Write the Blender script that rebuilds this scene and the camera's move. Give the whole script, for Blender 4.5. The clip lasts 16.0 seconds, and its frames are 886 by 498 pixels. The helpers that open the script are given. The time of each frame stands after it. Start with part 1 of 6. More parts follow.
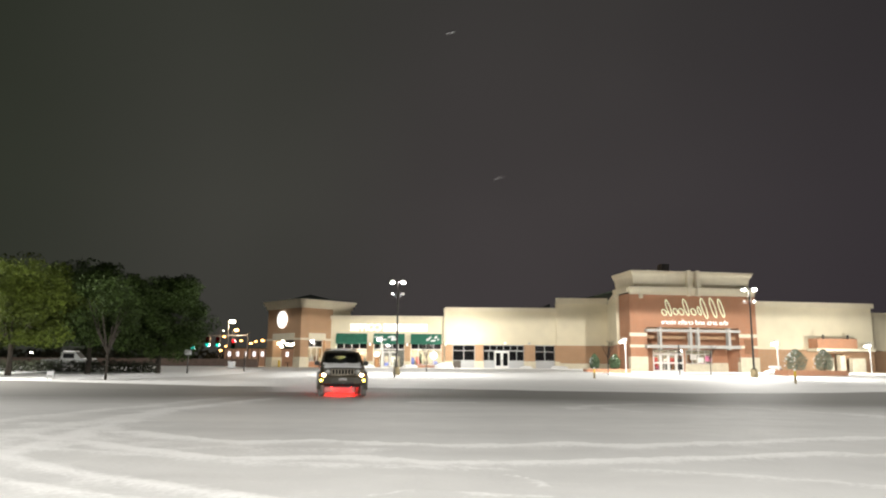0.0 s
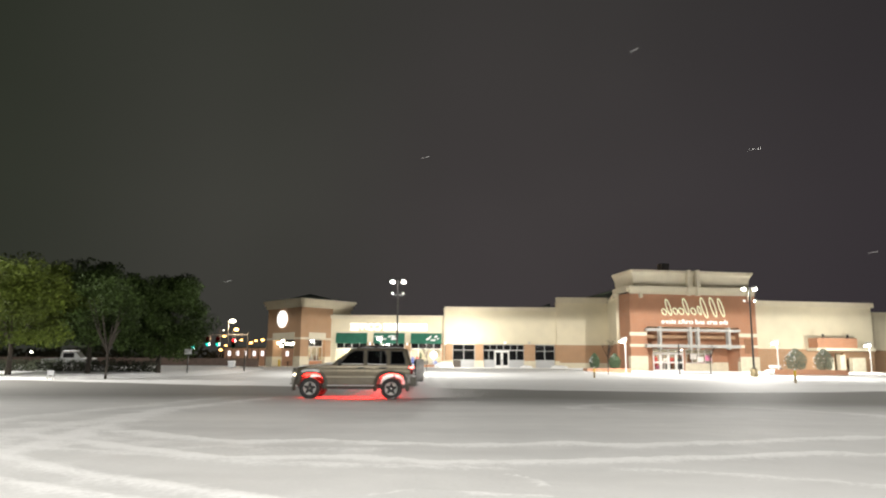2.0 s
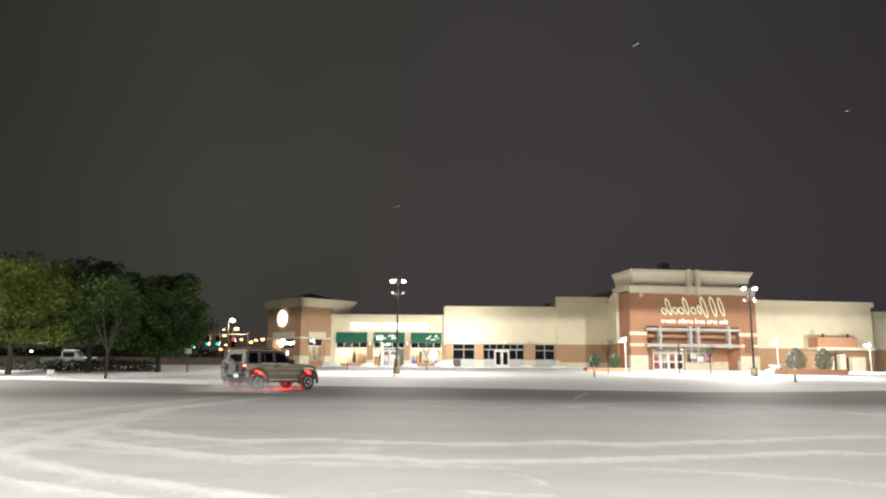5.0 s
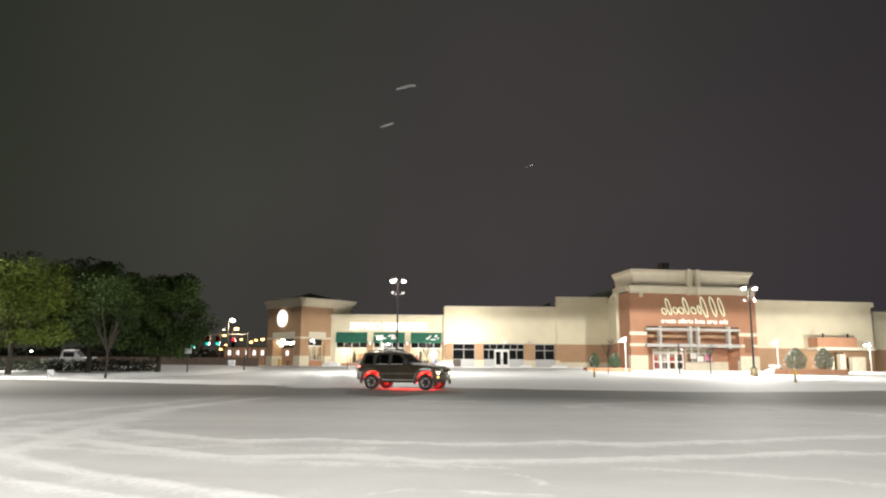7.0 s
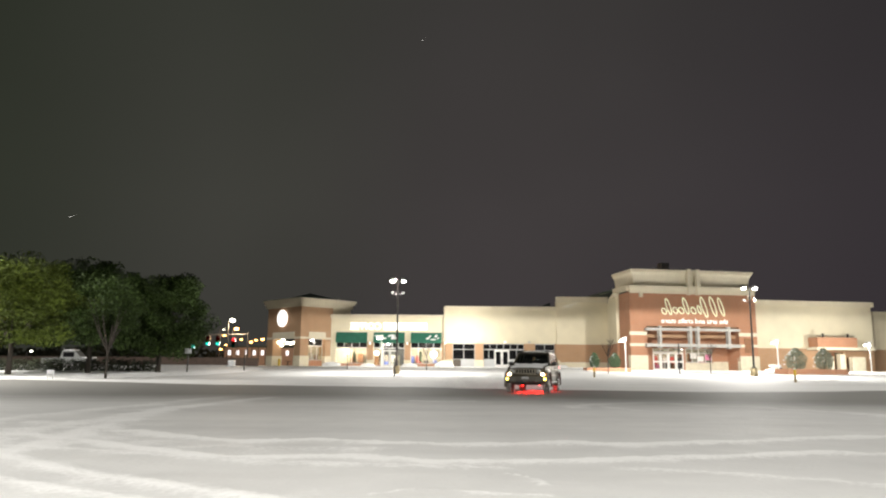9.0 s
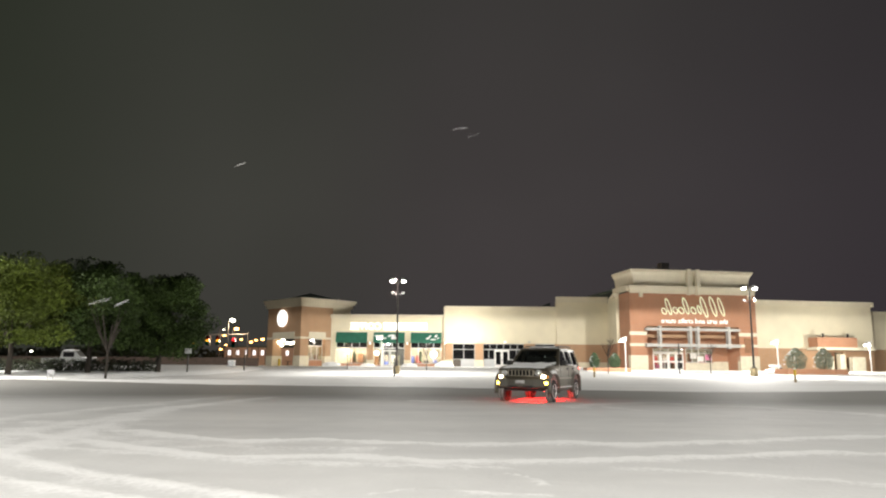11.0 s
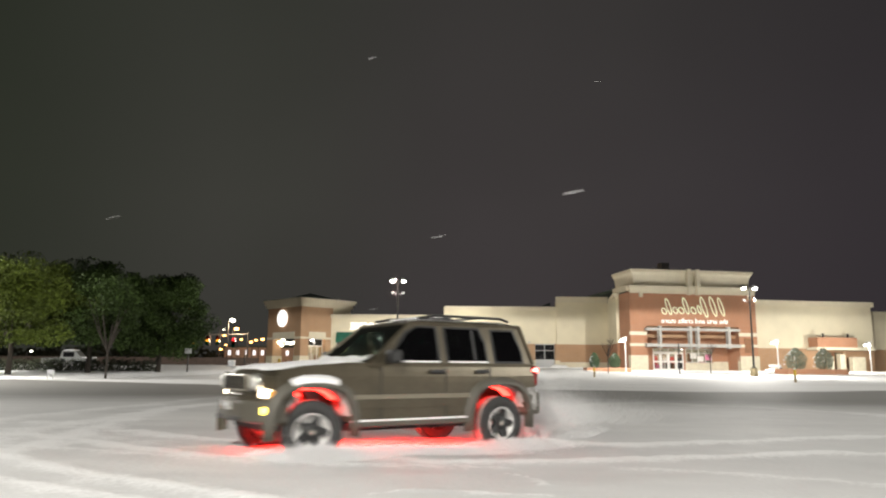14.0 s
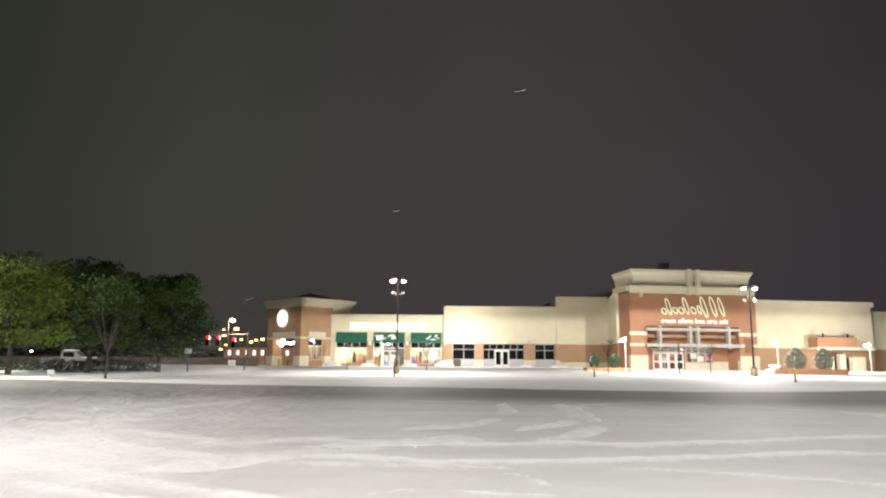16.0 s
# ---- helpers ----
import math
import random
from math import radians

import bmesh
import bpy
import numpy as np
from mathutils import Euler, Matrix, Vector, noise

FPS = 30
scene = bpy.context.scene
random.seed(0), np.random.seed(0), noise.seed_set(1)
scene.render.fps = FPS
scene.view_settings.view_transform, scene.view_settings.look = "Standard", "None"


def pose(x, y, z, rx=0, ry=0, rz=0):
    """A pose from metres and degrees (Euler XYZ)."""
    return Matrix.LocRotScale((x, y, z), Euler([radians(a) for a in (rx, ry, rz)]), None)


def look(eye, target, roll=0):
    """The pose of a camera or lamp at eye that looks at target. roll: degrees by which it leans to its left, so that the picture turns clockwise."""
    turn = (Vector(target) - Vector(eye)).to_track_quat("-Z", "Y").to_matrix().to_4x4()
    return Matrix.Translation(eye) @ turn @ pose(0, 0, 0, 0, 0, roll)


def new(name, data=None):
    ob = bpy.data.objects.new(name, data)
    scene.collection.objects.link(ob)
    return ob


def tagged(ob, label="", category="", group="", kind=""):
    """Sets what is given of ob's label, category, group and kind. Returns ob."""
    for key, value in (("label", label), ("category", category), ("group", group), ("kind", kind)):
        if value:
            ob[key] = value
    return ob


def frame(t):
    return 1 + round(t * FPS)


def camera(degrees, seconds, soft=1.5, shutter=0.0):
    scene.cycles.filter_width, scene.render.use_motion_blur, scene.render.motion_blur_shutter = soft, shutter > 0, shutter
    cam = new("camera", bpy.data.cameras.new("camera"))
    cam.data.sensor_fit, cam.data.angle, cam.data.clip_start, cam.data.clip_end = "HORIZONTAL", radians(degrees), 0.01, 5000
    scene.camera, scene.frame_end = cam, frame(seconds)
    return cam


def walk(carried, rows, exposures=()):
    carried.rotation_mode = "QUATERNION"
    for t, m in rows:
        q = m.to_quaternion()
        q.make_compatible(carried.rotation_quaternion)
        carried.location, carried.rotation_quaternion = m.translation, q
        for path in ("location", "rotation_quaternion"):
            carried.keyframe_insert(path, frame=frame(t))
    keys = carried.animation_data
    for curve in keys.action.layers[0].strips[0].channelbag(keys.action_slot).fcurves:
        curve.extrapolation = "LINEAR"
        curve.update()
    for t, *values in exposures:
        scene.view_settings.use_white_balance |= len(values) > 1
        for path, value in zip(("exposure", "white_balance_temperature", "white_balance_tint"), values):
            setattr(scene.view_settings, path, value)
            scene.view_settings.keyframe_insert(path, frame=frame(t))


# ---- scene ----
from mathutils import geometry

# ---------- camera ----------
cam = camera(64.2, 16.0, soft=2.1, shutter=0.5)
EYE = (0.0, 0.0, 1.1)


def aim(pitch, roll=0.4, yaw=0.0):
    p, a = radians(pitch), radians(yaw)
    return look(EYE, (math.sin(a) * math.cos(p), math.cos(a) * math.cos(p), EYE[2] + math.sin(p)), roll)


walk(cam, [(0.0, aim(9.50)), (1.5, aim(9.48)), (3.0, aim(9.41)), (16.0, aim(9.40))],
     [(0.0, 0.0), (13.6, 0.0), (14.0, -0.13), (14.5, -0.08), (15.0, 0.0), (16.0, 0.02)])

# ---------- night sky ----------
world = bpy.data.worlds.new("night_sky")
scene.world = world
world.use_nodes = True
wn, wl = world.node_tree.nodes, world.node_tree.links
wn.clear()
w_out, w_bg = wn.new("ShaderNodeOutputWorld"), wn.new("ShaderNodeBackground")
w_tc, w_sep = wn.new("ShaderNodeTexCoord"), wn.new("ShaderNodeSeparateXYZ")
w_up, w_side, w_mix = wn.new("ShaderNodeValToRGB"), wn.new("ShaderNodeValToRGB"), wn.new("ShaderNodeMix")
w_noise, w_mul = wn.new("ShaderNodeTexNoise"), wn.new("ShaderNodeMath")
wl.new(w_tc.outputs["Generated"], w_sep.inputs[0])
wl.new(w_sep.outputs["Z"], w_up.inputs[0])
w_up.color_ramp.elements[0].position, w_up.color_ramp.elements[0].color = 0.0, (0.046, 0.040, 0.041, 1)
w_up.color_ramp.elements[1].position, w_up.color_ramp.elements[1].color = 0.6, (0.033, 0.032, 0.029, 1)
e = w_up.color_ramp.elements.new(0.22)
e.color = (0.048, 0.043, 0.042, 1)
w_map = wn.new("ShaderNodeMapRange")
w_map.inputs["From Min"].default_value, w_map.inputs["From Max"].default_value = -0.62, 0.62
wl.new(w_sep.outputs["X"], w_map.inputs["Value"])
wl.new(w_map.outputs[0], w_side.inputs[0])
w_side.color_ramp.interpolation = "EASE"
w_side.color_ramp.elements[0].position, w_side.color_ramp.elements[0].color = 0.0, (0.60, 0.76, 0.54, 1)
w_side.color_ramp.elements[1].position, w_side.color_ramp.elements[1].color = 1.0, (0.80, 0.76, 0.86, 1)
w_side.color_ramp.elements.new(0.28).color = (0.98, 1.08, 0.94, 1)
w_side.color_ramp.elements.new(0.55).color = (1.12, 1.10, 1.12, 1)
w_mix.data_type, w_mix.blend_type = "RGBA", "MULTIPLY"
w_mix.inputs["Factor"].default_value = 1.0
wl.new(w_up.outputs[0], w_mix.inputs["A"])
wl.new(w_side.outputs[0], w_mix.inputs["B"])
w_noise.inputs["Scale"].default_value = 2.5
wl.new(w_tc.outputs["Generated"], w_noise.inputs["Vector"])
w_mul.operation = "MULTIPLY_ADD"
w_mul.inputs[1].default_value, w_mul.inputs[2].default_value = 0.35, 0.82
wl.new(w_noise.outputs[0], w_mul.inputs[0])
wl.new(w_mul.outputs[0], w_bg.inputs["Strength"])
wl.new(w_mix.outputs["Result"], w_bg.inputs["Color"])
wl.new(w_bg.outputs[0], w_out.inputs["Surface"])

# ---------- strength of the lamps, in watts ----------
POLE_W = 30000.0      # each car park pole, both heads together
PATH_W = 800.0       # each white walkway lamp
POLE_COLOUR = (1.0, 0.965, 0.90)
WHITE_COLOUR = (1.0, 0.96, 0.86)


def lamp(name, where, watts, colour, radius=0.3, spot=None):
    """A point lamp, or one that shines downwards in a cone of that many degrees."""
    data = bpy.data.lights.new(name, "SPOT" if spot else "POINT")
    data.energy, data.color, data.shadow_soft_size = watts, colour, radius
    if spot:
        data.spot_size, data.spot_blend = radians(spot), 0.03
    ob = new(name, data)
    ob.location = where
    return ob


# ---------- materials ----------
MATS = {}


def mat(name, colour, rough=0.6, metal=0.0, vary=0.12, scale=8.0, fine=60.0, bump=0.0, bump_scale=40.0, spec=0.5, dirt=None, coat=0.0):
    """A surface whose colour varies at two scales, with fine relief."""
    if name in MATS:
        return MATS[name]
    m = bpy.data.materials.new(name)
    m.use_nodes = True
    n, l = m.node_tree.nodes, m.node_tree.links
    b = n["Principled BSDF"]
    b.inputs["Roughness"].default_value, b.inputs["Metallic"].default_value = rough, metal
    b.inputs["Specular IOR Level"].default_value = spec
    b.inputs["Coat Weight"].default_value = coat
    tc = n.new("ShaderNodeTexCoord")
    big, small = n.new("ShaderNodeTexNoise"), n.new("ShaderNodeTexNoise")
    big.inputs["Scale"].default_value, small.inputs["Scale"].default_value = scale, fine
    big.inputs["Detail"].default_value, small.inputs["Detail"].default_value = 3, 4
    add, ramp = n.new("ShaderNodeMath"), n.new("ShaderNodeValToRGB")
    add.operation = "MULTIPLY_ADD"
    add.inputs[1].default_value = 0.4
    l.new(tc.outputs["Object"], big.inputs["Vector"])
    l.new(tc.outputs["Object"], small.inputs["Vector"])
    l.new(small.outputs[0], add.inputs[0])
    scaled = n.new("ShaderNodeMath")
    scaled.operation = "MULTIPLY"
    scaled.inputs[1].default_value = 0.6
    l.new(big.outputs[0], scaled.inputs[0])
    l.new(scaled.outputs[0], add.inputs[2])
    low = dirt or tuple(c * (1 - vary) for c in colour)
    high = tuple(min(1, c * (1 + vary)) for c in colour)
    ramp.color_ramp.elements[0].position, ramp.color_ramp.elements[0].color = 0.32, (*low, 1)
    ramp.color_ramp.elements[1].position, ramp.color_ramp.elements[1].color = 0.66, (*high, 1)
    l.new(add.outputs[0], ramp.inputs[0])
    l.new(ramp.outputs[0], b.inputs["Base Color"])
    if bump:
        tex, bm_ = n.new("ShaderNodeTexNoise"), n.new("ShaderNodeBump")
        tex.inputs["Scale"].default_value, tex.inputs["Detail"].default_value = bump_scale, 5
        bm_.inputs["Strength"].default_value, bm_.inputs["Distance"].default_value = bump, 0.02
        l.new(tc.outputs["Object"], tex.inputs["Vector"])
        l.new(tex.outputs[0], bm_.inputs["Height"])
        l.new(bm_.outputs[0], b.inputs["Normal"])
    MATS[name] = m
    return m


def glow(name, colour, strength):
    m = bpy.data.materials.new(name)
    m.use_nodes = True
    b = m.node_tree.nodes["Principled BSDF"]
    b.inputs["Base Color"].default_value = (*[min(0.8, c) for c in colour], 1)
    b.inputs["Emission Color"].default_value, b.inputs["Emission Strength"].default_value = (*colour, 1), strength
    return m


def brick_mat(name, a, c, mortar, size=0.21):
    m = bpy.data.materials.new(name)
    m.use_nodes = True
    n, l = m.node_tree.nodes, m.node_tree.links
    b = n["Principled BSDF"]
    b.inputs["Roughness"].default_value = 0.85
    tc, sep, comb, add = n.new("ShaderNodeTexCoord"), n.new("ShaderNodeSeparateXYZ"), n.new("ShaderNodeCombineXYZ"), n.new("ShaderNodeMath")
    add.operation = "ADD"
    l.new(tc.outputs["Object"], sep.inputs[0])
    l.new(sep.outputs["X"], add.inputs[0])
    l.new(sep.outputs["Y"], add.inputs[1])
    l.new(add.outputs[0], comb.inputs["X"])
    l.new(sep.outputs["Z"], comb.inputs["Y"])
    br = n.new("ShaderNodeTexBrick")
    br.inputs["Scale"].default_value = 1.0
    br.inputs["Brick Width"].default_value, br.inputs["Row Height"].default_value = size, 0.075
    br.inputs["Mortar Size"].default_value = 0.008
    br.inputs["Color1"].default_value, br.inputs["Color2"].default_value, br.inputs["Mortar"].default_value = (*a, 1), (*c, 1), (*mortar, 1)
    l.new(comb.outputs[0], br.inputs["Vector"])
    noise_ = n.new("ShaderNodeTexNoise")
    noise_.inputs["Scale"].default_value = 0.7
    l.new(tc.outputs["Object"], noise_.inputs["Vector"])
    mix = n.new("ShaderNodeMix")
    mix.data_type, mix.blend_type = "RGBA", "MULTIPLY"
    mix.inputs["Factor"].default_value = 0.25
    l.new(br.outputs["Color"], mix.inputs["A"])
    l.new(noise_.outputs[0], mix.inputs["B"])
    l.new(mix.outputs["Result"], b.inputs["Base Color"])
    bump = n.new("ShaderNodeBump")
    bump.inputs["Strength"].default_value, bump.inputs["Distance"].default_value = 0.5, 0.01
    l.new(br.outputs["Fac"], bump.inputs["Height"])
    bump.invert = True
    l.new(bump.outputs[0], b.inputs["Normal"])
    return m


def glass_mat(name, tint, clear):
    """Window glass: a tinted clear pane with a real gloss."""
    m = bpy.data.materials.new(name)
    m.use_nodes = True
    n, l = m.node_tree.nodes, m.node_tree.links
    n.remove(n["Principled BSDF"])
    t, g, d, mx, mx2, fr = (n.new(k) for k in ("ShaderNodeBsdfTransparent", "ShaderNodeBsdfGlossy", "ShaderNodeBsdfDiffuse", "ShaderNodeMixShader", "ShaderNodeMixShader", "ShaderNodeFresnel"))
    t.inputs[0].default_value = (*tint, 1)
    d.inputs[0].default_value = (0.02, 0.02, 0.022, 1)
    g.inputs["Roughness"].default_value = 0.04
    mx.inputs[0].default_value = clear
    l.new(d.outputs[0], mx.inputs[1])
    l.new(t.outputs[0], mx.inputs[2])
    l.new(fr.outputs[0], mx2.inputs[0])
    l.new(mx.outputs[0], mx2.inputs[1])
    l.new(g.outputs[0], mx2.inputs[2])
    l.new(mx2.outputs[0], n["Material Output"].inputs["Surface"])
    return m


def snow_ground_mat():
    """Car park snow: trodden grey sheet with drifts of fresher white snow and a darker grey band."""
    m = bpy.data.materials.new("snow_cover")
    m.use_nodes = True
    n, l = m.node_tree.nodes, m.node_tree.links
    b = n["Principled BSDF"]
    b.inputs["Roughness"].default_value = 0.75
    b.inputs["Specular IOR Level"].default_value = 0.25
    geo = n.new("ShaderNodeNewGeometry")
    stretch = n.new("ShaderNodeMapping")
    stretch.inputs["Scale"].default_value = (0.10, 0.45, 1.0)
    l.new(geo.outputs["Position"], stretch.inputs["Vector"])
    big, mid, fine = (n.new("ShaderNodeTexNoise") for _ in range(3))
    big.inputs["Scale"].default_value, big.inputs["Detail"].default_value = 1.0, 5
    mid.inputs["Scale"].default_value, mid.inputs["Detail"].default_value = 1.3, 6
    fine.inputs["Scale"].default_value, fine.inputs["Detail"].default_value = 14.0, 5
    l.new(stretch.outputs[0], big.inputs["Vector"])
    l.new(geo.outputs["Position"], mid.inputs["Vector"])
    l.new(geo.outputs["Position"], fine.inputs["Vector"])
    add = n.new("ShaderNodeMath")
    add.operation = "MULTIPLY_ADD"
    add.inputs[1].default_value = 0.35
    l.new(mid.outputs[0], add.inputs[0])
    l.new(big.outputs[0], add.inputs[2])
    ramp = n.new("ShaderNodeValToRGB")
    ramp.color_ramp.elements[0].position, ramp.color_ramp.elements[0].color = 0.45, (0.57, 0.57, 0.565, 1)
    ramp.color_ramp.elements[1].position, ramp.color_ramp.elements[1].color = 0.88, (0.70, 0.70, 0.69, 1)
    l.new(add.outputs[0], ramp.inputs[0])

    def maths(kind, x, y, z=None):
        k = n.new("ShaderNodeMath")
        k.operation = kind
        for i, v in enumerate((x, y, z)):
            if v is None:
                continue
            if isinstance(v, (int, float)):
                k.inputs[i].default_value = v
            else:
                l.new(v, k.inputs[i])
        return k.outputs[0]

    def ramp_of(v, lo, hi):
        r = n.new("ShaderNodeMapRange")
        r.interpolation_type = "SMOOTHSTEP"
        r.inputs["From Min"].default_value, r.inputs["From Max"].default_value = lo, hi
        l.new(v, r.inputs["Value"])
        return r.outputs[0]
    # where wheels have turned up clean snow, broken into clods
    turned, band_mask = n.new("ShaderNodeAttribute"), n.new("ShaderNodeAttribute")
    turned.attribute_name, band_mask.attribute_name = "churn", "dark_band"
    clods = maths("MULTIPLY_ADD", fine.outputs[0], 0.5, maths("MULTIPLY", mid.outputs[0], 0.6))
    broken = ramp_of(maths("ADD", turned.outputs["Fac"], maths("MULTIPLY", maths("SUBTRACT", clods, 0.55), 2.0)), 0.10, 0.90)
    white = n.new("ShaderNodeMix")
    white.data_type = "RGBA"
    l.new(broken, white.inputs["Factor"])
    l.new(ramp.outputs[0], white.inputs["A"])
    white.inputs["B"].default_value = (0.84, 0.84, 0.835, 1)
    # a darker grey band in front of the shops, with a sharp far edge
    band_share = ramp_of(maths("ADD", band_mask.outputs["Fac"], maths("MULTIPLY", maths("SUBTRACT", big.outputs[0], 0.5), 0.5)), 0.0, 1.0)
    dark_band = n.new("ShaderNodeMix")
    dark_band.data_type = "RGBA"
    l.new(maths("MULTIPLY", band_share, 0.88), dark_band.inputs["Factor"])
    l.new(white.outputs["Result"], dark_band.inputs["A"])
    dark_band.inputs["B"].default_value = (0.10, 0.097, 0.086, 1)
    l.new(dark_band.outputs["Result"], b.inputs["Base Color"])
    bump, bump2 = n.new("ShaderNodeBump"), n.new("ShaderNodeBump")
    bump.inputs["Strength"].default_value, bump.inputs["Distance"].default_value = 0.35, 0.05
    bump2.inputs["Strength"].default_value, bump2.inputs["Distance"].default_value = 0.5, 0.02
    l.new(mid.outputs[0], bump.inputs["Height"])
    l.new(fine.outputs[0], bump2.inputs["Height"])
    l.new(bump.outputs[0], bump2.inputs["Normal"])
    l.new(bump2.outputs[0], b.inputs["Normal"])
    return m


CREAM = mat("cream_stucco", (0.73, 0.66, 0.49), 0.85, vary=0.07, scale=0.5, fine=30, bump=0.15, bump_scale=25)
TRIM = mat("pale_cornice", (0.70, 0.64, 0.50), 0.8, vary=0.06, scale=0.8, fine=30)
BRICK = brick_mat("red_brick", (0.50, 0.225, 0.118), (0.43, 0.19, 0.10), (0.46, 0.31, 0.22))
BRICK_TAN = brick_mat("tan_brick", (0.52, 0.30, 0.16), (0.46, 0.26, 0.14), (0.48, 0.37, 0.26))
STONE = mat("cream_stone", (0.66, 0.60, 0.46), 0.85, vary=0.12, scale=2, bump=0.2)
FRAME = mat("pale_aluminium", (0.55, 0.55, 0.54), 0.45, 0.3, vary=0.05)
# dark metal; also blackens the vacant shop's unlit room
DARK = mat("dark_metal_and_room_shade", (0.025, 0.023, 0.022), 0.5, 0.2, vary=0.2)
STEEL = mat("painted_steel", (0.45, 0.45, 0.44), 0.45, 0.2, vary=0.08)
CANOPY = mat("grey_white_canopy", (0.40, 0.385, 0.36), 0.6, vary=0.08)
WHITE_PAINT = mat("white_paint", (0.78, 0.77, 0.74), 0.5, vary=0.04)
PANEL = mat("grey_panel", (0.48, 0.49, 0.50), 0.6, vary=0.06)
GREEN = mat("green_awning", (0.02, 0.13, 0.085), 0.8, vary=0.2, scale=2)
ROOF = mat("dark_green_roof", (0.03, 0.05, 0.04), 0.7, vary=0.2, scale=2)
SNOW = mat("fresh_snow", (0.86, 0.86, 0.86), 0.7, vary=0.06, scale=2.0, fine=25, bump=0.6, bump_scale=18, spec=0.25)
GROUND = snow_ground_mat()
YELLOW = mat("yellow_paint", (0.62, 0.42, 0.03), 0.55, vary=0.15)
CONCRETE = mat("stained_concrete", (0.30, 0.24, 0.14), 0.9, vary=0.25, scale=4, bump=0.3)
BARK = mat("bark", (0.03, 0.024, 0.018), 0.95, vary=0.35, scale=10, bump=0.6, bump_scale=30)
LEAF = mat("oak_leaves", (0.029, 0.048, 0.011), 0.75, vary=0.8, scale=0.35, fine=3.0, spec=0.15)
# paler leaf tone: lamplight on the left oak is put into the colour
LEAF_LIT = mat("lamplit_oak_leaves", (0.062, 0.084, 0.012), 0.7, vary=0.8, scale=0.35, fine=3.0, spec=0.15)
FROSTED = mat("snow_dusted_evergreen", (0.17, 0.20, 0.145), 0.8, vary=0.5, scale=3, fine=20)
SHRUB = mat("evergreen", (0.05, 0.085, 0.04), 0.7, vary=0.5, scale=3, fine=20)
HEDGE = mat("dark_hedge", (0.03, 0.036, 0.018), 0.8, vary=0.5, scale=2, fine=12)
GLASS = glass_mat("window_glass", (0.75, 0.78, 0.76), 0.95)
DARK_GLASS = glass_mat("dark_glass", (0.10, 0.10, 0.10), 0.55)
GLOW_HEAD = glow("lit_lamp_head", (1.0, 0.95, 0.84), 30)
GLOW_SMALL = glow("lit_flood", (1.0, 0.95, 0.85), 0.7)
CHURNED = mat("churned_snow", (0.80, 0.80, 0.795), 0.75, vary=0.05, dirt=(0.66, 0.66, 0.655), scale=3.0, fine=25, bump=0.7, bump_scale=14, spec=0.2)
GLOW_SIGN = glow("white_letter_and_decal_glow", (1.0, 0.98, 0.94), 1.7)
GLOW_PANEL = glow("lit_ceiling_panel", (1.0, 0.92, 0.78), 15.0)
GLOW_WARM = glow("sodium_lamp", (1.0, 0.50, 0.14), 9)

# ---------- building blocks ----------
def mesh_from(bm, name, material, smooth=False):
    me = bpy.data.meshes.new(name)
    bmesh.ops.recalc_face_normals(bm, faces=bm.faces)
    bm.to_mesh(me)
    bm.free()
    for m in material if isinstance(material, (list, tuple)) else (material,):
        me.materials.append(m)
    if smooth:
        for p in me.polygons:
            p.use_smooth = True
    return me


def part(name, bm, material, parent=None, label="", smooth=False, bevel=0.0):
    ob = new(name, mesh_from(bm, name, material, smooth))
    ob.parent = parent
    if bevel:
        mod = ob.modifiers.new("bevel", "BEVEL")
        mod.width, mod.segments, mod.limit_method, mod.angle_limit = bevel, 2, "ANGLE", radians(35)
    return tagged(ob, label)


def root(name, m, label, category, group="", kind=""):
    ob = new(name)
    ob.matrix_basis = m
    return tagged(ob, label, category, group, kind)


def box(bm, x0, x1, y0, y1, z0, z1):
    v = [bm.verts.new((x, y, z)) for z in (z0, z1) for y in (y0, y1) for x in (x0, x1)]
    for a in ((0, 1, 3, 2), (4, 5, 7, 6), (0, 1, 5, 4), (2, 3, 7, 6), (0, 2, 6, 4), (1, 3, 7, 5)):
        bm.faces.new([v[i] for i in a])
    return v


def boxes(*rows):
    bm = bmesh.new()
    for r in rows:
        box(bm, *r)
    return bm


def tube(bm, p0, p1, r0, r1=None, seg=10, caps=True):
    p0, p1 = Vector(p0), Vector(p1)
    r1 = r0 if r1 is None else r1
    ax = (p1 - p0).normalized()
    u = ax.orthogonal().normalized()
    w = ax.cross(u)
    rings = []
    for p, r in ((p0, r0), (p1, r1)):
        rings.append([bm.verts.new(p + (u * math.cos(a) + w * math.sin(a)) * r) for a in (2 * math.pi * i / seg for i in range(seg))])
    for i in range(seg):
        j = (i + 1) % seg
        bm.faces.new((rings[0][i], rings[0][j], rings[1][j], rings[1][i]))
    if caps:
        bm.faces.new(rings[0][::-1])
        bm.faces.new(rings[1])


def prism(bm, poly, axis, a, b):
    """A polygon of (u, v) pulled along an axis from a to b. axis x: (u, v) = (y, z); y: (x, z); z: (x, y)."""
    def at(u, v, w):
        return {"x": (w, u, v), "y": (u, w, v), "z": (u, v, w)}[axis]
    lo, hi = [bm.verts.new(at(u, v, a)) for u, v in poly], [bm.verts.new(at(u, v, b)) for u, v in poly]
    bm.faces.new(lo)
    bm.faces.new(hi[::-1])
    for i in range(len(poly)):
        j = (i + 1) % len(poly)
        bm.faces.new((lo[i], lo[j], hi[j], hi[i]))


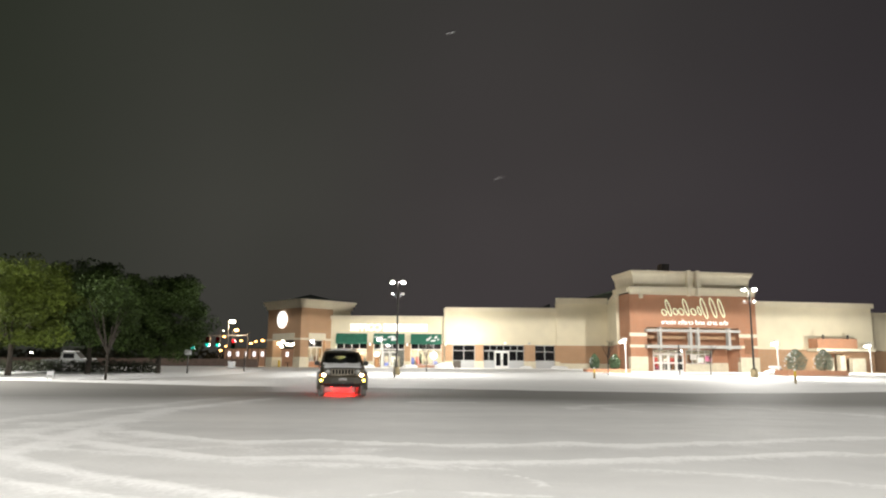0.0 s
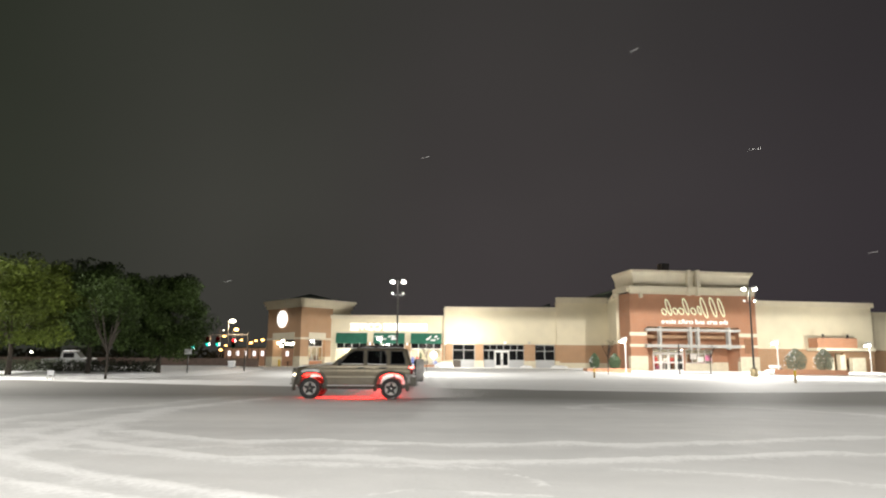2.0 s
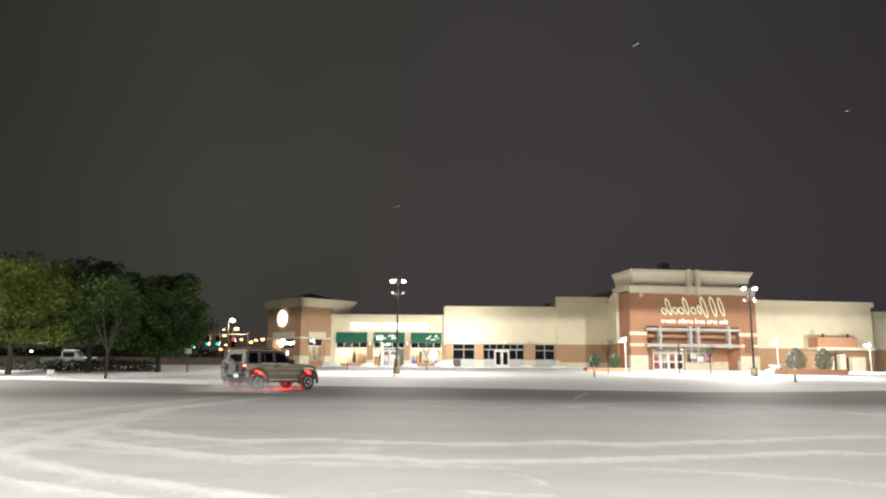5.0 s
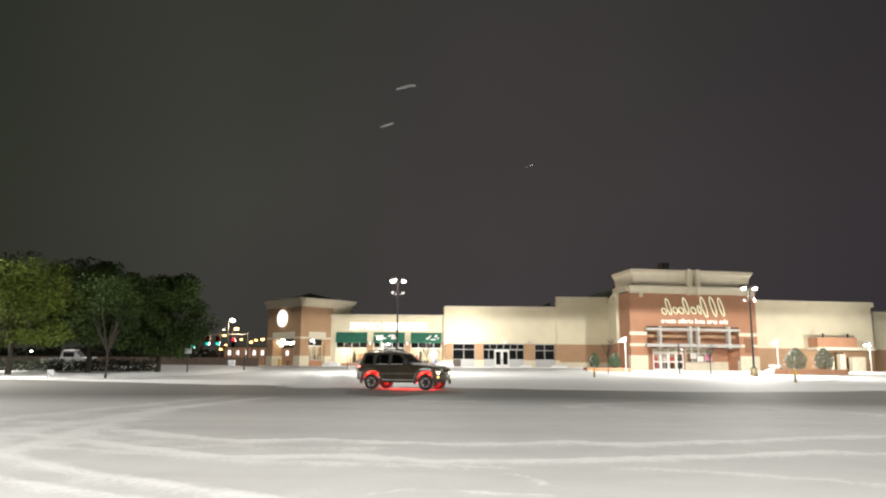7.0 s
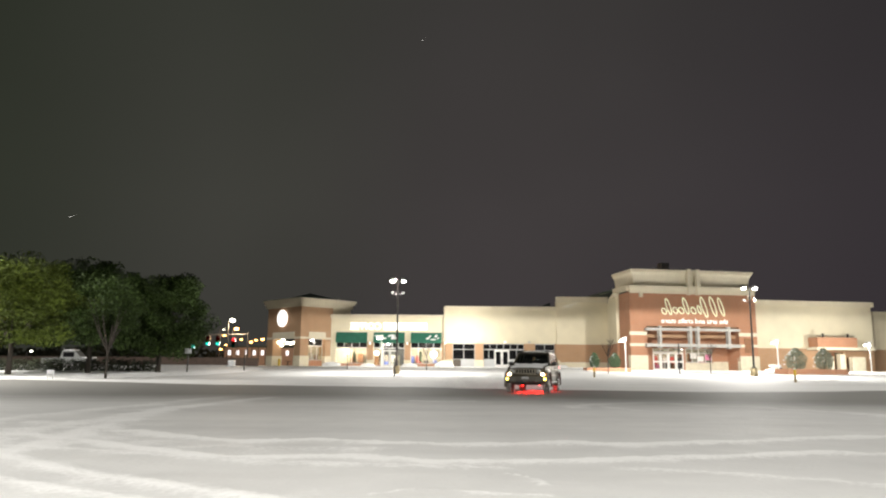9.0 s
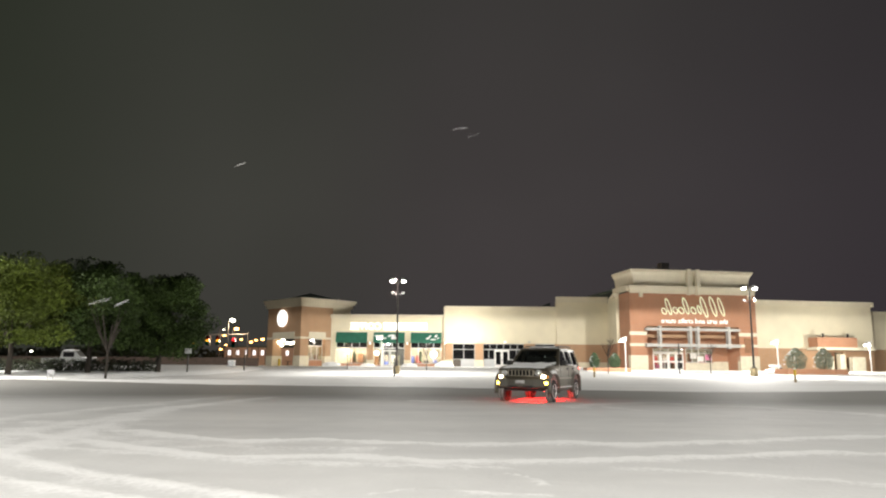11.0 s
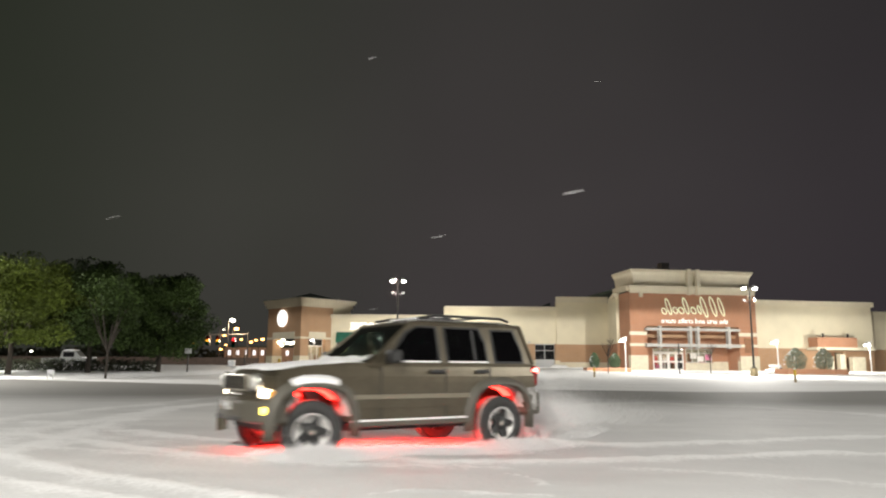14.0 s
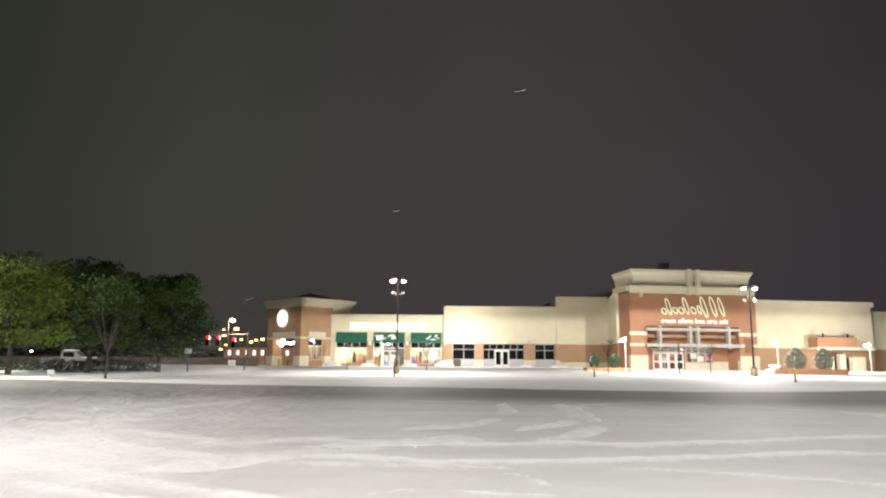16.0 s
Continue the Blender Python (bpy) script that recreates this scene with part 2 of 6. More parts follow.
def lathe(bm, outline, seg=24, axis="z", centre=(0, 0, 0)):
    """(radius, height) pairs turned about an axis."""
    rings = []
    for r, h in outline:
        ring = []
        for i in range(seg):
            a = 2 * math.pi * i / seg
            c, s = r * math.cos(a), r * math.sin(a)
            p = {"z": (c, s, h), "y": (c, h, s), "x": (h, c, s)}[axis]
            ring.append(bm.verts.new(Vector(p) + Vector(centre)))
        rings.append(ring)
    for a, b in zip(rings, rings[1:]):
        for i in range(seg):
            j = (i + 1) % seg
            bm.faces.new((a[i], a[j], b[j], b[i]))


def wall(x0, x1, y0, y1, z0, z1, holes=()):
    """A wall along x with openings (x0, x1, z0, z1) right through it."""
    bm = bmesh.new()
    xs = sorted({x0, x1, *(h[0] for h in holes), *(h[1] for h in holes)})
    zs = sorted({z0, z1, *(h[2] for h in holes), *(h[3] for h in holes)})
    for za, zb in zip(zs, zs[1:]):
        for xa, xb in zip(xs, xs[1:]):
            cx, cz = (xa + xb) / 2, (za + zb) / 2
            if x0 <= cx <= x1 and not any(h[0] < cx < h[1] and h[2] < cz < h[3] for h in holes):
                box(bm, xa, xb, y0, y1, za, zb)
    bmesh.ops.remove_doubles(bm, verts=bm.verts, dist=1e-4)
    seen = {}
    for f in bm.faces:
        m = f.calc_center_median()
        seen.setdefault((round(m.x, 3), round(m.y, 3), round(m.z, 3)), []).append(f)
    bmesh.ops.delete(bm, geom=[f for fs in seen.values() if len(fs) > 1 for f in fs], context="FACES")
    return bm


def words(name, text, width, height, material, parent, where, mirrored=True):
    """Raised letters, as the clip shows them: mirrored, standing on a wall that faces -y."""
    cu = bpy.data.curves.new(name, "FONT")
    cu.body, cu.extrude = text, 0.04
    ob = new(name, cu)
    dg = bpy.context.evaluated_depsgraph_get()
    me = bpy.data.meshes.new_from_object(ob.evaluated_get(dg))
    bpy.data.objects.remove(ob)
    co = np.array([v.co[:] for v in me.vertices])
    lo, hi = co.min(0), co.max(0)
    for v in me.vertices:
        u = (v.co.x - lo[0]) / (hi[0] - lo[0])
        w = (v.co.y - lo[1]) / (hi[1] - lo[1])
        v.co = ((1 - u if mirrored else u) * width, -0.06 - (v.co.z + 0.04), w * height)
    if mirrored:
        me.flip_normals()
    me.materials.clear()
    me.materials.append(material)
    out = new(name, me)
    out.parent, out.location = parent, where
    return out


def glazing(name, x0, x1, z0, z1, y, parent, nx=1, nz=(), frame_mat=None, pane_mat=None, bar=0.07):
    """A window: a frame with bars, and one pane of glass in each field."""
    zs = [z0, *nz, z1]
    bm = bmesh.new()
    box(bm, x0, x1, y - 0.05, y + 0.05, z1 - bar, z1)
    box(bm, x0, x1, y - 0.05, y + 0.05, z0, z0 + bar)
    step = (x1 - x0) / nx
    for i in range(nx + 1):
        c = min(max(x0 + i * step, x0 + bar / 2), x1 - bar / 2)
        box(bm, c - bar / 2, c + bar / 2, y - 0.055, y + 0.055, z0 + bar, z1 - bar)
    for z in nz:
        box(bm, x0 + bar, x1 - bar, y - 0.045, y + 0.045, z - bar / 2, z + bar / 2)
    w = part(name, bm, frame_mat or FRAME, parent)
    for i in range(nx):
        for za, zb in zip(zs, zs[1:]):
            p = part("pane", boxes((x0 + i * step + 0.03, x0 + (i + 1) * step - 0.03, y - 0.006, y + 0.006, za + 0.03, zb - 0.03)), pane_mat or GLASS, w)
            p.visible_shadow = False
    return w


def smoothstep(a):
    a = min(1.0, max(0.0, a))
    return a * a * (3 - 2 * a)


def ground_z(x, y):
    """The height of the car park: level near by, rising towards the shops."""
    drift = 0.04 * smoothstep((11.0 - y) / 2.2) * smoothstep((y - 5.0) / 1.2) * smoothstep((1.4 - x) / 2.4)
    return drift + 0.95 * smoothstep((y - 40) / 64) - 0.25 * smoothstep((x - 14) / 10) * smoothstep((y - 66) / 20)


def swell(x, y):
    """Soft unevenness of the snow sheet."""
    return (0.02 * noise.noise((x * 0.35, y * 0.8, 0)) + 0.012 * noise.noise((x * 1.3, y * 2.1, 5))) * smoothstep((60 - abs(y - 10)) / 40)


# ---------- ground ----------
# old tyre tracks in the car park: line, half width in metres, how thoroughly the snow is turned up
TRACKS = (
    ([(-7.4, 24.6), (-7.8, 21.5), (-8.0, 19.3), (-8.4, 17.1), (-8.5, 15.0), (-8.4, 13.0)], 0.50, 0.6),
    ([(-5.75, 24.4), (-6.3, 21.0), (-6.6, 19.0), (-6.75, 18.0), (-6.5, 16.1), (-6.2, 14.3), (-5.9, 12.6), (-5.6, 10.9), (-5.3, 9.6), (-5.3, 8.4)], 0.42, 0.85),
    ([(-6.9, 18.6), (-6.7, 16.6), (-6.6, 14.6), (-6.9, 12.4), (-6.4, 10.6), (-5.9, 9.0)], 0.50, 0.7),
    ([(-5.4, 11.9), (-4.9, 11.8), (-4.06, 11.1), (-3.3, 10.65), (-2.7, 10.45), (-2.0, 10.7), (-1.5, 10.6), (-0.8, 10.36), (0.0, 10.26), (0.95, 10.4), (1.5, 10.65), (2.1, 10.6), (2.6, 10.43), (3.9, 10.74), (4.9, 11.0), (5.5, 11.4), (6.3, 11.55), (7.3, 11.9), (11.0, 13.0)], 0.26, 1.0),
    ([(-6.6, 11.4), (-5.6, 10.7), (-4.5, 9.85), (-3.8, 9.25), (-3.1, 8.73), (-2.5, 8.36), (-1.95, 8.38), (-1.46, 8.56), (-0.9, 8.54), (-0.14, 8.3), (0.45, 8.4), (1.1, 8.54), (1.8, 8.68), (3.04, 8.95), (3.6, 9.04), (4.2, 9.24), (4.7, 9.56), (5.2, 9.65), (5.75, 9.44), (9.0, 9.3)], 0.22, 0.95),
    ([(-6.2, 9.6), (-5.2, 9.4), (-4.0, 8.95), (-3.0, 8.45), (-2.0, 8.05), (-0.8, 7.95), (0.6, 8.0)], 0.20, 0.6),
    ([(-5.3, 11.0), (-3.6, 9.9), (-2.3, 9.4), (-1.0, 9.3)], 0.45, 0.42), ([(-7.6, 13.6), (-6.6, 12.6), (-5.6, 12.2), (-4.8, 11.6)], 0.35, 0.6),
    ([(2.0, 8.15), (2.8, 7.85), (3.3, 7.57), (3.8, 7.3), (4.2, 7.0), (6.0, 6.2)], 0.17, 0.6),
    ([(-6.4, 9.2), (-5.05, 8.4), (-4.5, 7.9), (-3.9, 7.43), (-3.4, 7.1), (-3.0, 6.84), (-2.45, 6.5), (-2.1, 6.3), (-1.4, 5.9)], 0.20, 0.85),
    ([(-5.2, 7.4), (-4.0, 6.65), (-3.5, 6.4), (-3.1, 6.15), (-2.4, 5.8)], 0.16, 0.8),
    ([(-0.6, 6.18), (-0.2, 6.37), (0.1, 6.4), (0.5, 6.34), (0.9, 6.25)], 0.07, 0.6),
    ([(0.7, 7.5), (0.9, 7.18), (0.97, 6.8)], 0.06, 0.9),
    ([(3.6, 19.7), (4.7, 21.5), (6.5, 22.4)], 0.55, 0.6), ([(4.0, 22.4), (4.5, 20.4), (5.0, 18.4)], 0.30, 0.5),
    ([(-0.9, 22.8), (0.0, 22.5), (0.9, 22.3)], 0.28, 0.9), ([(7.2, 21.8), (8.7, 20.3), (9.9, 18.9), (10.4, 16.9)], 0.6, 0.5),
)
FAR_EDGE = ((-70, 70.0), (-31.6, 50.5), (-12.2, 40.4), (0.0, 38.2), (6.0, 35.5), (12.0, 34.0), (18.0, 35.5), (24.0, 38.5), (45.0, 46.0))
NEAR_EDGE = ((-70, 34.0), (-31.6, 27.0), (-15.0, 22.5), (-7.8, 23.5), (0.0, 24.0), (7.6, 22.0), (13.6, 20.5), (45.0, 18.0))


def glide(points, step):
    """Evenly spaced points on a smooth line through the given ones."""
    pts = [np.array(p, float) for p in points]
    line = []
    for k in range(len(pts) - 1):
        p0, p1, p2, p3 = pts[max(k - 1, 0)], pts[k], pts[k + 1], pts[min(k + 2, len(pts) - 1)]
        n = max(3, int(np.linalg.norm(p2 - p1) / step))
        for i in range(n):
            t = i / n
            line.append(0.5 * (2 * p1 + (p2 - p0) * t + (2 * p0 - 5 * p1 + 4 * p2 - p3) * t * t + (3 * p1 - p0 - 3 * p2 + p3) * t ** 3))
    return np.array(line + [pts[-1]])


def make_ground():
    ys = [-60, -40, -25, -15, -8, -4, -2, 0, 2, 3.5, 4.5] + [5 + 0.055 * i for i in range(150)] + [13.25 + 0.12 * i for i in range(110)] + [26.5 + 0.5 * i for i in range(50)] + [51.5 + 2.0 * i for i in range(38)] + [130, 150, 180, 230, 300, 450, 800, 1500, 2600]
    xs = [-2200, -900, -400, -200, -120, -80, -60] + [-50 + 1.0 * i for i in range(36)] + [-14 + 0.09 * i for i in range(300)] + [13 + 1.0 * i for i in range(43)] + [60, 80, 120, 200, 400, 900, 2200]
    gx, gy = np.meshgrid(xs, ys)
    churn = np.zeros(gx.shape)
    for line, half, much in TRACKS:
        pts = glide(line, 0.10)
        lo, hi = pts.min(0) - 1.5, pts.max(0) + 1.5
        rows, cols = np.where((gy[:, 0] > lo[1]) & (gy[:, 0] < hi[1]))[0], np.where((gx[0] > lo[0]) & (gx[0] < hi[0]))[0]
        sub = np.ix_(rows, cols)
        near = np.full((len(rows), len(cols)), 9.0)
        for p in pts:
            near = np.minimum(near, (gx[sub] - p[0]) ** 2 + (gy[sub] - p[1]) ** 2)
        churn[sub] = np.maximum(churn[sub], much * np.exp(-near / (half * half)))
    far = np.interp(gx, [p[0] for p in FAR_EDGE], [p[1] for p in FAR_EDGE])
    close = np.interp(gx, [p[0] for p in NEAR_EDGE], [p[1] for p in NEAR_EDGE])
    dark_band = np.clip((far - gy) / 1.6, 0, 1) * np.clip((gy - close + 5.0) / 9.0, 0, 1)
    verts, faces = [], []
    for j, y in enumerate(ys):
        for i, x in enumerate(xs):
            c = churn[j, i]
            z = ground_z(x, y) + swell(x, y)
            if c > 0.03:
                z += c * (0.028 + 0.030 * noise.noise((x * 2.2, y * 2.2, 3)) + 0.022 * noise.noise((x * 7, y * 7, 8)))
            verts.append((x, y, z))
    w = len(xs)
    for j in range(len(ys) - 1):
        for i in range(w - 1):
            k = j * w + i
            faces.append((k, k + 1, k + w + 1, k + w))
    me = bpy.data.meshes.new("ground")
    me.from_pydata(verts, [], faces)
    me.polygons.foreach_set("use_smooth", [True] * len(faces))
    for name, values in (("churn", churn), ("dark_band", dark_band)):
        me.attributes.new(name, "FLOAT", "POINT").data.foreach_set("value", values.ravel().astype(np.float32))
    me.materials.append(GROUND)
    return tagged(new("ground", me), "snow-covered car park sheet with grey trodden snow and tyre tracks", "ground", kind="structure")


make_ground()


def snow_ridge(points, width, height, seed, label, density=1.0):
    """A churned ridge of snow that a tyre has thrown up, along a line of (x, y)."""
    rng = random.Random(seed)
    pts = [Vector((x, y)) for x, y in points]
    line = []
    for k in range(len(pts) - 1):
        p0, p1, p2, p3 = pts[max(k - 1, 0)], pts[k], pts[k + 1], pts[min(k + 2, len(pts) - 1)]
        n = max(3, int((p2 - p1).length / 0.14))
        for i in range(n):
            t = i / n
            line.append(0.5 * (2 * p1 + (p2 - p0) * t + (2 * p0 - 5 * p1 + 4 * p2 - p3) * t * t + (3 * p1 - p0 - 3 * p2 + p3) * t ** 3))
    bm = bmesh.new()
    prev = None
    across = (-1, -0.8, -0.55, -0.25, 0.05, 0.35, 0.6, 0.82, 1)
    for i, p in enumerate(line):
        d = (line[min(i + 1, len(line) - 1)] - line[max(i - 1, 0)]).normalized()
        s = Vector((-d.y, d.x))
        end = smoothstep(min(i, len(line) - 1 - i) / 9)
        w = width * (0.65 + 0.7 * (0.5 + 0.5 * noise.noise((p.x * 0.9, p.y * 0.9, seed)))) * (0.3 + 0.7 * end)
        row = []
        for a in across:
            q = p + s * a * w * (1 + 0.25 * noise.noise((p.x * 2.3, p.y * 2.3, seed + a * 9)))
            h = height * (1 - a * a) ** 1.5 * max(0.0, 0.95 + 0.6 * noise.noise((q.x * 0.8, q.y * 0.8, seed + 3)) + 0.55 * noise.noise((q.x * 4.5, q.y * 4.5, seed + 7)) + 0.5 * noise.noise((q.x * 11, q.y * 11, seed))) * end
            row.append(bm.verts.new((q.x, q.y, ground_z(q.x, q.y) + swell(q.x, q.y) + (1.35 * h - 0.016 if abs(a) < 1 else -0.05) - 0.03 * (1 - end))))
        if prev:
            for j in range(len(row) - 1):
                bm.faces.new((prev[j], prev[j + 1], row[j + 1], row[j]))
        prev = row
    for _ in range(int(len(line) * density)):
        p = line[rng.randrange(len(line))]
        q = p + Vector((rng.gauss(0, 1), rng.gauss(0, 1))) * width * 0.8
        r = rng.uniform(0.004, 0.014)
        bmesh.ops.create_icosphere(bm, subdivisions=1, radius=r, matrix=Matrix.Translation((q.x, q.y, ground_z(q.x, q.y) + 0.02 + r * 0.3)))
    ob = part("snow_ridge", bm, CHURNED, smooth=True)
    return tagged(ob, label, "snow ridge", "tyre tracks in the snow", "stuff")


# ---------- shops ----------
def cornice(bm, x0, x1, z0, z1, y, out=0.45, ends=True):
    """A stepped cornice along the top of a wall whose face is at y."""
    h = z1 - z0
    e = out if ends else 0.0
    box(bm, x0 - e * 0.4, x1 + e * 0.4, y - out * 0.4, y + 0.4, z0, z0 + h * 0.45)
    box(bm, x0 - e * 0.75, x1 + e * 0.75, y - out * 0.75, y + 0.4, z0 + h * 0.45, z0 + h * 0.75)
    box(bm, x0 - e, x1 + e, y - out, y + 0.4, z0 + h * 0.75, z1)


def interior(parent, x0, x1, y0, y1, z0, z1, back, panels):
    room = part("room", boxes((x0, x1, y1, y1 + 0.2, z0, z1), (x0 - 0.2, x0, y0, y1 + 0.2, z0, z1), (x1, x1 + 0.2, y0, y1 + 0.2, z0, z1), (x0, x1, y0, y1, z1, z1 + 0.2), (x0, x1, y0, y1, z0 - 0.2, z0)), back, parent)
    for i in range(panels):
        c = x0 + (i + 0.5) * (x1 - x0) / panels
        part("ceiling_panel", boxes((c - 0.6, c + 0.6, y0 + 1.0, y0 + 2.6, z1 - 0.08, z1 - 0.03)), GLOW_PANEL, room, "lit warm ceiling panel")
    return room


INSIDE = mat("shop_interior", (0.60, 0.53, 0.43), 0.8, vary=0.25, scale=1.2, fine=6)
SHELF_MATS = [mat("stock_" + n, c, 0.6, vary=0.3, scale=4, fine=20) for n, c in (("red", (0.5, 0.06, 0.05)), ("pink", (0.65, 0.2, 0.35)), ("white", (0.75, 0.73, 0.7)), ("brown", (0.25, 0.12, 0.06)), ("blue", (0.12, 0.16, 0.5)), ("black", (0.03, 0.03, 0.03)))]


def coffee_shop():
    """The low shop with green awnings. Its front lies along x, at y = 0 of the building."""
    b = root("coffee_shop", pose(0, 104, 0), "cream coffee shop wing with green awnings and lit windows", "shop building")
    g = 0.95
    holes = [(-15.5, -10.95, g, 4.75), (-10.05, -5.5, g, 4.75), (-4.62, -0.12, g, 4.75)]
    part("wall", wall(-16.4, 0.3, 0, 0.5, 0.2, 8.0, holes), CREAM, b)
    bm = bmesh.new()
    cornice(bm, -16.4, 0.2, 7.95, 8.47, 0, 0.35, False)
    part("cornice", bm, TRIM, b, "pale stepped cornice")
    part("roof", boxes((-13.4, 0.3, 0.5, 18, 7.4, 7.6)), ROOF, b)
    for x0, x1 in ((-10.95, -10.05), (-5.5, -4.62), (-0.12, 1.2)):
        p = part("pillar", boxes((x0, x1, -0.35, 0.0, 1.9, 4.5)), BRICK_TAN, b, "tan brick pillar with a stone foot")
        part("stone_foot", boxes((x0 - 0.08, x1 + 0.08, -0.45, -0.002, 0.3, 1.9)), STONE, p)
    for i, (x0, x1) in enumerate(((-15.5, -10.95), (-10.05, -5.5), (-4.62, -0.12))):
        bm = bmesh.new()
        prism(bm, [(-0.62, 4.50), (-0.62, 4.66), (-0.02, 5.90), (-0.02, 5.74)], "x", x0, x1)
        prism(bm, [(-0.63, 4.36), (-0.60, 4.36), (-0.60, 4.66), (-0.63, 4.66)], "x", x0, x1)
        for x in (x0 + 0.02, x1 - 0.02):
            prism(bm, [(-0.59, 4.50), (-0.02, 4.50), (-0.02, 5.72), (-0.57, 4.62)], "x", x - 0.015, x + 0.015)
        aw = part("awning", bm, GREEN, b, "sloping green cloth awning")
        # snow clinging to the cloth in slanting smears
        rng = random.Random(40 + i)
        for q in range((0, 9, 7)[i]):
            u, t0 = (rng.uniform(0.05, 0.85) if i == 1 else rng.uniform(0.55, 0.9)) * (x1 - x0), rng.uniform(0.05, 0.6)
            t1, wide = t0 + rng.uniform(0.15, 0.35), rng.uniform(0.25, 0.7)
            bm = bmesh.new()
            ring = [(x0 + u + wide * 0.5 * math.cos(a) + 0.5 * (t1 - t0) * math.sin(a), (t0 + t1) / 2 + (t1 - t0) / 2 * math.sin(a)) for a in (k * 0.785 for k in range(8))]
            low_, top_ = ([bm.verts.new((px, -0.62 + 0.6 * t - o, 4.66 + 1.24 * t + o)) for px, t in ring] for o in (-0.01, 0.025))
            bm.faces.new(top_)
            for k in range(8):
                bm.faces.new((low_[k], low_[(k + 1) % 8], top_[(k + 1) % 8], top_[k]))
            part("snow_smear", bm, SNOW, aw, "smear of snow on the cloth")
        glazing("transom", x0 + 0.02, x1 - 0.02, 3.62, 4.7, 0.25, b, 4 if i != 1 else 5, (), FRAME, DARK_GLASS)
        glazing("window", x0 + 0.02, x1 - 0.02, g + (0.42 if i != 1 else 0.0), 3.62, 0.25, b, 2 if i == 0 else 4, ())
        if i != 1:
            part("brick_base", boxes((x0 + 0.02, x1 - 0.02, 0.12, 0.4, 0.3, g + 0.42)), BRICK, b, "low red brick base under the window")
    # door leaves in the middle bay
    part("door_post", boxes((-8.95, -8.62, 0.08, 0.2, g, 4.55)), WHITE_PAINT, b, "white upright beside the door")
    for x in (-8.6, -7.6):
        d = part("door", wall(x, x + 0.95, 0.14, 0.19, g + 0.02, 3.3, [(x + 0.12, x + 0.83, g + 0.3, 3.15)]), FRAME, b, "pale aluminium glazed door leaf")
        part("handle", boxes((x + 0.86, x + 0.9, 0.06, 0.10, 1.8, 2.3)), DARK, d)
    interior(b, -15.8, 0.0, 0.6, 6.5, g, 4.7, INSIDE, 6)
    for x in (-13.0, -7.8, -2.6):
        lamp("shop_light", (x, 106.4, 4.3), 1700, (1.0, 0.90, 0.74), 0.3)
    rng = random.Random(3)
    for i in range(12):
        x = -15.2 + i * 1.25
        part("counter_stock", boxes((x, x + rng.uniform(0.5, 1.0), 3.5 + rng.random() * 2, 5.8, g, g + rng.uniform(0.7, 1.9))), rng.choice(SHELF_MATS), b)
    for x, h in ((-12.9, 1.5), (-9.0, 1.2), (-3.2, 1.5)):
        bm = bmesh.new()
        tube(bm, (x, 0.9, 3.6), (x, 0.9, 3.6 - 0.4), 0.02, seg=6)
        lathe(bm, [(0.001, 3.2), (0.16, 3.05), (0.24, 2.6), (0.18, 3.2 - h), (0.001, 3.2 - h)], 10, centre=(x, 0.9, 0))
        part("hanging_basket", bm, SHRUB, b, "dark trailing plant hung behind the glass", True)
    part("menu_board", boxes((-9.5, -5.9, 6.3, 6.4, 2.7, 3.9)), SHELF_MATS[5], b)
    # decals share the letters' glow: their brightness is put in as emission
    for x, z, r in ((-1.25, 2.75, 1.6), (-9.55, 2.85, 1.1)):
        bm = bmesh.new()
        lathe(bm, [(0.001, 0.0), (0.32, 0.0), (0.32, 0.06), (0.001, 0.06)], 20, "y")
        part("round_decal", bm, GLOW_SIGN, b, "round white window decal").matrix_basis = pose(x, 0.1, z) @ Matrix.Diagonal((r, 1, r, 1))
    # the lit letters: the trade name as plain blocks, the trade mirrored
    words("lit_letters", "COFFEE", 4.5, 0.95, GLOW_SIGN, b, (-13.5, 0, 6.3))
    for i in range(9):
        x = -8.6 + i * 0.72
        part("sign_block", boxes((x, x + 0.55, -0.16, -0.05, 6.3, 7.25)), GLOW_SIGN, b, "lit white sign block")
    # added lamp without a fixture, brightens the neighbouring cream wall
    lamp("wall_wash_fill", (3.2, 98.6, 5.4), 1600, WHITE_COLOUR, 0.3)
    for x in (-10.5, -5.1, 0.45):
        w = part("wall_lamp", boxes((x - 0.13, x + 0.13, -0.62, -0.36, 4.1, 4.5)), GLOW_SMALL, b, "small lit wall lamp")
        part("lamp_arm", boxes((x - 0.05, x + 0.05, -0.36, 0.0, 4.5, 4.58)), DARK, w)
    return b


def prism_bm(poly, axis, a, b_):
    bm = bmesh.new()
    prism(bm, poly, axis, a, b_)
    return bm


GLOBE = glow("lit_globe", (1.0, 0.9, 0.7), 9)


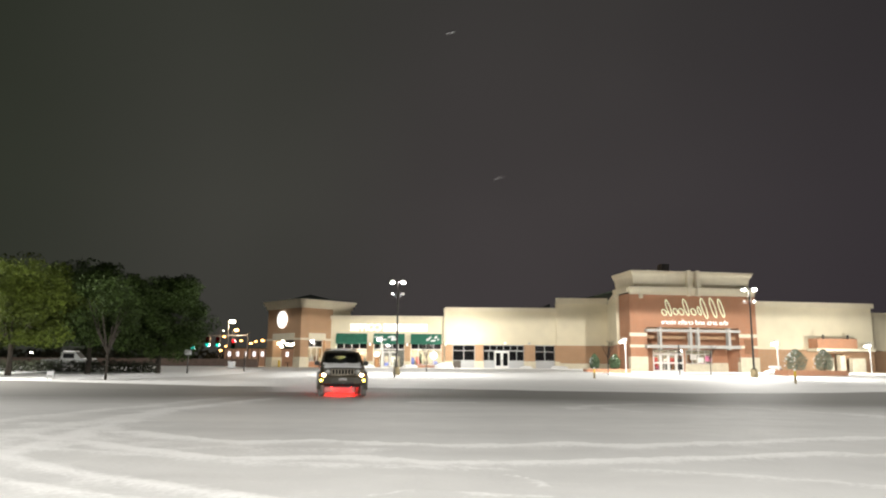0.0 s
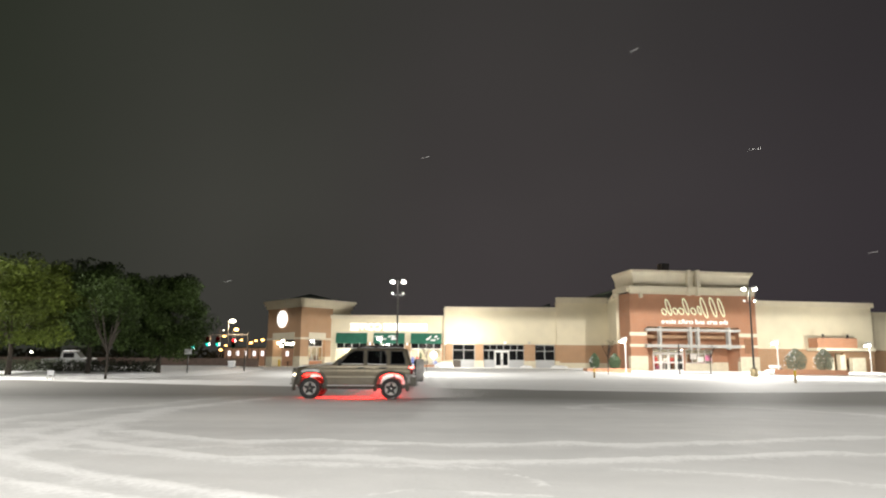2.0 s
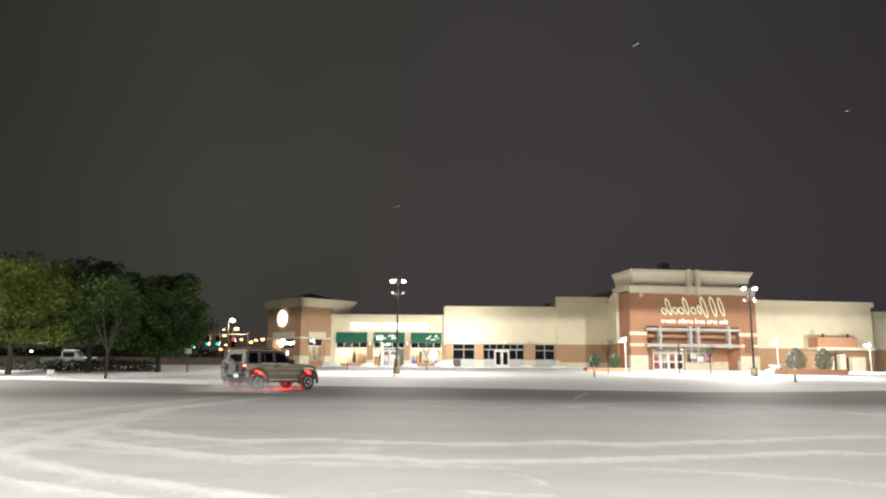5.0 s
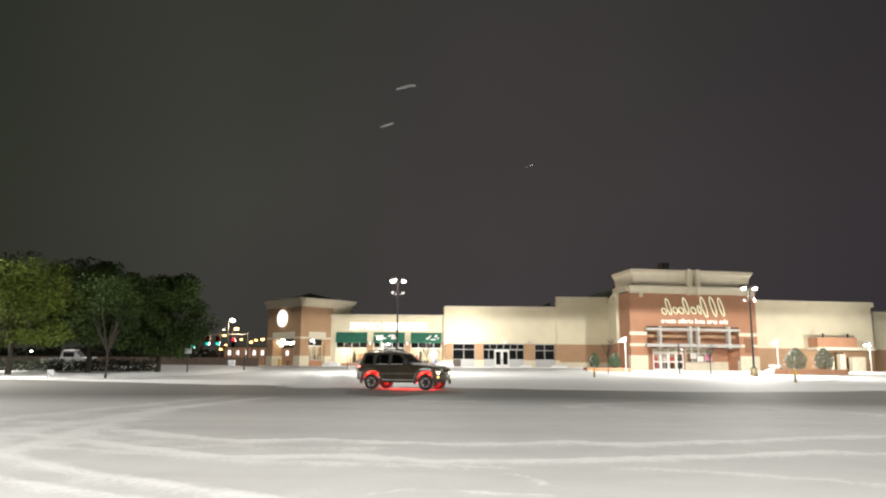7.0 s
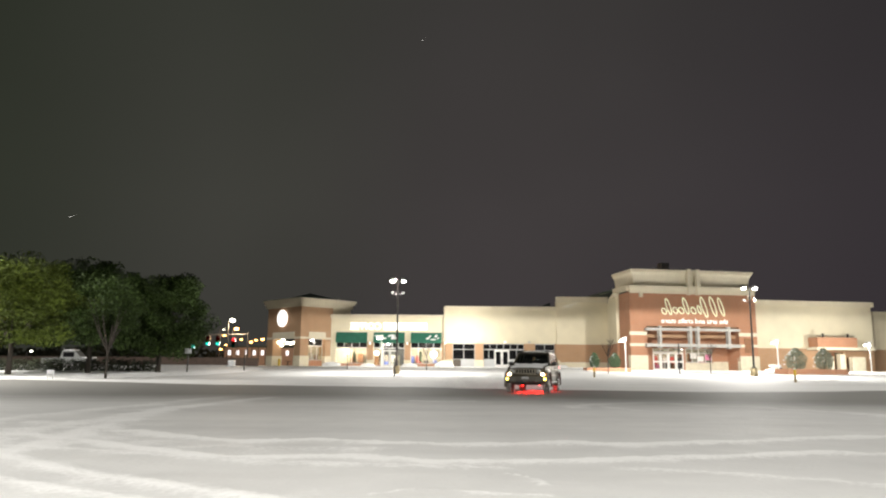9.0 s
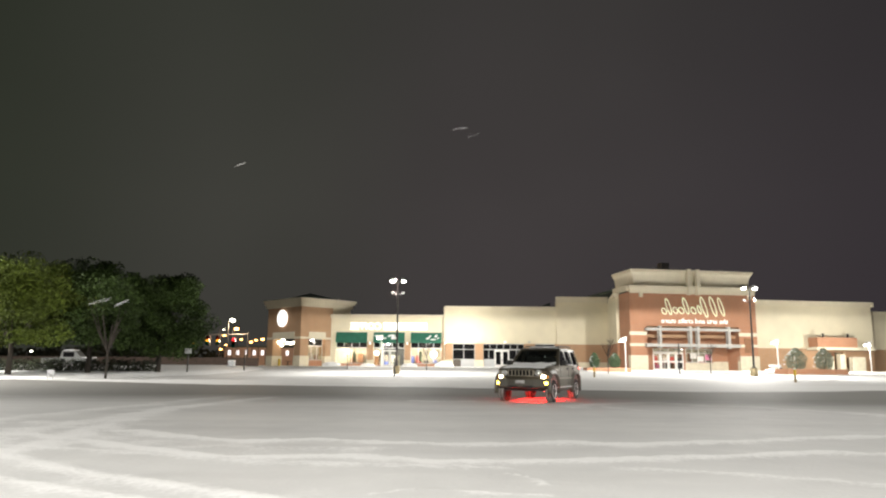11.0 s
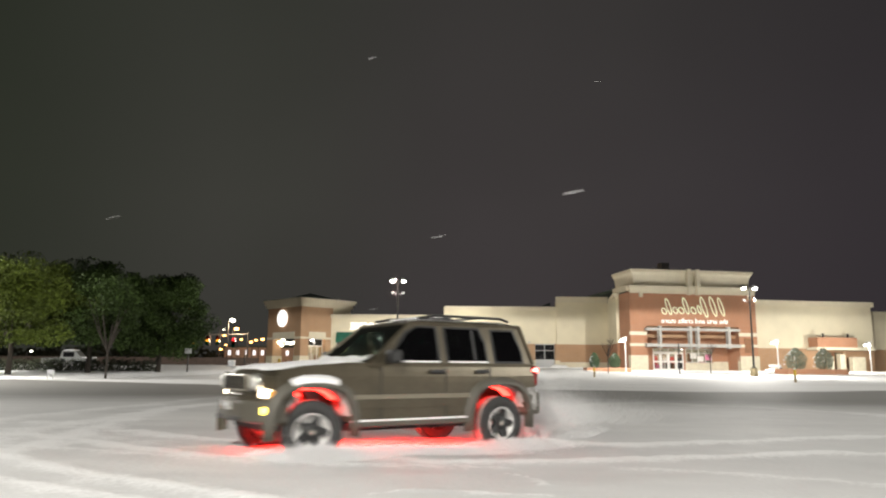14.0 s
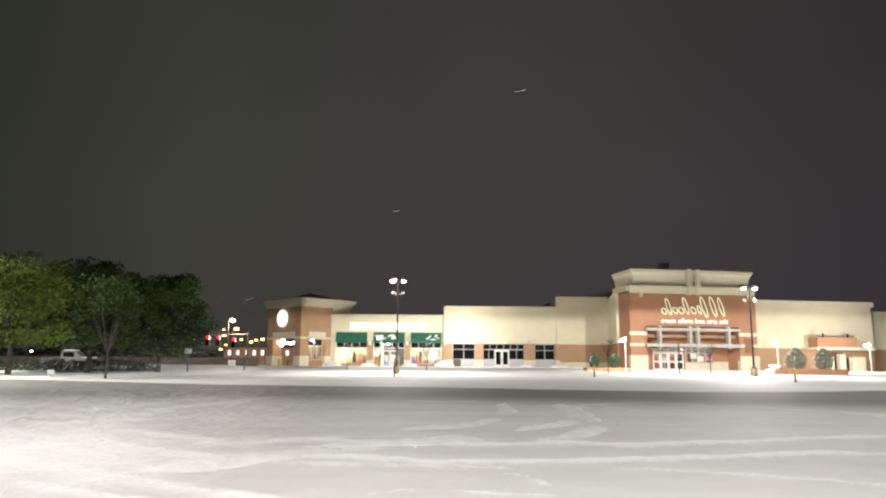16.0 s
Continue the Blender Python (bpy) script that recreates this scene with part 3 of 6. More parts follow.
def corner_tower():
    """The square pavilion of the coffee shop, turned 45 degrees; its near corner is at the origin, its two seen faces run along +x and +y of the building."""
    b = root("corner_tower", pose(-20.0, 100.3, 0, 0, 0, 45) @ Matrix.Diagonal((1.017, 1.017, 1.017, 1)), "square brick corner pavilion with a round lit sign", "shop building")
    L, g = 8.6, 0.85
    for k in range(2):
        # face 0 runs along +x and faces -y, face 1 runs along +y and faces -x
        m = Matrix.Identity(4) if k == 0 else Matrix(((0, 1, 0, 0), (1, 0, 0, 0), (0, 0, 1, 0), (0, 0, 0, 1)))
        open_to = 4.75

        def add(name, bm, material, parent=b, label=""):
            bm.transform(m)
            return part(name, bm, material, parent, label)
        bay = (1.35, 4.2) if k == 0 else (1.5, L - 1.5)
        add("wall", wall(0 if k == 0 else 0.5, 5.4 if k == 0 else L, 0, 0.5, open_to, 9.3), BRICK_TAN)
        if k == 0:
            add("cream_wall", wall(5.4, L, 0.05, 0.5, 0.3, 9.3), CREAM)
        add("lintel", boxes((*bay, -0.08, 0.58, 4.75, 5.7)), TRIM, label="cream lintel over the open porch")
        for x0, x1 in ((0 if k == 0 else 1.5, bay[0]), (bay[1], 5.35 if k == 0 else L)):
            if x1 - x0 < 0.1:
                continue
            p = add("pillar", boxes((x0, x1, 0, 1.5, 2.35, 4.75)), BRICK_TAN)
            add("stone_foot", boxes((x0 - 0.08, x1 + 0.08, -0.08, 1.58, 0.3, 2.35)), STONE, p)
            add("stone_band", boxes((x0 - 0.05, x1 + 0.05, -0.05, 1.55, 4.7, 4.98)), TRIM, p)
        c = bmesh.new()
        cornice(c, 0, L, 9.2, 10.4, 0, 0.6)
        add("cornice", c, TRIM, label="pale stepped cornice")
    part("inner_wall", boxes((0.5, L, L - 0.4, L, 5.0, 9.3), (L - 0.4, L, 0.5, L - 0.4, 0.3, 9.3), (4.6, L - 0.4, L - 0.4, L, 0.3, 5.0)), CREAM, b)
    part("porch_ceiling", boxes((0.5, L - 0.4, 0.5, L - 0.4, 5.2, 5.4)), CREAM, b)
    bm = bmesh.new()
    apex = bm.verts.new((L / 2, L / 2, 11.6))
    base = [bm.verts.new(p) for p in ((0.4, 0.4, 10.3), (L - 0.4, 0.4, 10.3), (L - 0.4, L - 0.4, 10.3), (0.4, L - 0.4, 10.3))]
    bm.faces.new(base[::-1])
    for i in range(4):
        bm.faces.new((base[i], base[(i + 1) % 4], apex))
    part("roof", bm, ROOF, b, "low dark green hipped roof")
    bm = bmesh.new()
    lathe(bm, [(0.001, -0.05), (1.15, -0.05), (1.2, -0.1), (1.2, -0.25), (1.1, -0.3), (0.001, -0.3)], 40, "x")
    part("round_sign", bm, GLOW_SIGN, b, "round lit white sign", True).matrix_basis = pose(0, L * 0.53, 7.65)
    # the glazed bay of one side, and the open porch behind the other
    glazing("transom", 1.36, 4.19, 3.75, 4.75, 0.7, b, 2, (), FRAME, DARK_GLASS)
    glazing("window", 1.36, 4.19, 1.75, 3.75, 0.7, b, 3, ())
    part("window_base", boxes((1.51, 4.19, 0.6, 0.85, 0.5, 1.75)), BRICK, b, "low red brick base under the window")
    room = part("room", boxes((1.6, 7.4, 2.6, 2.75, 0.9, 4.75), (1.6, 1.75, 0.9, 2.6, 0.9, 4.75), (7.25, 7.4, 0.9, 2.6, 0.9, 4.75), (1.75, 7.25, 0.9, 2.6, 4.72, 4.8)), INSIDE, b)
    for x in (3.0, 5.8):
        part("ceiling_panel", boxes((x - 0.5, x + 0.5, 1.2, 2.2, 4.64, 4.69)), GLOW_PANEL, room, "lit warm ceiling panel")
    for x, h, k in ((2.0, 2.4, 3), (2.8, 2.7, 2), (3.6, 2.5, 3), (4.6, 2.9, 1)):
        part("counter_stock", boxes((x, x + 0.55, 1.5, 2.0, 0.9, h)), SHELF_MATS[k], b)
    bm = bmesh.new()
    lathe(bm, [(0.001, 0.0), (0.22, 0.0), (0.22, 0.05), (0.001, 0.05)], 20, "y")
    part("round_decal", bm, WHITE_PAINT, b, "round white window decal").matrix_basis = pose(2.7, 0.58, 4.25)
    for x, y, z in ((1.0, 7.0, 5.0), (1.1, 6.4, 4.6), (1.0, 6.0, 5.3), (1.2, 5.2, 4.9), (1.0, 3.9, 4.8), (1.2, 3.4, 4.9)):
        bm = bmesh.new()
        tube(bm, (0, 0, 5.2 - z + 0.02), (0, 0, -0.5), 0.02)
        lm = part("pendant", bm, DARK, b)
        lm.location = (x, y, z)
        bm = bmesh.new()
        lathe(bm, [(0.001, -0.9), (0.2, -0.86), (0.26, -0.7), (0.2, -0.54), (0.001, -0.5)], 12)
        part("globe", bm, GLOBE, lm, "lit globe shade", True)
    for y in (3.4, 5.6):
        bm = boxes((1.6, 2.3, y, y + 0.7, 1.55, 1.6), (1.9, 2.0, y + 0.3, y + 0.4, 0.95, 1.55))
        part("porch_table", bm, DARK, b)
    part("yellow_post", boxes((-0.1, 0.12, 5.1, 5.3, 0.6, 1.9)), YELLOW, b)
    lamp("porch_light", b.matrix_basis @ Vector((3.2, 1.6, 4.6)), 260, (1.0, 0.8, 0.5), 0.3)
    return b


def middle_shop():
    b = root("vacant_shop", pose(0, 104, 0), "cream stucco shop with dark windows and double doors", "shop building")
    g = 0.95
    holes = [(1.5, 4.75, g, 4.35), (5.95, 11.9, g, 4.35), (13.45, 16.35, g, 4.35)]
    part("wall", wall(0.35, 16.6, -0.4, 0.1, 4.35, 9.2), CREAM, b)
    part("brick_base", wall(0.35, 16.6, -0.34, 0.1, 0.2, 4.35, holes), BRICK_TAN, b, "tan brick base between the windows")
    part("tall_wall", wall(16.6, 24.1, -0.7, 0.1, 4.3, 10.5), CREAM, b)
    part("brick_base", boxes((16.6, 24.1, -0.66, 0.1, 1.75, 4.3)), BRICK_TAN, b)
    part("stone_foot", boxes((16.6, 24.15, -0.8, 0.1, 0.2, 1.75)), STONE, b)
    turn = [(24.1, -0.7), (22.95, -10.6), (23.4, -10.6), (24.6, -0.7)]
    part("return_wall", prism_bm(turn, "z", 4.2, 10.3), CREAM, b, "cream wall coming forward to the tower")
    part("return_base", prism_bm([(x + 0.02, y) for x, y in turn], "z", 0.3, 4.2), BRICK, b)
    part("return_cornice", prism_bm([(24.1, -1.0), (22.6, -10.6), (23.4, -10.6), (24.6, -0.7)], "z", 10.3, 10.8), TRIM, b)
    for x0, x1, z0, z1, y, ends in ((0.35, 16.6, 9.2, 9.75, -0.4, False), (16.6, 24.1, 10.4, 11.2, -0.7, False)):
        bm = bmesh.new()
        cornice(bm, x0, x1, z0, z1, y, 0.4, ends)
        part("cornice", bm, TRIM, b, "pale stepped cornice")
    part("left_end", boxes((0.2, 0.35, -0.4, 8, 0.2, 9.6)), CREAM, b)
    part("roof", boxes((0.4, 24, 0.2, 20, 8.6, 8.8)), ROOF, b)
    bm = bmesh.new()
    v = [bm.verts.new(p) for p in ((12.2, 9, 9.3), (17.2, 9, 11.2), (17.2, 18, 11.2), (12.2, 18, 9.3), (17.2, 9, 9.0), (12.2, 9, 9.0), (17.2, 18, 9.0), (12.2, 18, 9.0))]
    for f in ((0, 1, 2, 3), (0, 1, 4, 5), (3, 2, 6, 7), (1, 2, 6, 4), (0, 3, 7, 5)):
        bm.faces.new([v[i] for i in f])
    part("back_roof", bm, ROOF, b, "dark sloping roof behind the parapet")
    for x0, x1 in ((4.75, 5.95), (11.9, 13.45), (16.35, 16.95), (0.4, 1.5)):
        p = part("pillar", boxes((x0, x1, -0.62, -0.345, 2.0, 4.33)), BRICK_TAN, b)
        part("stone_foot", boxes((x0 - 0.06, x1 + 0.06, -0.72, -0.35, 0.2, 2.0)), STONE, p)
    dg = mat("bronze_frame", (0.10, 0.085, 0.07), 0.4, 0.5)
    glazing("window", 1.5, 4.75, 2.05, 4.33, -0.1, b, 2, (3.5,), STEEL, DARK_GLASS)
    part("panel", boxes((2.7, 4.74, -0.16, 0.05, g - 0.4, 2.05)), PANEL, b, "plain grey panel under the window")
    part("panel", boxes((1.51, 2.69, -0.12, 0.05, g - 0.4, 2.05)), dg, b, "dark panel under the window")
    glazing("window", 13.45, 16.35, 2.05, 4.33, -0.1, b, 2, (3.4,), STEEL, DARK_GLASS)
    part("panel", boxes((13.46, 16.34, -0.16, 0.05, g - 0.4, 2.05)), PANEL, b, "plain grey panel under the window")
    glazing("transom", 5.95, 11.9, 3.5, 4.33, -0.1, b, 6, (), STEEL, DARK_GLASS)
    glazing("window", 5.95, 7.6, 2.05, 3.5, -0.1, b, 2, (), STEEL, DARK_GLASS)
    glazing("window", 9.7, 11.9, 2.05, 3.5, -0.1, b, 2, (), STEEL, DARK_GLASS)
    for x0, x1 in ((5.95, 7.6), (9.7, 11.9)):
        part("panel", boxes((x0, x1, -0.16, 0.05, g - 0.4, 2.05)), PANEL, b, "plain grey panel under the window")
    for x in (7.62, 8.67):
        d = part("door", wall(x, x + 1.03, -0.2, -0.13, g - 0.2, 3.48, [(x + 0.16, x + 0.87, g + 0.4, 3.2)]), WHITE_PAINT, b, "white double door leaf with dark glass")
        part("pane", boxes((x + 0.16, x + 0.87, -0.17, -0.16, g + 0.4, 3.2)), DARK_GLASS, d)
        part("handle", boxes((x + (0.92 if x < 8 else 0.07), x + (0.96 if x < 8 else 0.11), -0.26, -0.21, 1.8, 2.2)), DARK, d)
    # the unlit room's darkness is put into near-black back, ceiling and floor
    blackened_room = part("room", boxes((1.4, 16.4, 6, 6.2, g, 4.5), (1.4, 16.4, 0.1, 6, 4.36, 4.5), (1.4, 16.4, 0.1, 6, g - 0.2, g)), DARK, b)
    for x in (9.1, 12.6, 5.3):
        w = part("wall_lamp", boxes((x - 0.16, x + 0.16, -0.86, -0.62, 4.45, 4.7)), GLOW_SMALL if x == 9.1 else STEEL, b, "small wall lamp")
        part("lamp_arm", boxes((x - 0.05, x + 0.05, -0.62, -0.4, 4.5, 4.62)), DARK, w)
    return b


def craft_store():
    """The tall brick store. x runs along its front, y into the building."""
    b = root("craft_store", pose(23.456, 90, 0, 0, 0, 9), "tall red brick store front with cream cornices", "store building")
    part("wall", wall(0.4, 17.85, 0, 0.6, 2.6, 10.6, [(2.6, 15.3, 2.0, 6.3)]), BRICK, b)
    for x, back in ((0.4, 3.4), (17.25, 8.0)):
        part("side_wall", boxes((x, x + 0.6, 0.6, back, 0.3, 10.6)), BRICK, b)
    for x0, x1 in ((0.3, 2.6), (15.3, 17.95)):
        part("stone_foot", boxes((x0, x1, -0.12, 0.62, 0.2, 2.6)), STONE, b)
        for z0, z1 in ((3.75, 4.1), (5.15, 5.6)):
            part("stone_band", boxes((x0 - 0.02, x1, -0.07, 0.1, z0, z1)), TRIM, b)
    bm = bmesh.new()
    cornice(bm, 0.6, 17.7, 10.5, 11.5, 0, 0.30)
    box(bm, 0.25, 0.6, 0.4, 5, 10.8, 11.5)
    part("cornice", bm, TRIM, b, "lower cream cornice")
    part("parapet", boxes((1.2, 17.2, 0.3, 0.8, 11.5, 13.0), (1.2, 1.7, 0.8, 6.2, 11.5, 13.0), (16.7, 17.2, 0.8, 6.2, 11.5, 13.0)), CREAM, b, "cream parapet above the brick")
    # the upper cornice swells out in a cove
    bm = bmesh.new()
    cove = [(0.0, 11.9), (0.05, 12.4), (0.14, 12.8), (0.28, 13.1), (0.42, 13.25), (0.42, 13.4), (0.5, 13.42), (0.5, 13.62)]
    rings = [[bm.verts.new(p) for p in ((1.18 - o, 6.2, z), (1.18 - o, 0.28 - o, z), (17.22 + o, 0.28 - o, z), (17.22 + o, 6.2, z))] for o, z in cove]
    inner = [bm.verts.new(p) for p in ((1.7, 6.2, 13.62), (1.7, 0.8, 13.62), (16.7, 0.8, 13.62), (16.7, 6.2, 13.62))]
    for p, q in zip(rings + [rings[-1]], rings[1:] + [inner]):
        for i in range(3):
            bm.faces.new((p[i], p[i + 1], q[i + 1], q[i]))
    part("cornice", bm, TRIM, b, "upper cream cove cornice")
    for x in (1.9, 17.0):
        part("bracket", boxes((x - 0.2, x + 0.2, -0.35, 0, 10.0, 10.5)), TRIM, b)
    for x in (8.27, 9.5):
        part("fin", boxes((x, x + 0.45, -0.6, 0.3, 10.4, 13.7)), TRIM, b, "upright cream fin through the cornices")
    part("roof", boxes((0.8, 17.5, 0.8, 20, 11.4, 11.6)), ROOF, b)
    u = part("roof_unit", boxes((5.95, 7.05, 2.0, 3.2, 13.3, 14.85)), mat("roof_unit_grey", (0.16, 0.15, 0.14), 0.7), b, "dark box on the roof")
    part("unit_stand", boxes((6.0, 7.0, 2.1, 3.3, 11.6, 13.3)), DARK, u)
    # recessed entrance
    part("recess_back", wall(2.6, 15.3, 3.0, 3.4, 0.3, 6.3, [(4.7, 9.1, 0.5, 3.6), (9.3, 13.1, 1.75, 3.6)]), BRICK, b)
    for x in (2.2, 15.3):
        part("recess_side", boxes((x, x + 0.4, 0.6, 3.4, 0.3, 6.3)), BRICK, b)
    part("recess_soffit", boxes((2.6, 15.3, 0.6, 3.0, 6.3, 6.5)), CREAM, b)
    part("knee_wall", boxes((9.2, 13.2, 2.85, 3.0, 0.4, 1.72)), STONE, b)
    part("stone_foot", boxes((13.2, 15.3, 2.9, 3.0, 0.4, 1.9)), STONE, b)
    for z0, z1 in ((5.72, 6.05), (3.67, 4.07)):
        part("canopy_beam", boxes((2.15, 15.0, -0.9, -0.35, z0, z1)), CANOPY, b, "long white canopy beam")
    part("canopy_roof", boxes((2.4, 15.0, -0.35, 2.9, 3.87, 4.02)), STEEL, b)
    part("recess_beam", boxes((2.6, 15.3, 0.9, 1.3, 4.9, 5.3)), BRICK_TAN, b, "tan beam across the recess")
    for x in (3.85, 7.95, 8.98, 13.25):
        part("canopy_strut", boxes((x, x + 0.3, -0.98, -0.3, 3.5, 6.3)), CANOPY, b, "upright strut of the canopy")
    glazing("transom", 4.75, 9.05, 3.1, 3.6, 3.1, b, 4, (), FRAME, GLASS)
    for i in range(4):
        x = 4.75 + i * 1.08
        d = part("door", wall(x, x + 1.04, 3.05, 3.12, 0.7, 3.06, [(x + 0.16, x + 0.88, 0.95, 1.75), (x + 0.16, x + 0.88, 1.95, 2.85)]), WHITE_PAINT, b, "white framed glass entrance door")
        for z0, z1 in ((0.95, 1.75), (1.95, 2.85)):
            p = part("pane", boxes((x + 0.16, x + 0.88, 3.08, 3.09, z0, z1)), GLASS, d)
            p.visible_shadow = False
    glazing("window", 9.32, 13.08, 1.77, 3.58, 3.1, b, 4, (3.0,))
    room = part("room", boxes((2.7, 15, 11, 11.2, 0.6, 4.2), (2.5, 2.7, 3.4, 11, 0.6, 4.2), (15, 15.2, 3.4, 11, 0.6, 4.2), (2.7, 15, 3.4, 11, 4.2, 4.4), (2.7, 15, 3.4, 11, 0.4, 0.6)), INSIDE, b)
    for x in (5, 9, 12.5):
        part("ceiling_panel", boxes((x - 1, x + 1, 5, 7, 4.1, 4.15)), GLOW_PANEL, room, "lit ceiling panel")
    lamp("store_light", b.matrix_basis @ Vector((7.5, 5.0, 3.9)), 350, (1.0, 0.95, 0.88), 0.3)
    rng = random.Random(8)
    for i in range(26):
        x, y = rng.uniform(4.7, 13.0), rng.uniform(4.0, 6.5)
        part("stock", boxes((x, x + rng.uniform(0.3, 0.9), y, y + 0.5, 0.6, rng.uniform(1.2, 3.2))), rng.choice(SHELF_MATS), b, "coloured goods behind the glass")
    for x, z in ((12.1, 2.1), (10.0, 2.3), (11.0, 1.9)):
        part("window_poster", boxes((x, x + 0.85, 3.02, 3.04, z, z + 0.7)), SHELF_MATS[1 if x > 12 else 2], b, "bright window poster")
    part("wall_sign", boxes((16.0, 16.9, -0.1, 0, 3.0, 4.9)), SHELF_MATS[3], b, "small brown wall sign")
    # the big script sign, as plain looping strokes, and its line of words, mirrored
    sign_m = glow("pale_green_neon", (0.70, 0.72, 0.52), 0.62)
    pen = [(4.95, 7.85, 0.75, 0.30), (5.75, 7.8, 2.05, 0.26), (6.5, 7.95, 0.8, 0.30), (7.3, 7.95, 0.8, 0.34), (8.15, 7.9, 2.1, 0.26), (9.0, 7.95, 0.85, 0.32), (9.85, 7.95, 1.1, 0.20), (10.75, 7.55, 2.6, 0.30), (12.0, 7.7, 2.5, 0.30), (13.1, 7.75, 2.35, 0.26)]
    for x, z, h, half in pen:
        bm = bmesh.new()
        n = 26
        ring = [2 * math.pi * i / n for i in range(n + 1)]
        pts = [(x + half * math.sin(a) + 0.30 * h * (1 - math.cos(a)) * -0.5 + 0.18, -0.12, z + h * 0.5 * (1 - math.cos(a))) for a in ring]
        for p, q in zip(pts, pts[1:]):
            tube(bm, p, q, 0.07, seg=6, caps=False)
        part("sign_stroke", bm, sign_m, b, "pale green lit loop of the sign", True)
    words("slogan", "the arts and crafts store", 9.2, 0.62, GLOW_SIGN_DIM, b, (4.6, 0, 6.72))
    # the plain wing beside it
    part("wing_wall", boxes((17.85, 35.3, 0.6, 1.1, 3.7, 9.4)), CREAM, b, "plain cream stucco wall")
    part("wing_brick", wall(17.85, 35.3, 0.64, 1.1, 0.3, 3.7, [(28.2, 30.6, 0.3, 3.2)]), BRICK_TAN, b, "tan brick band under the stucco")
    bm = bmesh.new()
    cornice(bm, 17.85, 35.3, 9.35, 10.0, 0.6, 0.4, False)
    box(bm, 35.3, 35.6, 0.3, 6, 9.35, 10.0)
    part("cornice", bm, TRIM, b)
    part("wing_end", boxes((34.9, 35.3, 1.1, 8, 0.3, 9.4)), CREAM, b)
    part("low_wall", boxes((35.3, 60, 2.6, 3.1, 3.7, 9.0)), CREAM, b, "lower cream wall beyond")
    part("wing_brick", boxes((35.3, 60, 2.64, 3.1, 0.3, 3.7)), BRICK_TAN, b)
    part("door_recess", boxes((28.2, 30.6, 2.2, 2.4, 0.3, 3.3)), BRICK, b)
    part("door", boxes((28.6, 29.6, 2.1, 2.2, 0.6, 2.8)), mat("brown_door", (0.16, 0.08, 0.05), 0.5), b, "brown steel service door")
    part("porch_box", boxes((25.6, 31.4, -1.2, 0.6, 3.85, 5.14)), BRICK, b, "brick box over the side porch")
    part("porch_ledge", boxes((25.3, 33.9, -1.35, 0.6, 3.5, 3.85)), TRIM, b, "pale ledge under the brick box")
    for x0, x1, z1 in ((27.3, 27.8, 2.6), (28.7, 29.5, 2.95), (30.5, 32.4, 2.6)):
        part("stone_pier", boxes((x0, x1, -1.2, -0.5, 0.3, z1)), STONE, b)
    for x in (26.6, 30.2):
        part("flood_bracket", boxes((x - 0.1, x + 0.1, -1.1, -0.9, 5.14, 5.64)), DARK, b)
    return b


GLOW_SIGN_DIM = glow("lit_words", (1.0, 0.95, 0.85), 0.75)
coffee_shop()
corner_tower()
middle_shop()
craft_store()

# pavement in front of the shops: a snow-covered kerb step
def walkway():
    bm = bmesh.new()
    box(bm, -16, 24.5, 98.5, 103.3, 0.2, 1.02)
    p = part("pavement", bm, SNOW, bevel=0.05)
    tagged(p, "snow-covered pavement in front of the shops", "pavement", kind="structure")
    bm = bmesh.new()
    box(bm, -3.5, 60, -5.5, 2.95, 0.2, 0.74)
    q = part("pavement", bm, SNOW, bevel=0.05)
    q.matrix_basis = pose(23.456, 90, 0, 0, 0, 9)
    tagged(q, "snow-covered pavement in front of the store", "pavement", kind="structure")


walkway()


def snow_pile(x, y, z, w, h, seed):
    bm = bmesh.new()
    bmesh.ops.create_icosphere(bm, subdivisions=4, radius=1.0)
    for v in bm.verts:
        k = 1 + 0.25 * noise.noise(v.co * 1.6 + Vector((seed, 0, 0))) + 0.08 * noise.noise(v.co * 5)
        v.co = Vector((v.co.x * w * k, v.co.y * w * 0.6 * k, max(-0.1, v.co.z * h * k)))
    ob = part("snow_pile", bm, SNOW, None, smooth=True)
    ob.location = (x, y, z)
    tagged(ob, "rounded heap of cleared snow by the pavement", "snow pile", "heaps of cleared snow")


for k, (x, y, z, w, h) in enumerate(((0.4, 101.2, 1.0, 1.4, 0.75), (-10.4, 100.6, 1.0, 1.0, 0.4), (-15.4, 99.6, 1.0, 1.3, 0.6), (11.9, 101.2, 1.0, 0.9, 0.35), (-4.6, 100.8, 1.0, 1.0, 0.45), (16.6, 101, 1.0, 1.3, 0.4), (39.0, 84.5, 0.72, 1.1, 0.35))):
    snow_pile(x, y, z, w, h, k * 7.0)

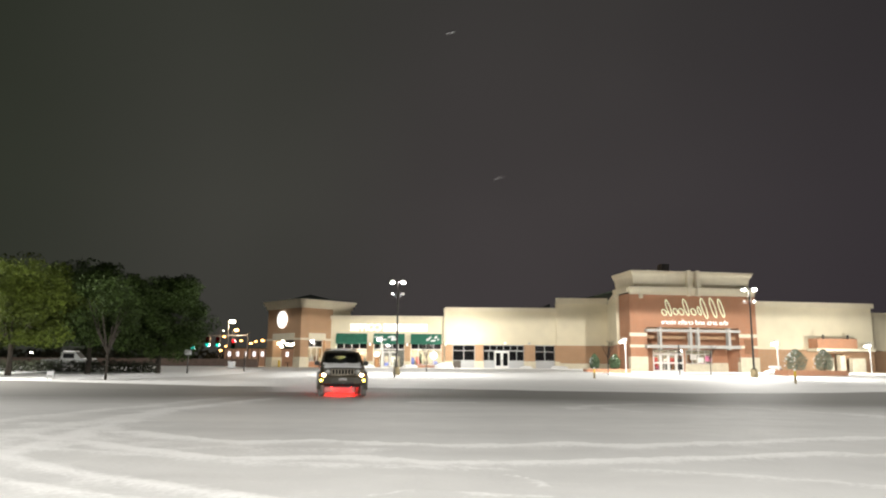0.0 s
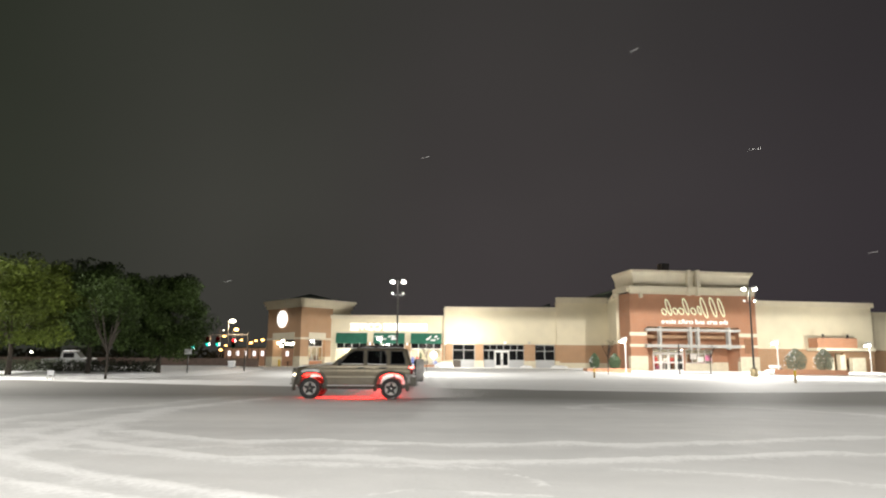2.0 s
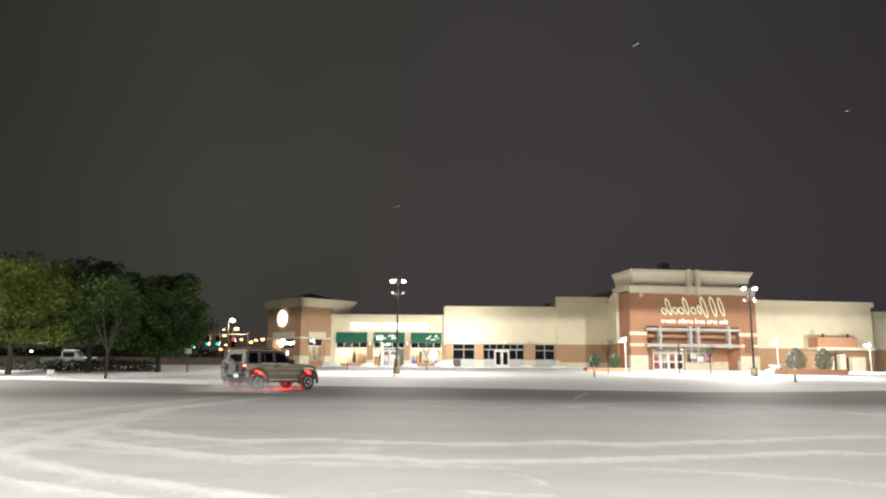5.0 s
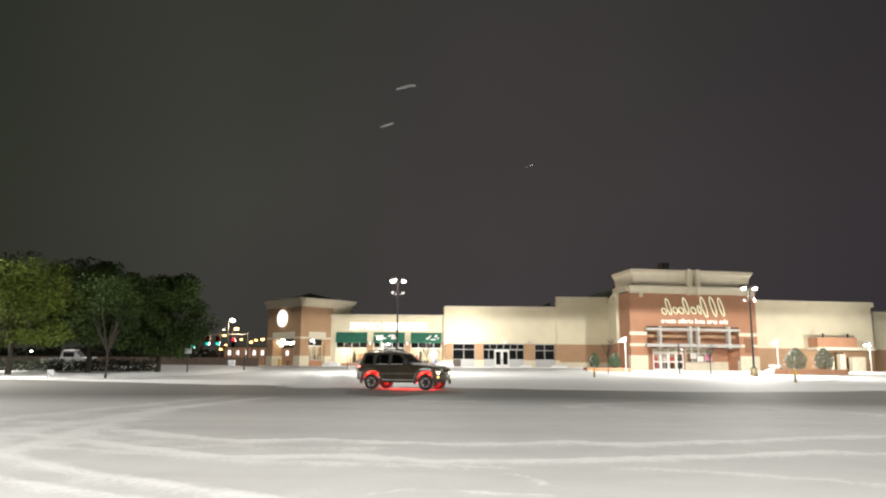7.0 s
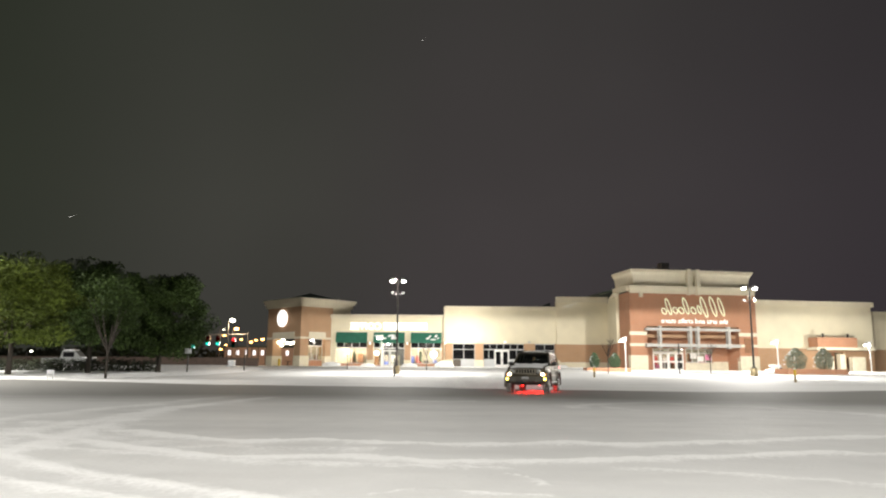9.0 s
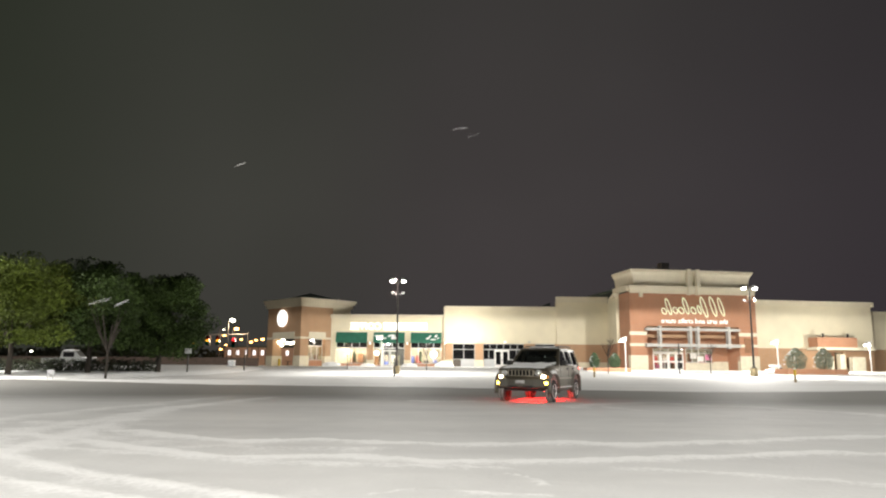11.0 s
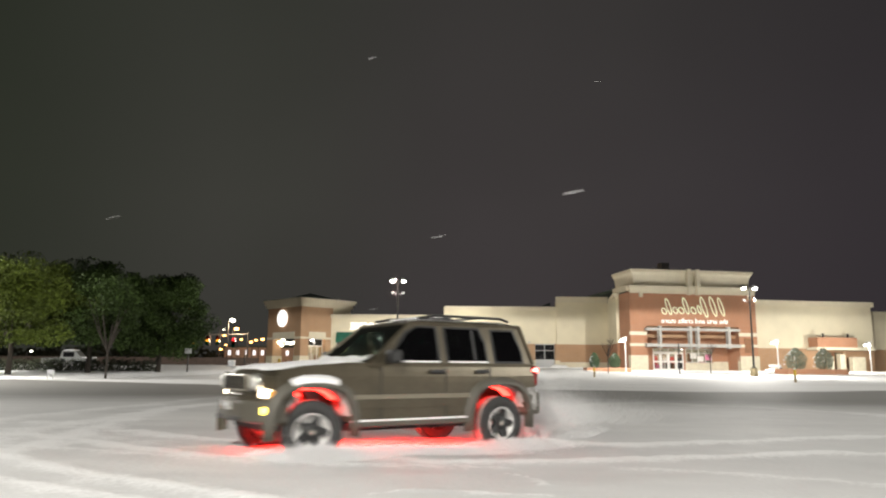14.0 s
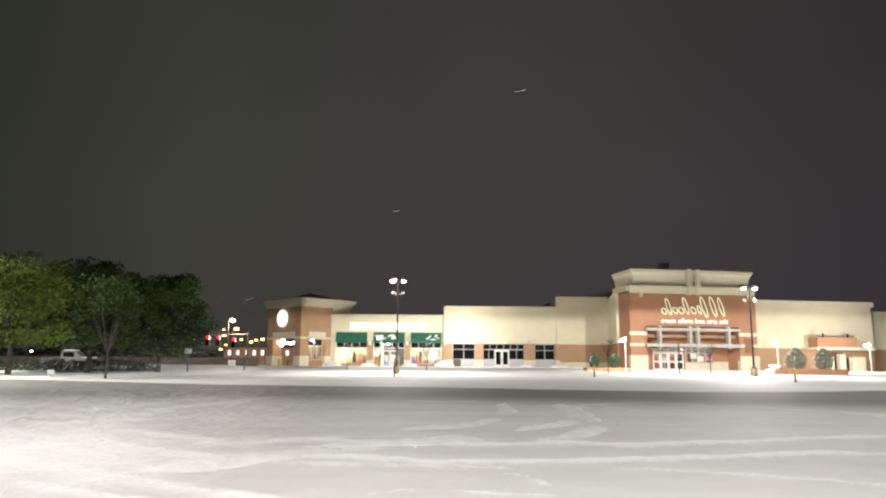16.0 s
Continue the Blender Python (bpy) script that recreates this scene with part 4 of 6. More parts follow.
# ---------- car park poles and lamps ----------
def light_pole(x, y, top, lit_floods=True, share=1.0):
    """A dark pole on a concrete foot, with two lit heads and two small floods lower down."""
    g = ground_z(x, y)
    b = root("light_pole", pose(x, y, g), "tall dark car park light pole with two lit heads", "light pole", "car park light poles")
    bm = bmesh.new()
    tube(bm, (0, 0, -0.3), (0, 0, 0.75), 0.36, 0.30, 16)
    part("foot", bm, CONCRETE, b, "stained concrete foot")
    bm = bmesh.new()
    tube(bm, (0, 0, 0.75), (0, 0, top - g), 0.10, 0.07, 12)
    tube(bm, (0, 0, 0.75), (0, 0, 0.85), 0.2, 0.2, 12)
    part("pole", bm, DARK, b)
    for s in (-1, 1):
        bm = bmesh.new()
        tube(bm, (0, 0, top - g - 0.2), (s * 0.35, 0, top - g - 0.15), 0.04, seg=8)
        arm = part("arm", bm, DARK, b)
        bm = bmesh.new()
        lathe(bm, [(0.001, 0.24), (0.15, 0.2), (0.25, 0.1), (0.27, 0.0), (0.25, -0.08)], 18, centre=(s * 0.52, 0, top - g - 0.1))
        head = part("head", bm, STEEL, arm, "rounded lamp housing", True)
        bm = bmesh.new()
        lathe(bm, [(0.001, -0.20), (0.13, -0.17), (0.20, -0.09), (0.21, 0.03), (0.18, 0.1)], 18, centre=(s * 0.52, -0.06, top - g - 0.12))
        lens = part("lens", bm, GLOW_HEAD, arm, "glowing white lens", True)
        lens.visible_shadow = False
        head.visible_shadow = False
        if lit_floods:
            bm = bmesh.new()
            tube(bm, (0, 0, top - g - 1.5), (s * 0.45, 0, top - g - 1.4), 0.03, seg=6)
            fa = part("flood_arm", bm, DARK, b)
            bm = bmesh.new()
            prism(bm, [(s * 0.42, top - g - 1.38), (s * 0.60, top - g - 1.32), (s * 0.58, top - g - 1.18), (s * 0.44, top - g - 1.18)], "y", -0.09, 0.09)
            part("flood", bm, GLOW_SMALL, fa, "small flood lamp")
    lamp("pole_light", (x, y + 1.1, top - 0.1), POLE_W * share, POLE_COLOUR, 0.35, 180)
    return b


light_pole(-4.2, 66, 9.1, True, 0.42)
light_pole(28.75, 66, 8.65, True, 0.58)
# poles out of view; this one lights the near snow from behind the viewer
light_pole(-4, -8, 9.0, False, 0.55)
# three unseen poles added at the sides to brighten the lot
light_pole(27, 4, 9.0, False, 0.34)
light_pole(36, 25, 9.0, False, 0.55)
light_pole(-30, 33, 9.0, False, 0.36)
# unseen pole, inferred from the lamplight on the left oaks
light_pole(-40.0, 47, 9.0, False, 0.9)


def path_lamp(x, y, z, top, side=-1, share=1.0):
    b = root("walkway_lamp", pose(x, y, z), "white walkway lamp post with a bright head", "lamp post", "walkway lamps")
    bm = bmesh.new()
    tube(bm, (0, 0, -0.3), (0, 0, top - z - 0.15), 0.075, 0.065, 12)
    part("post", bm, WHITE_PAINT, b)
    bm = bmesh.new()
    prism(bm, [(-0.12, top - z - 0.25), (0.16, top - z - 0.25), (0.16, top - z + 0.1), (-0.2, top - z + 0.05), (-0.6, top - z - 0.2), (-0.6, top - z - 0.34)] if side < 0 else
          [(0.12, top - z - 0.25), (-0.16, top - z - 0.25), (-0.16, top - z + 0.1), (0.2, top - z + 0.05), (0.6, top - z - 0.2), (0.6, top - z - 0.34)], "y", -0.22, 0.22)
    h = part("head", bm, WHITE_PAINT, b)
    c = side * 0.32
    bm = bmesh.new()
    prism(bm, [(c - 0.26, top - z - 0.5), (c + 0.26, top - z - 0.5), (c + 0.28, top - z - 0.26), (c - 0.28, top - z - 0.3)], "y", -0.25, 0.25)
    lens = part("lens", bm, GLOW_SMALL_HOT, h, "glowing lens")
    lens.visible_shadow = False
    lamp("path_light", (x + c, y + 0.45, top - 0.62), PATH_W * share, WHITE_COLOUR, 0.25)


GLOW_SMALL_HOT = glow("lit_path_lens", (1.0, 0.96, 0.86), 14)
path_lamp(-8.2, 96, 0.9, 5.1, -1, 0.85)
path_lamp(20.8, 81, 0.5, 4.45, -1, 1.7)
path_lamp(39.5, 84, 0.75, 4.45, -1, 1.4)
path_lamp(52.2, 87, 0.75, 4.35, -1, 2.4)


def bollard(x, y, height, ground_drop=0.0):
    z = ground_z(x, y)
    b = root("bollard", pose(x, y, z), "yellow steel marker bollard in the snow", "bollard", "yellow bollards")
    bm = bmesh.new()
    tube(bm, (0, 0, -0.2), (0, 0, height), 0.085, 0.085, 12)
    p = part("post", bm, YELLOW, b)
    bm = bmesh.new()
    lathe(bm, [(0.087, height - 0.02), (0.085, height + 0.04), (0.05, height + 0.09), (0.001, height + 0.1)], 12)
    part("snow_cap", bm, SNOW, p, "cap of snow", True)
    bm = bmesh.new()
    tube(bm, (0, 0, -0.2), (0, 0, height * 0.55), 0.089, 0.089, 12)
    part("dark_sleeve", bm, CONCRETE, p)


bollard(12.95, 61, 0.85)
bollard(25.6, 52, 0.95)


def leaf_cloud(bm, centre, radii, count, size, rng, shell=0.55):
    """Many small leaf blades scattered through an ellipsoid, denser towards its skin."""
    for _ in range(count):
        while True:
            d = Vector((rng.gauss(0, 1), rng.gauss(0, 1), rng.gauss(0, 1)))
            if d.length > 0.1:
                break
        d.normalize()
        r = shell + (1 - shell) * rng.random() ** 0.6
        p = Vector(centre) + Vector((d.x * radii[0], d.y * radii[1], d.z * radii[2])) * r
        s = size * rng.uniform(0.6, 1.4)
        u = Vector((rng.uniform(-1, 1), rng.uniform(-1, 1), rng.uniform(-0.7, 0.7))).normalized()
        w = u.orthogonal().normalized()
        w.rotate(Matrix.Rotation(rng.uniform(0, 6.28), 3, u))
        a, b_, c = p - u * s, p + w * s * 0.5, p + u * s
        bm.faces.new([bm.verts.new(q) for q in (a, b_, c, p - w * s * 0.5)])


def tree(x, y, height, spread, seed, label, clumps=46, leaves=260, low=0.14, girth=0.24, foliage=None):
    rng = random.Random(seed)
    g = ground_z(x, y)
    b = root("tree", pose(x, y, g), label, "tree", "oaks on the verge")
    bm = bmesh.new()
    fork = height * 0.28
    tube(bm, (0, 0, -0.3), (0.05, 0, fork * 0.5), girth, girth * 0.8, 12)
    tube(bm, (0.05, 0, fork * 0.5), (0, 0.05, fork), girth * 0.8, girth * 0.7, 12)
    tips = []
    for i in range(8):
        a = i * 0.785 + rng.uniform(-0.3, 0.3)
        mid = Vector((math.cos(a) * spread * 0.35, math.sin(a) * spread * 0.35, height * rng.uniform(0.42, 0.6)))
        tip = Vector((math.cos(a) * spread * 0.75, math.sin(a) * spread * 0.75, height * rng.uniform(0.5, 0.85)))
        tube(bm, (0, 0.05, fork * 0.95), mid, 0.08, 0.05, 8)
        tube(bm, mid, tip, 0.05, 0.02, 6)
        tips.append(tip)
    part("trunk", bm, BARK, b)
    bm = bmesh.new()
    for i in range(clumps):
        a, rr = rng.uniform(0, 6.283), math.sqrt(rng.random())
        zz = rng.uniform(low, 0.95)
        width = spread * (math.sin(math.pi * min(1, max(0.06, (zz - 0.02) / 0.98))) ** 0.4)
        c = Vector((math.cos(a) * rr * width, math.sin(a) * rr * width, height * zz))
        r = rng.uniform(0.8, 1.55)
        leaf_cloud(bm, c, (r, r, r * 0.75), leaves, 0.115, rng, 0.3)
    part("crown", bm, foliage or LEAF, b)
    return b


tree(-32.4, 53.5, 8.9, 5.3, 11, "broad green oak with lit yellowish leaves", 110, 430, 0.32, 0.24, LEAF_LIT)
tree(-29.2, 59, 9.1, 4.6, 12, "broad dark green oak beside the road", 105, 430, 0.27)
tree(-24.6, 62, 8.5, 3.9, 13, "rounded dark oak at the end of the row", 95, 430, 0.25)
tree(-23.7, 50.5, 7.0, 2.0, 14, "slim dark oak with a bare lower trunk", 14, 240, 0.55, 0.10)


def hedge():
    rng = random.Random(5)
    bm = bmesh.new()
    for i in range(60):
        x = -47 + i * 0.36
        leaf_cloud(bm, (x, 64 + rng.uniform(-0.4, 0.4), ground_z(x, 64) + 0.55), (0.5, 0.7, 0.62 + rng.uniform(0, 0.25)), 170, 0.10, rng, 0.35)
    tagged(part("hedge", bm, HEDGE), "low dark clipped hedge along the verge", "hedge", kind="stuff")


hedge()


def shrub(x, y, z, width, height, label, snowy):
    rng = random.Random(int(x * 10))
    b = root("shrub", pose(x, y, z), label, "shrub", "clipped evergreens")
    bm = bmesh.new()
    tube(bm, (0, 0, -0.3), (0, 0, height * 0.4), 0.06, 0.04, 8)
    part("stem", bm, BARK, b)
    bm = bmesh.new()
    for i in range(9):
        k = (i + 0.5) / 9
        r = width / 2 * (0.75 + 0.5 * k if k < 0.4 else 1.0 * (1 - ((k - 0.4) / 0.66) ** 1.7) + 0.02)
        leaf_cloud(bm, (0, 0, 0.15 + k * (height - 0.2)), (max(r, 0.12), max(r, 0.12), height / 9), 420, 0.065, rng, 0.72)
    part("foliage", bm, FROSTED if snowy else SHRUB, b)
    bm = bmesh.new()
    for i in range(34 if snowy else 12):
        k = rng.random() ** 0.7
        a = rng.uniform(2.6, 4.4)
        r = width / 2 * (0.97 if k < 0.4 else 1.0 * (1 - ((k - 0.4) / 0.66) ** 1.7) + 0.03)
        bmesh.ops.create_icosphere(bm, subdivisions=1, radius=rng.uniform(0.04, 0.09), matrix=Matrix.Translation((r * math.cos(a), r * math.sin(a), 0.2 + k * (height - 0.3))) @ Matrix.Diagonal((1, 1, 0.6, 1)))
    tagged(part("snow", bm, SNOW, b, "clots of snow on the twigs", True), kind="stuff")


shrub(18.1, 85, 1.0, 1.35, 1.75, "dark clipped evergreen dusted with snow", False)
shrub(20.6, 85.4, 1.0, 1.55, 1.75, "dark clipped evergreen dusted with snow", False)
shrub(39.6, 80, 1.0, 2.45, 2.3, "cone-shaped evergreen plastered with snow", True)
shrub(43.0, 80.5, 1.0, 2.2, 2.3, "cone-shaped evergreen plastered with snow", True)


def planter(x0, x1, y0, y1, z0, z1):
    b = root("planter", pose((x0 + x1) / 2, (y0 + y1) / 2, 0), "low red brick planter filled with snow", "planter", "brick planters")
    w, d = (x1 - x0) / 2, (y1 - y0) / 2
    part("kerb", boxes((-w, w, -d, -d + 0.25, z0, z1), (-w, w, d - 0.25, d, z0, z1), (-w, -w + 0.25, -d + 0.25, d - 0.25, z0, z1), (w - 0.25, w, -d + 0.25, d - 0.25, z0, z1)), BRICK, b)
    part("snow", boxes((-w + 0.25, w - 0.25, -d + 0.25, d - 0.25, z0, z1 - 0.03)), SNOW, b, bevel=0.03)


planter(17.0, 22.2, 84, 86.4, 0.3, 1.02)
planter(38.0, 44.6, 78.6, 81.9, 0.3, 1.02)


def sapling(x, y, height, seed, wrapped=False):
    rng = random.Random(seed)
    b = root("sapling", pose(x, y, ground_z(x, y)), "bare young tree in the snow", "tree", "bare young trees")
    bm = bmesh.new()
    tube(bm, (0, 0, -0.2), (0, 0, height * 0.5), 0.06, 0.045, 8)
    part("trunk", bm, BARK, b)
    bm = bmesh.new()
    for i in range(16):
        a, z0 = rng.uniform(0, 6.28), height * rng.uniform(0.4, 0.6)
        p = Vector((math.cos(a) * 0.5, math.sin(a) * 0.5, z0 + height * 0.3)) * 1.0
        tube(bm, (0, 0, z0), p, 0.022, 0.012, 5)
        for _ in range(3):
            q = p + Vector((rng.uniform(-0.4, 0.4), rng.uniform(-0.4, 0.4), rng.uniform(0.1, 0.5)))
            tube(bm, p, q, 0.012, 0.006, 4)
    part("branches", bm, BARK, b)


sapling(-1.75, 80, 3.2, 1)
sapling(16.7, 72, 3.6, 2)
sapling(30.0, 80, 3.4, 4)


def post_sign(x, y, height, plate, label):
    b = root("sign_post", pose(x, y, ground_z(x, y)), label, "sign post", "car park sign posts")
    bm = bmesh.new()
    tube(bm, (0, 0, -0.3), (0, 0, height), 0.06, 0.06, 8)
    part("post", bm, DARK, b)
    if plate:
        part("plate", boxes((-plate, plate, -0.07, -0.05, height - plate * 1.5, height)), PANEL, b, "small grey sign plate")


post_sign(-22.05, 62, 2.2, 0.3, "thin post with a small grey sign")
post_sign(-19.9, 72, 2.0, 0.0, "thin dark post in the snow")
post_sign(-4.0, 60, 1.5, 0.0, "thin dark post in the snow")
post_sign(-10.6, 80, 2.0, 0.25, "thin post with a small grey sign")
post_sign(25.2, 76, 3.2, 0.0, "thin dark post in the snow")


def low_sign(x, y):
    b = root("low_sign", pose(x, y, ground_z(x, y)), "low grey sign on two short legs", "sign")
    part("board", boxes((-0.22, 0.22, -0.03, 0.03, 0.35, 0.62)), PANEL, b)
    for s in (-0.18, 0.18):
        part("leg", boxes((s - 0.03, s + 0.03, -0.02, 0.02, -0.2, 0.35)), STEEL, b)


low_sign(-26.2, 48)


def litter_bin(x, y):
    b = root("litter_bin", pose(x, y, ground_z(x, y)), "square grey litter bin capped with snow", "litter bin")
    part("bin", boxes((-0.36, 0.36, -0.36, 0.36, -0.1, 0.75)), PANEL, b, bevel=0.04)
    part("snow_cap", boxes((-0.38, 0.38, -0.38, 0.38, 0.752, 0.84)), SNOW, b, bevel=0.04)


litter_bin(-25.0, 85)


def bench(x, y, z):
    b = root("bench", pose(x, y, z), "grey slatted bench dusted with snow", "bench")
    for i in range(3):
        part("slat", boxes((-0.75, 0.75, -0.2 + i * 0.15, -0.08 + i * 0.15, 0.42, 0.46)), PANEL, b)
    part("backrest", boxes((-0.75, 0.75, 0.25, 0.29, 0.5, 0.8)), PANEL, b)
    for s in (-0.6, 0.6):
        part("leg", boxes((s - 0.04, s + 0.04, -0.2, 0.3, 0.0, 0.418)), DARK, b)


bench(40.3, 86.4, 0.74)


def parked_truck(x, y):
    b = root("parked_truck", pose(x, y, ground_z(x, y), 0, 0, 8), "pale parked truck covered in snow behind the trees", "truck")
    bm = bmesh.new()
    prism(bm, [(-2.6, 0.45), (2.4, 0.45), (2.5, 1.0), (1.3, 1.2), (0.7, 1.85), (-0.6, 1.9), (-0.75, 1.15), (-2.6, 1.1)], "y", -0.9, 0.9)
    part("body", bm, mat("dull_grey_truck_paint", (0.13, 0.135, 0.13), 0.5, 0.2), b, bevel=0.06)
    part("window", boxes((-0.45, 0.65, -0.912, -0.9, 1.2, 1.7)), DARK_GLASS, b)
    for wx in (-1.7, 1.6):
        bm = bmesh.new()
        lathe(bm, [(0.001, -0.12), (0.3, -0.12), (0.38, -0.08), (0.38, 0.08), (0.3, 0.12), (0.001, 0.12)], 18, "y", (wx, -0.85, 0.38))
        part("wheel", bm, DARK, b)
    part("snow", boxes((-0.5, 0.6, -0.75, 0.75, 1.88, 1.98), (1.3, 2.4, -0.8, 0.8, 1.1, 1.2)), SNOW, b, bevel=0.04)


parked_truck(-39.5, 76)


def low_wall():
    p = part("garden_wall", boxes((-60, -24.5, 95, 95.5, 0.3, 2.0)), mat("dark_brick", (0.10, 0.07, 0.055), 0.9, vary=0.3, scale=2))
    tagged(p, "low dark brick wall by the road", "wall", kind="structure")
    # the raised verge: its kerb bends away along the side road
    kerb = [(40.0, -52.0), (45.5, -32.5), (50.0, -26.0), (54.0, -22.5), (60.0, -20.3), (68.0, -19.2), (78.0, -19.5), (86.0, -22.0), (93.0, -27.0)]
    bm = bmesh.new()
    prev = None
    for y in [40 + 1.0 * i for i in range(54)]:
        edge = float(np.interp(y, [k[0] for k in kerb], [k[1] for k in kerb]))
        row = [bm.verts.new((x, y, ground_z(x, y) + (0.15 + 0.03 * noise.noise((x * 0.4, y * 0.4, 2)) if i else -0.03))) for i, x in enumerate((edge + 0.5, edge - 1.6, edge - 3, edge - 5, edge - 10, edge - 20, edge - 50))]
        if prev:
            for q in range(len(row) - 1):
                bm.faces.new((prev[q], prev[q + 1], row[q + 1], row[q]))
        prev = row
    tagged(part("verge", bm, SNOW, smooth=True), "raised snow-covered verge under the trees", "verge", kind="structure")


low_wall()


# ---------- far street: signals, lamps, lights ----------
def lens_mat(name, tint):
    m = bpy.data.materials.new(name)
    m.use_nodes = True
    n, l = m.node_tree.nodes, m.node_tree.links
    n.remove(n["Principled BSDF"])
    t = n.new("ShaderNodeBsdfTransparent")
    t.inputs[0].default_value = (*tint, 1)
    l.new(t.outputs[0], n["Material Output"].inputs["Surface"])
    return m


LENSES = [lens_mat("red_lens", (0.20, 0.006, 0.008)), lens_mat("amber_lens", (0.20, 0.09, 0.008)), lens_mat("green_lens", (0.004, 0.11, 0.09))]
BULB = glow("signal_bulb", (1.0, 1.0, 1.0), 10)
BULBS = []


def traffic_signal(x, y, z, changes):
    """A three-light head whose bulb shines through the red, amber or green lens."""
    b = root("traffic_signal", pose(x, y, 0), "dark three-light traffic signal over the road", "traffic signal", "traffic signals")
    part("housing", boxes((-0.36, 0.36, 0.0, 0.4, z - 1.0, z + 1.0)), DARK, b)
    bm = bmesh.new()
    tube(bm, (0, 0.3, z + 1.0), (0, 0.3, 7.05), 0.05, seg=6)
    part("hanger", bm, DARK, b)
    for i in range(3):
        bm = bmesh.new()
        lathe(bm, [(0.001, -0.44), (0.40, -0.42), (0.43, -0.36)], 16, "y", (0, 0, z + 0.55 - 0.55 * i))
        part("lens", bm, LENSES[i], b, ("red", "amber", "green")[i] + " signal lens").visible_shadow = False
    bm = bmesh.new()
    lathe(bm, [(0.001, -0.33), (0.26, -0.30), (0.37, -0.16), (0.37, -0.02)], 14, "y")
    bulb = part("bulb", bm, BULB, b, "glowing signal bulb")
    BULBS.append((bulb, z, changes))


CYCLE = ((0.0, 2), (9.6, 2), (9.7, 1), (14.6, 1), (14.7, 0), (16.0, 0))
STOP = ((0.0, 0), (16.0, 0))
for sx, sz, ch in ((-49.0, 5.1, CYCLE), (-46.1, 5.7, CYCLE), (-44.1, 5.7, CYCLE), (-41.0, 5.3, STOP)):
    traffic_signal(sx, 140, sz, ch)


def signal_arm():
    b = root("signal_mast", pose(-38.3, 140.3, 0), "dark steel signal mast with a long arm", "signal mast")
    bm = bmesh.new()
    tube(bm, (0, 0, 0.5), (0, 0, 7.4), 0.16, 0.12, 10)
    part("mast", bm, DARK, b)
    bm = bmesh.new()
    tube(bm, (0, 0, 7.0), (-11.5, 0, 6.9), 0.09, 0.06, 8)
    part("arm", bm, DARK, b)


signal_arm()


def street_lamp(x, y, z, material, size):
    b = root("street_lamp", pose(x, y, 0.95), "tall street lamp glowing far along the road", "street lamp", "street lamps")
    bm = bmesh.new()
    tube(bm, (0, 0, -0.2), (0, 0, z - 0.95), 0.09, 0.06, 8)
    part("pole", bm, DARK, b)
    bm = bmesh.new()
    tube(bm, (0, 0, z - 1.0), (0.8, 0, z - 0.85), 0.04, seg=6)
    part("arm", bm, DARK, b)
    bm = bmesh.new()
    lathe(bm, [(0.001, size * 0.6), (size * 0.8, size * 0.4), (size, 0), (size * 0.8, -size * 0.4), (0.001, -size * 0.6)], 14)
    h = part("head", bm, material, b, "glowing head", True)
    h.location = (0.8, -0.2, z - 0.95)


lamp("street_light", (-41.0, 138.5, 9.2), 12000, (1.0, 0.75, 0.5), 0.3)
lamp("street_light", (-44.5, 160.0, 6.5), 12000, (1.0, 0.55, 0.3), 0.3)
GLOW_FAR = glow("far_white_lamp", (1.0, 0.95, 0.8), 10)
for sx, sy, sz, sm, ss in ((-42.2, 140, 9.7, GLOW_FAR, 0.55), (-41.9, 142, 8.1, GLOW_WARM, 0.45), (-45.2, 145, 6.9, GLOW_WARM, 0.3), (-38.9, 142, 5.5, GLOW_WARM, 0.32), (-36.1, 140, 6.0, GLOW_WARM, 0.36), (-35.4, 143, 5.4, GLOW_WARM, 0.3), (-56.5, 150, 6.4, GLOW_FAR, 0.25), (-38.0, 120, 3.6, GLOW_WARM, 0.25), (-64.0, 110, 2.9, GLOW_FAR, 0.2), (-43.1, 150, 6.3, GLOW_WARM, 0.28), (-40.3, 151, 6.2, GLOW_WARM, 0.3), (-46.9, 152, 5.2, GLOW_WARM, 0.25), (-39.0, 160, 5.6, GLOW_WARM, 0.25), (-48.5, 155, 8.6, GLOW_FAR, 0.14)):
    street_lamp(sx, sy, sz, sm, ss)


def far_building():
    b = root("far_building", pose(-44, 190, 0), "dark far building with a row of lit windows", "building")
    part("wall", boxes((-14, 14, 0, 8, 0.5, 5.6)), mat("dull_render", (0.35, 0.28, 0.24), 0.9), b)
    part("roof", boxes((-14.5, 14.5, -0.5, 8.5, 5.6, 5.9)), ROOF, b)
    gw = glow("far_window", (0.92, 0.92, 1.0), 1.6)
    for i in range(12):
        x = -13 + i * 2.2
        w = part("window", boxes((x, x + 0.7, -0.06, 0.0, 3.6, 4.8)), gw, b, "lit window")
        part("frame", boxes((x - 0.1, x + 0.8, -0.12, -0.061, 4.8, 4.95)), STEEL, w)


far_building()


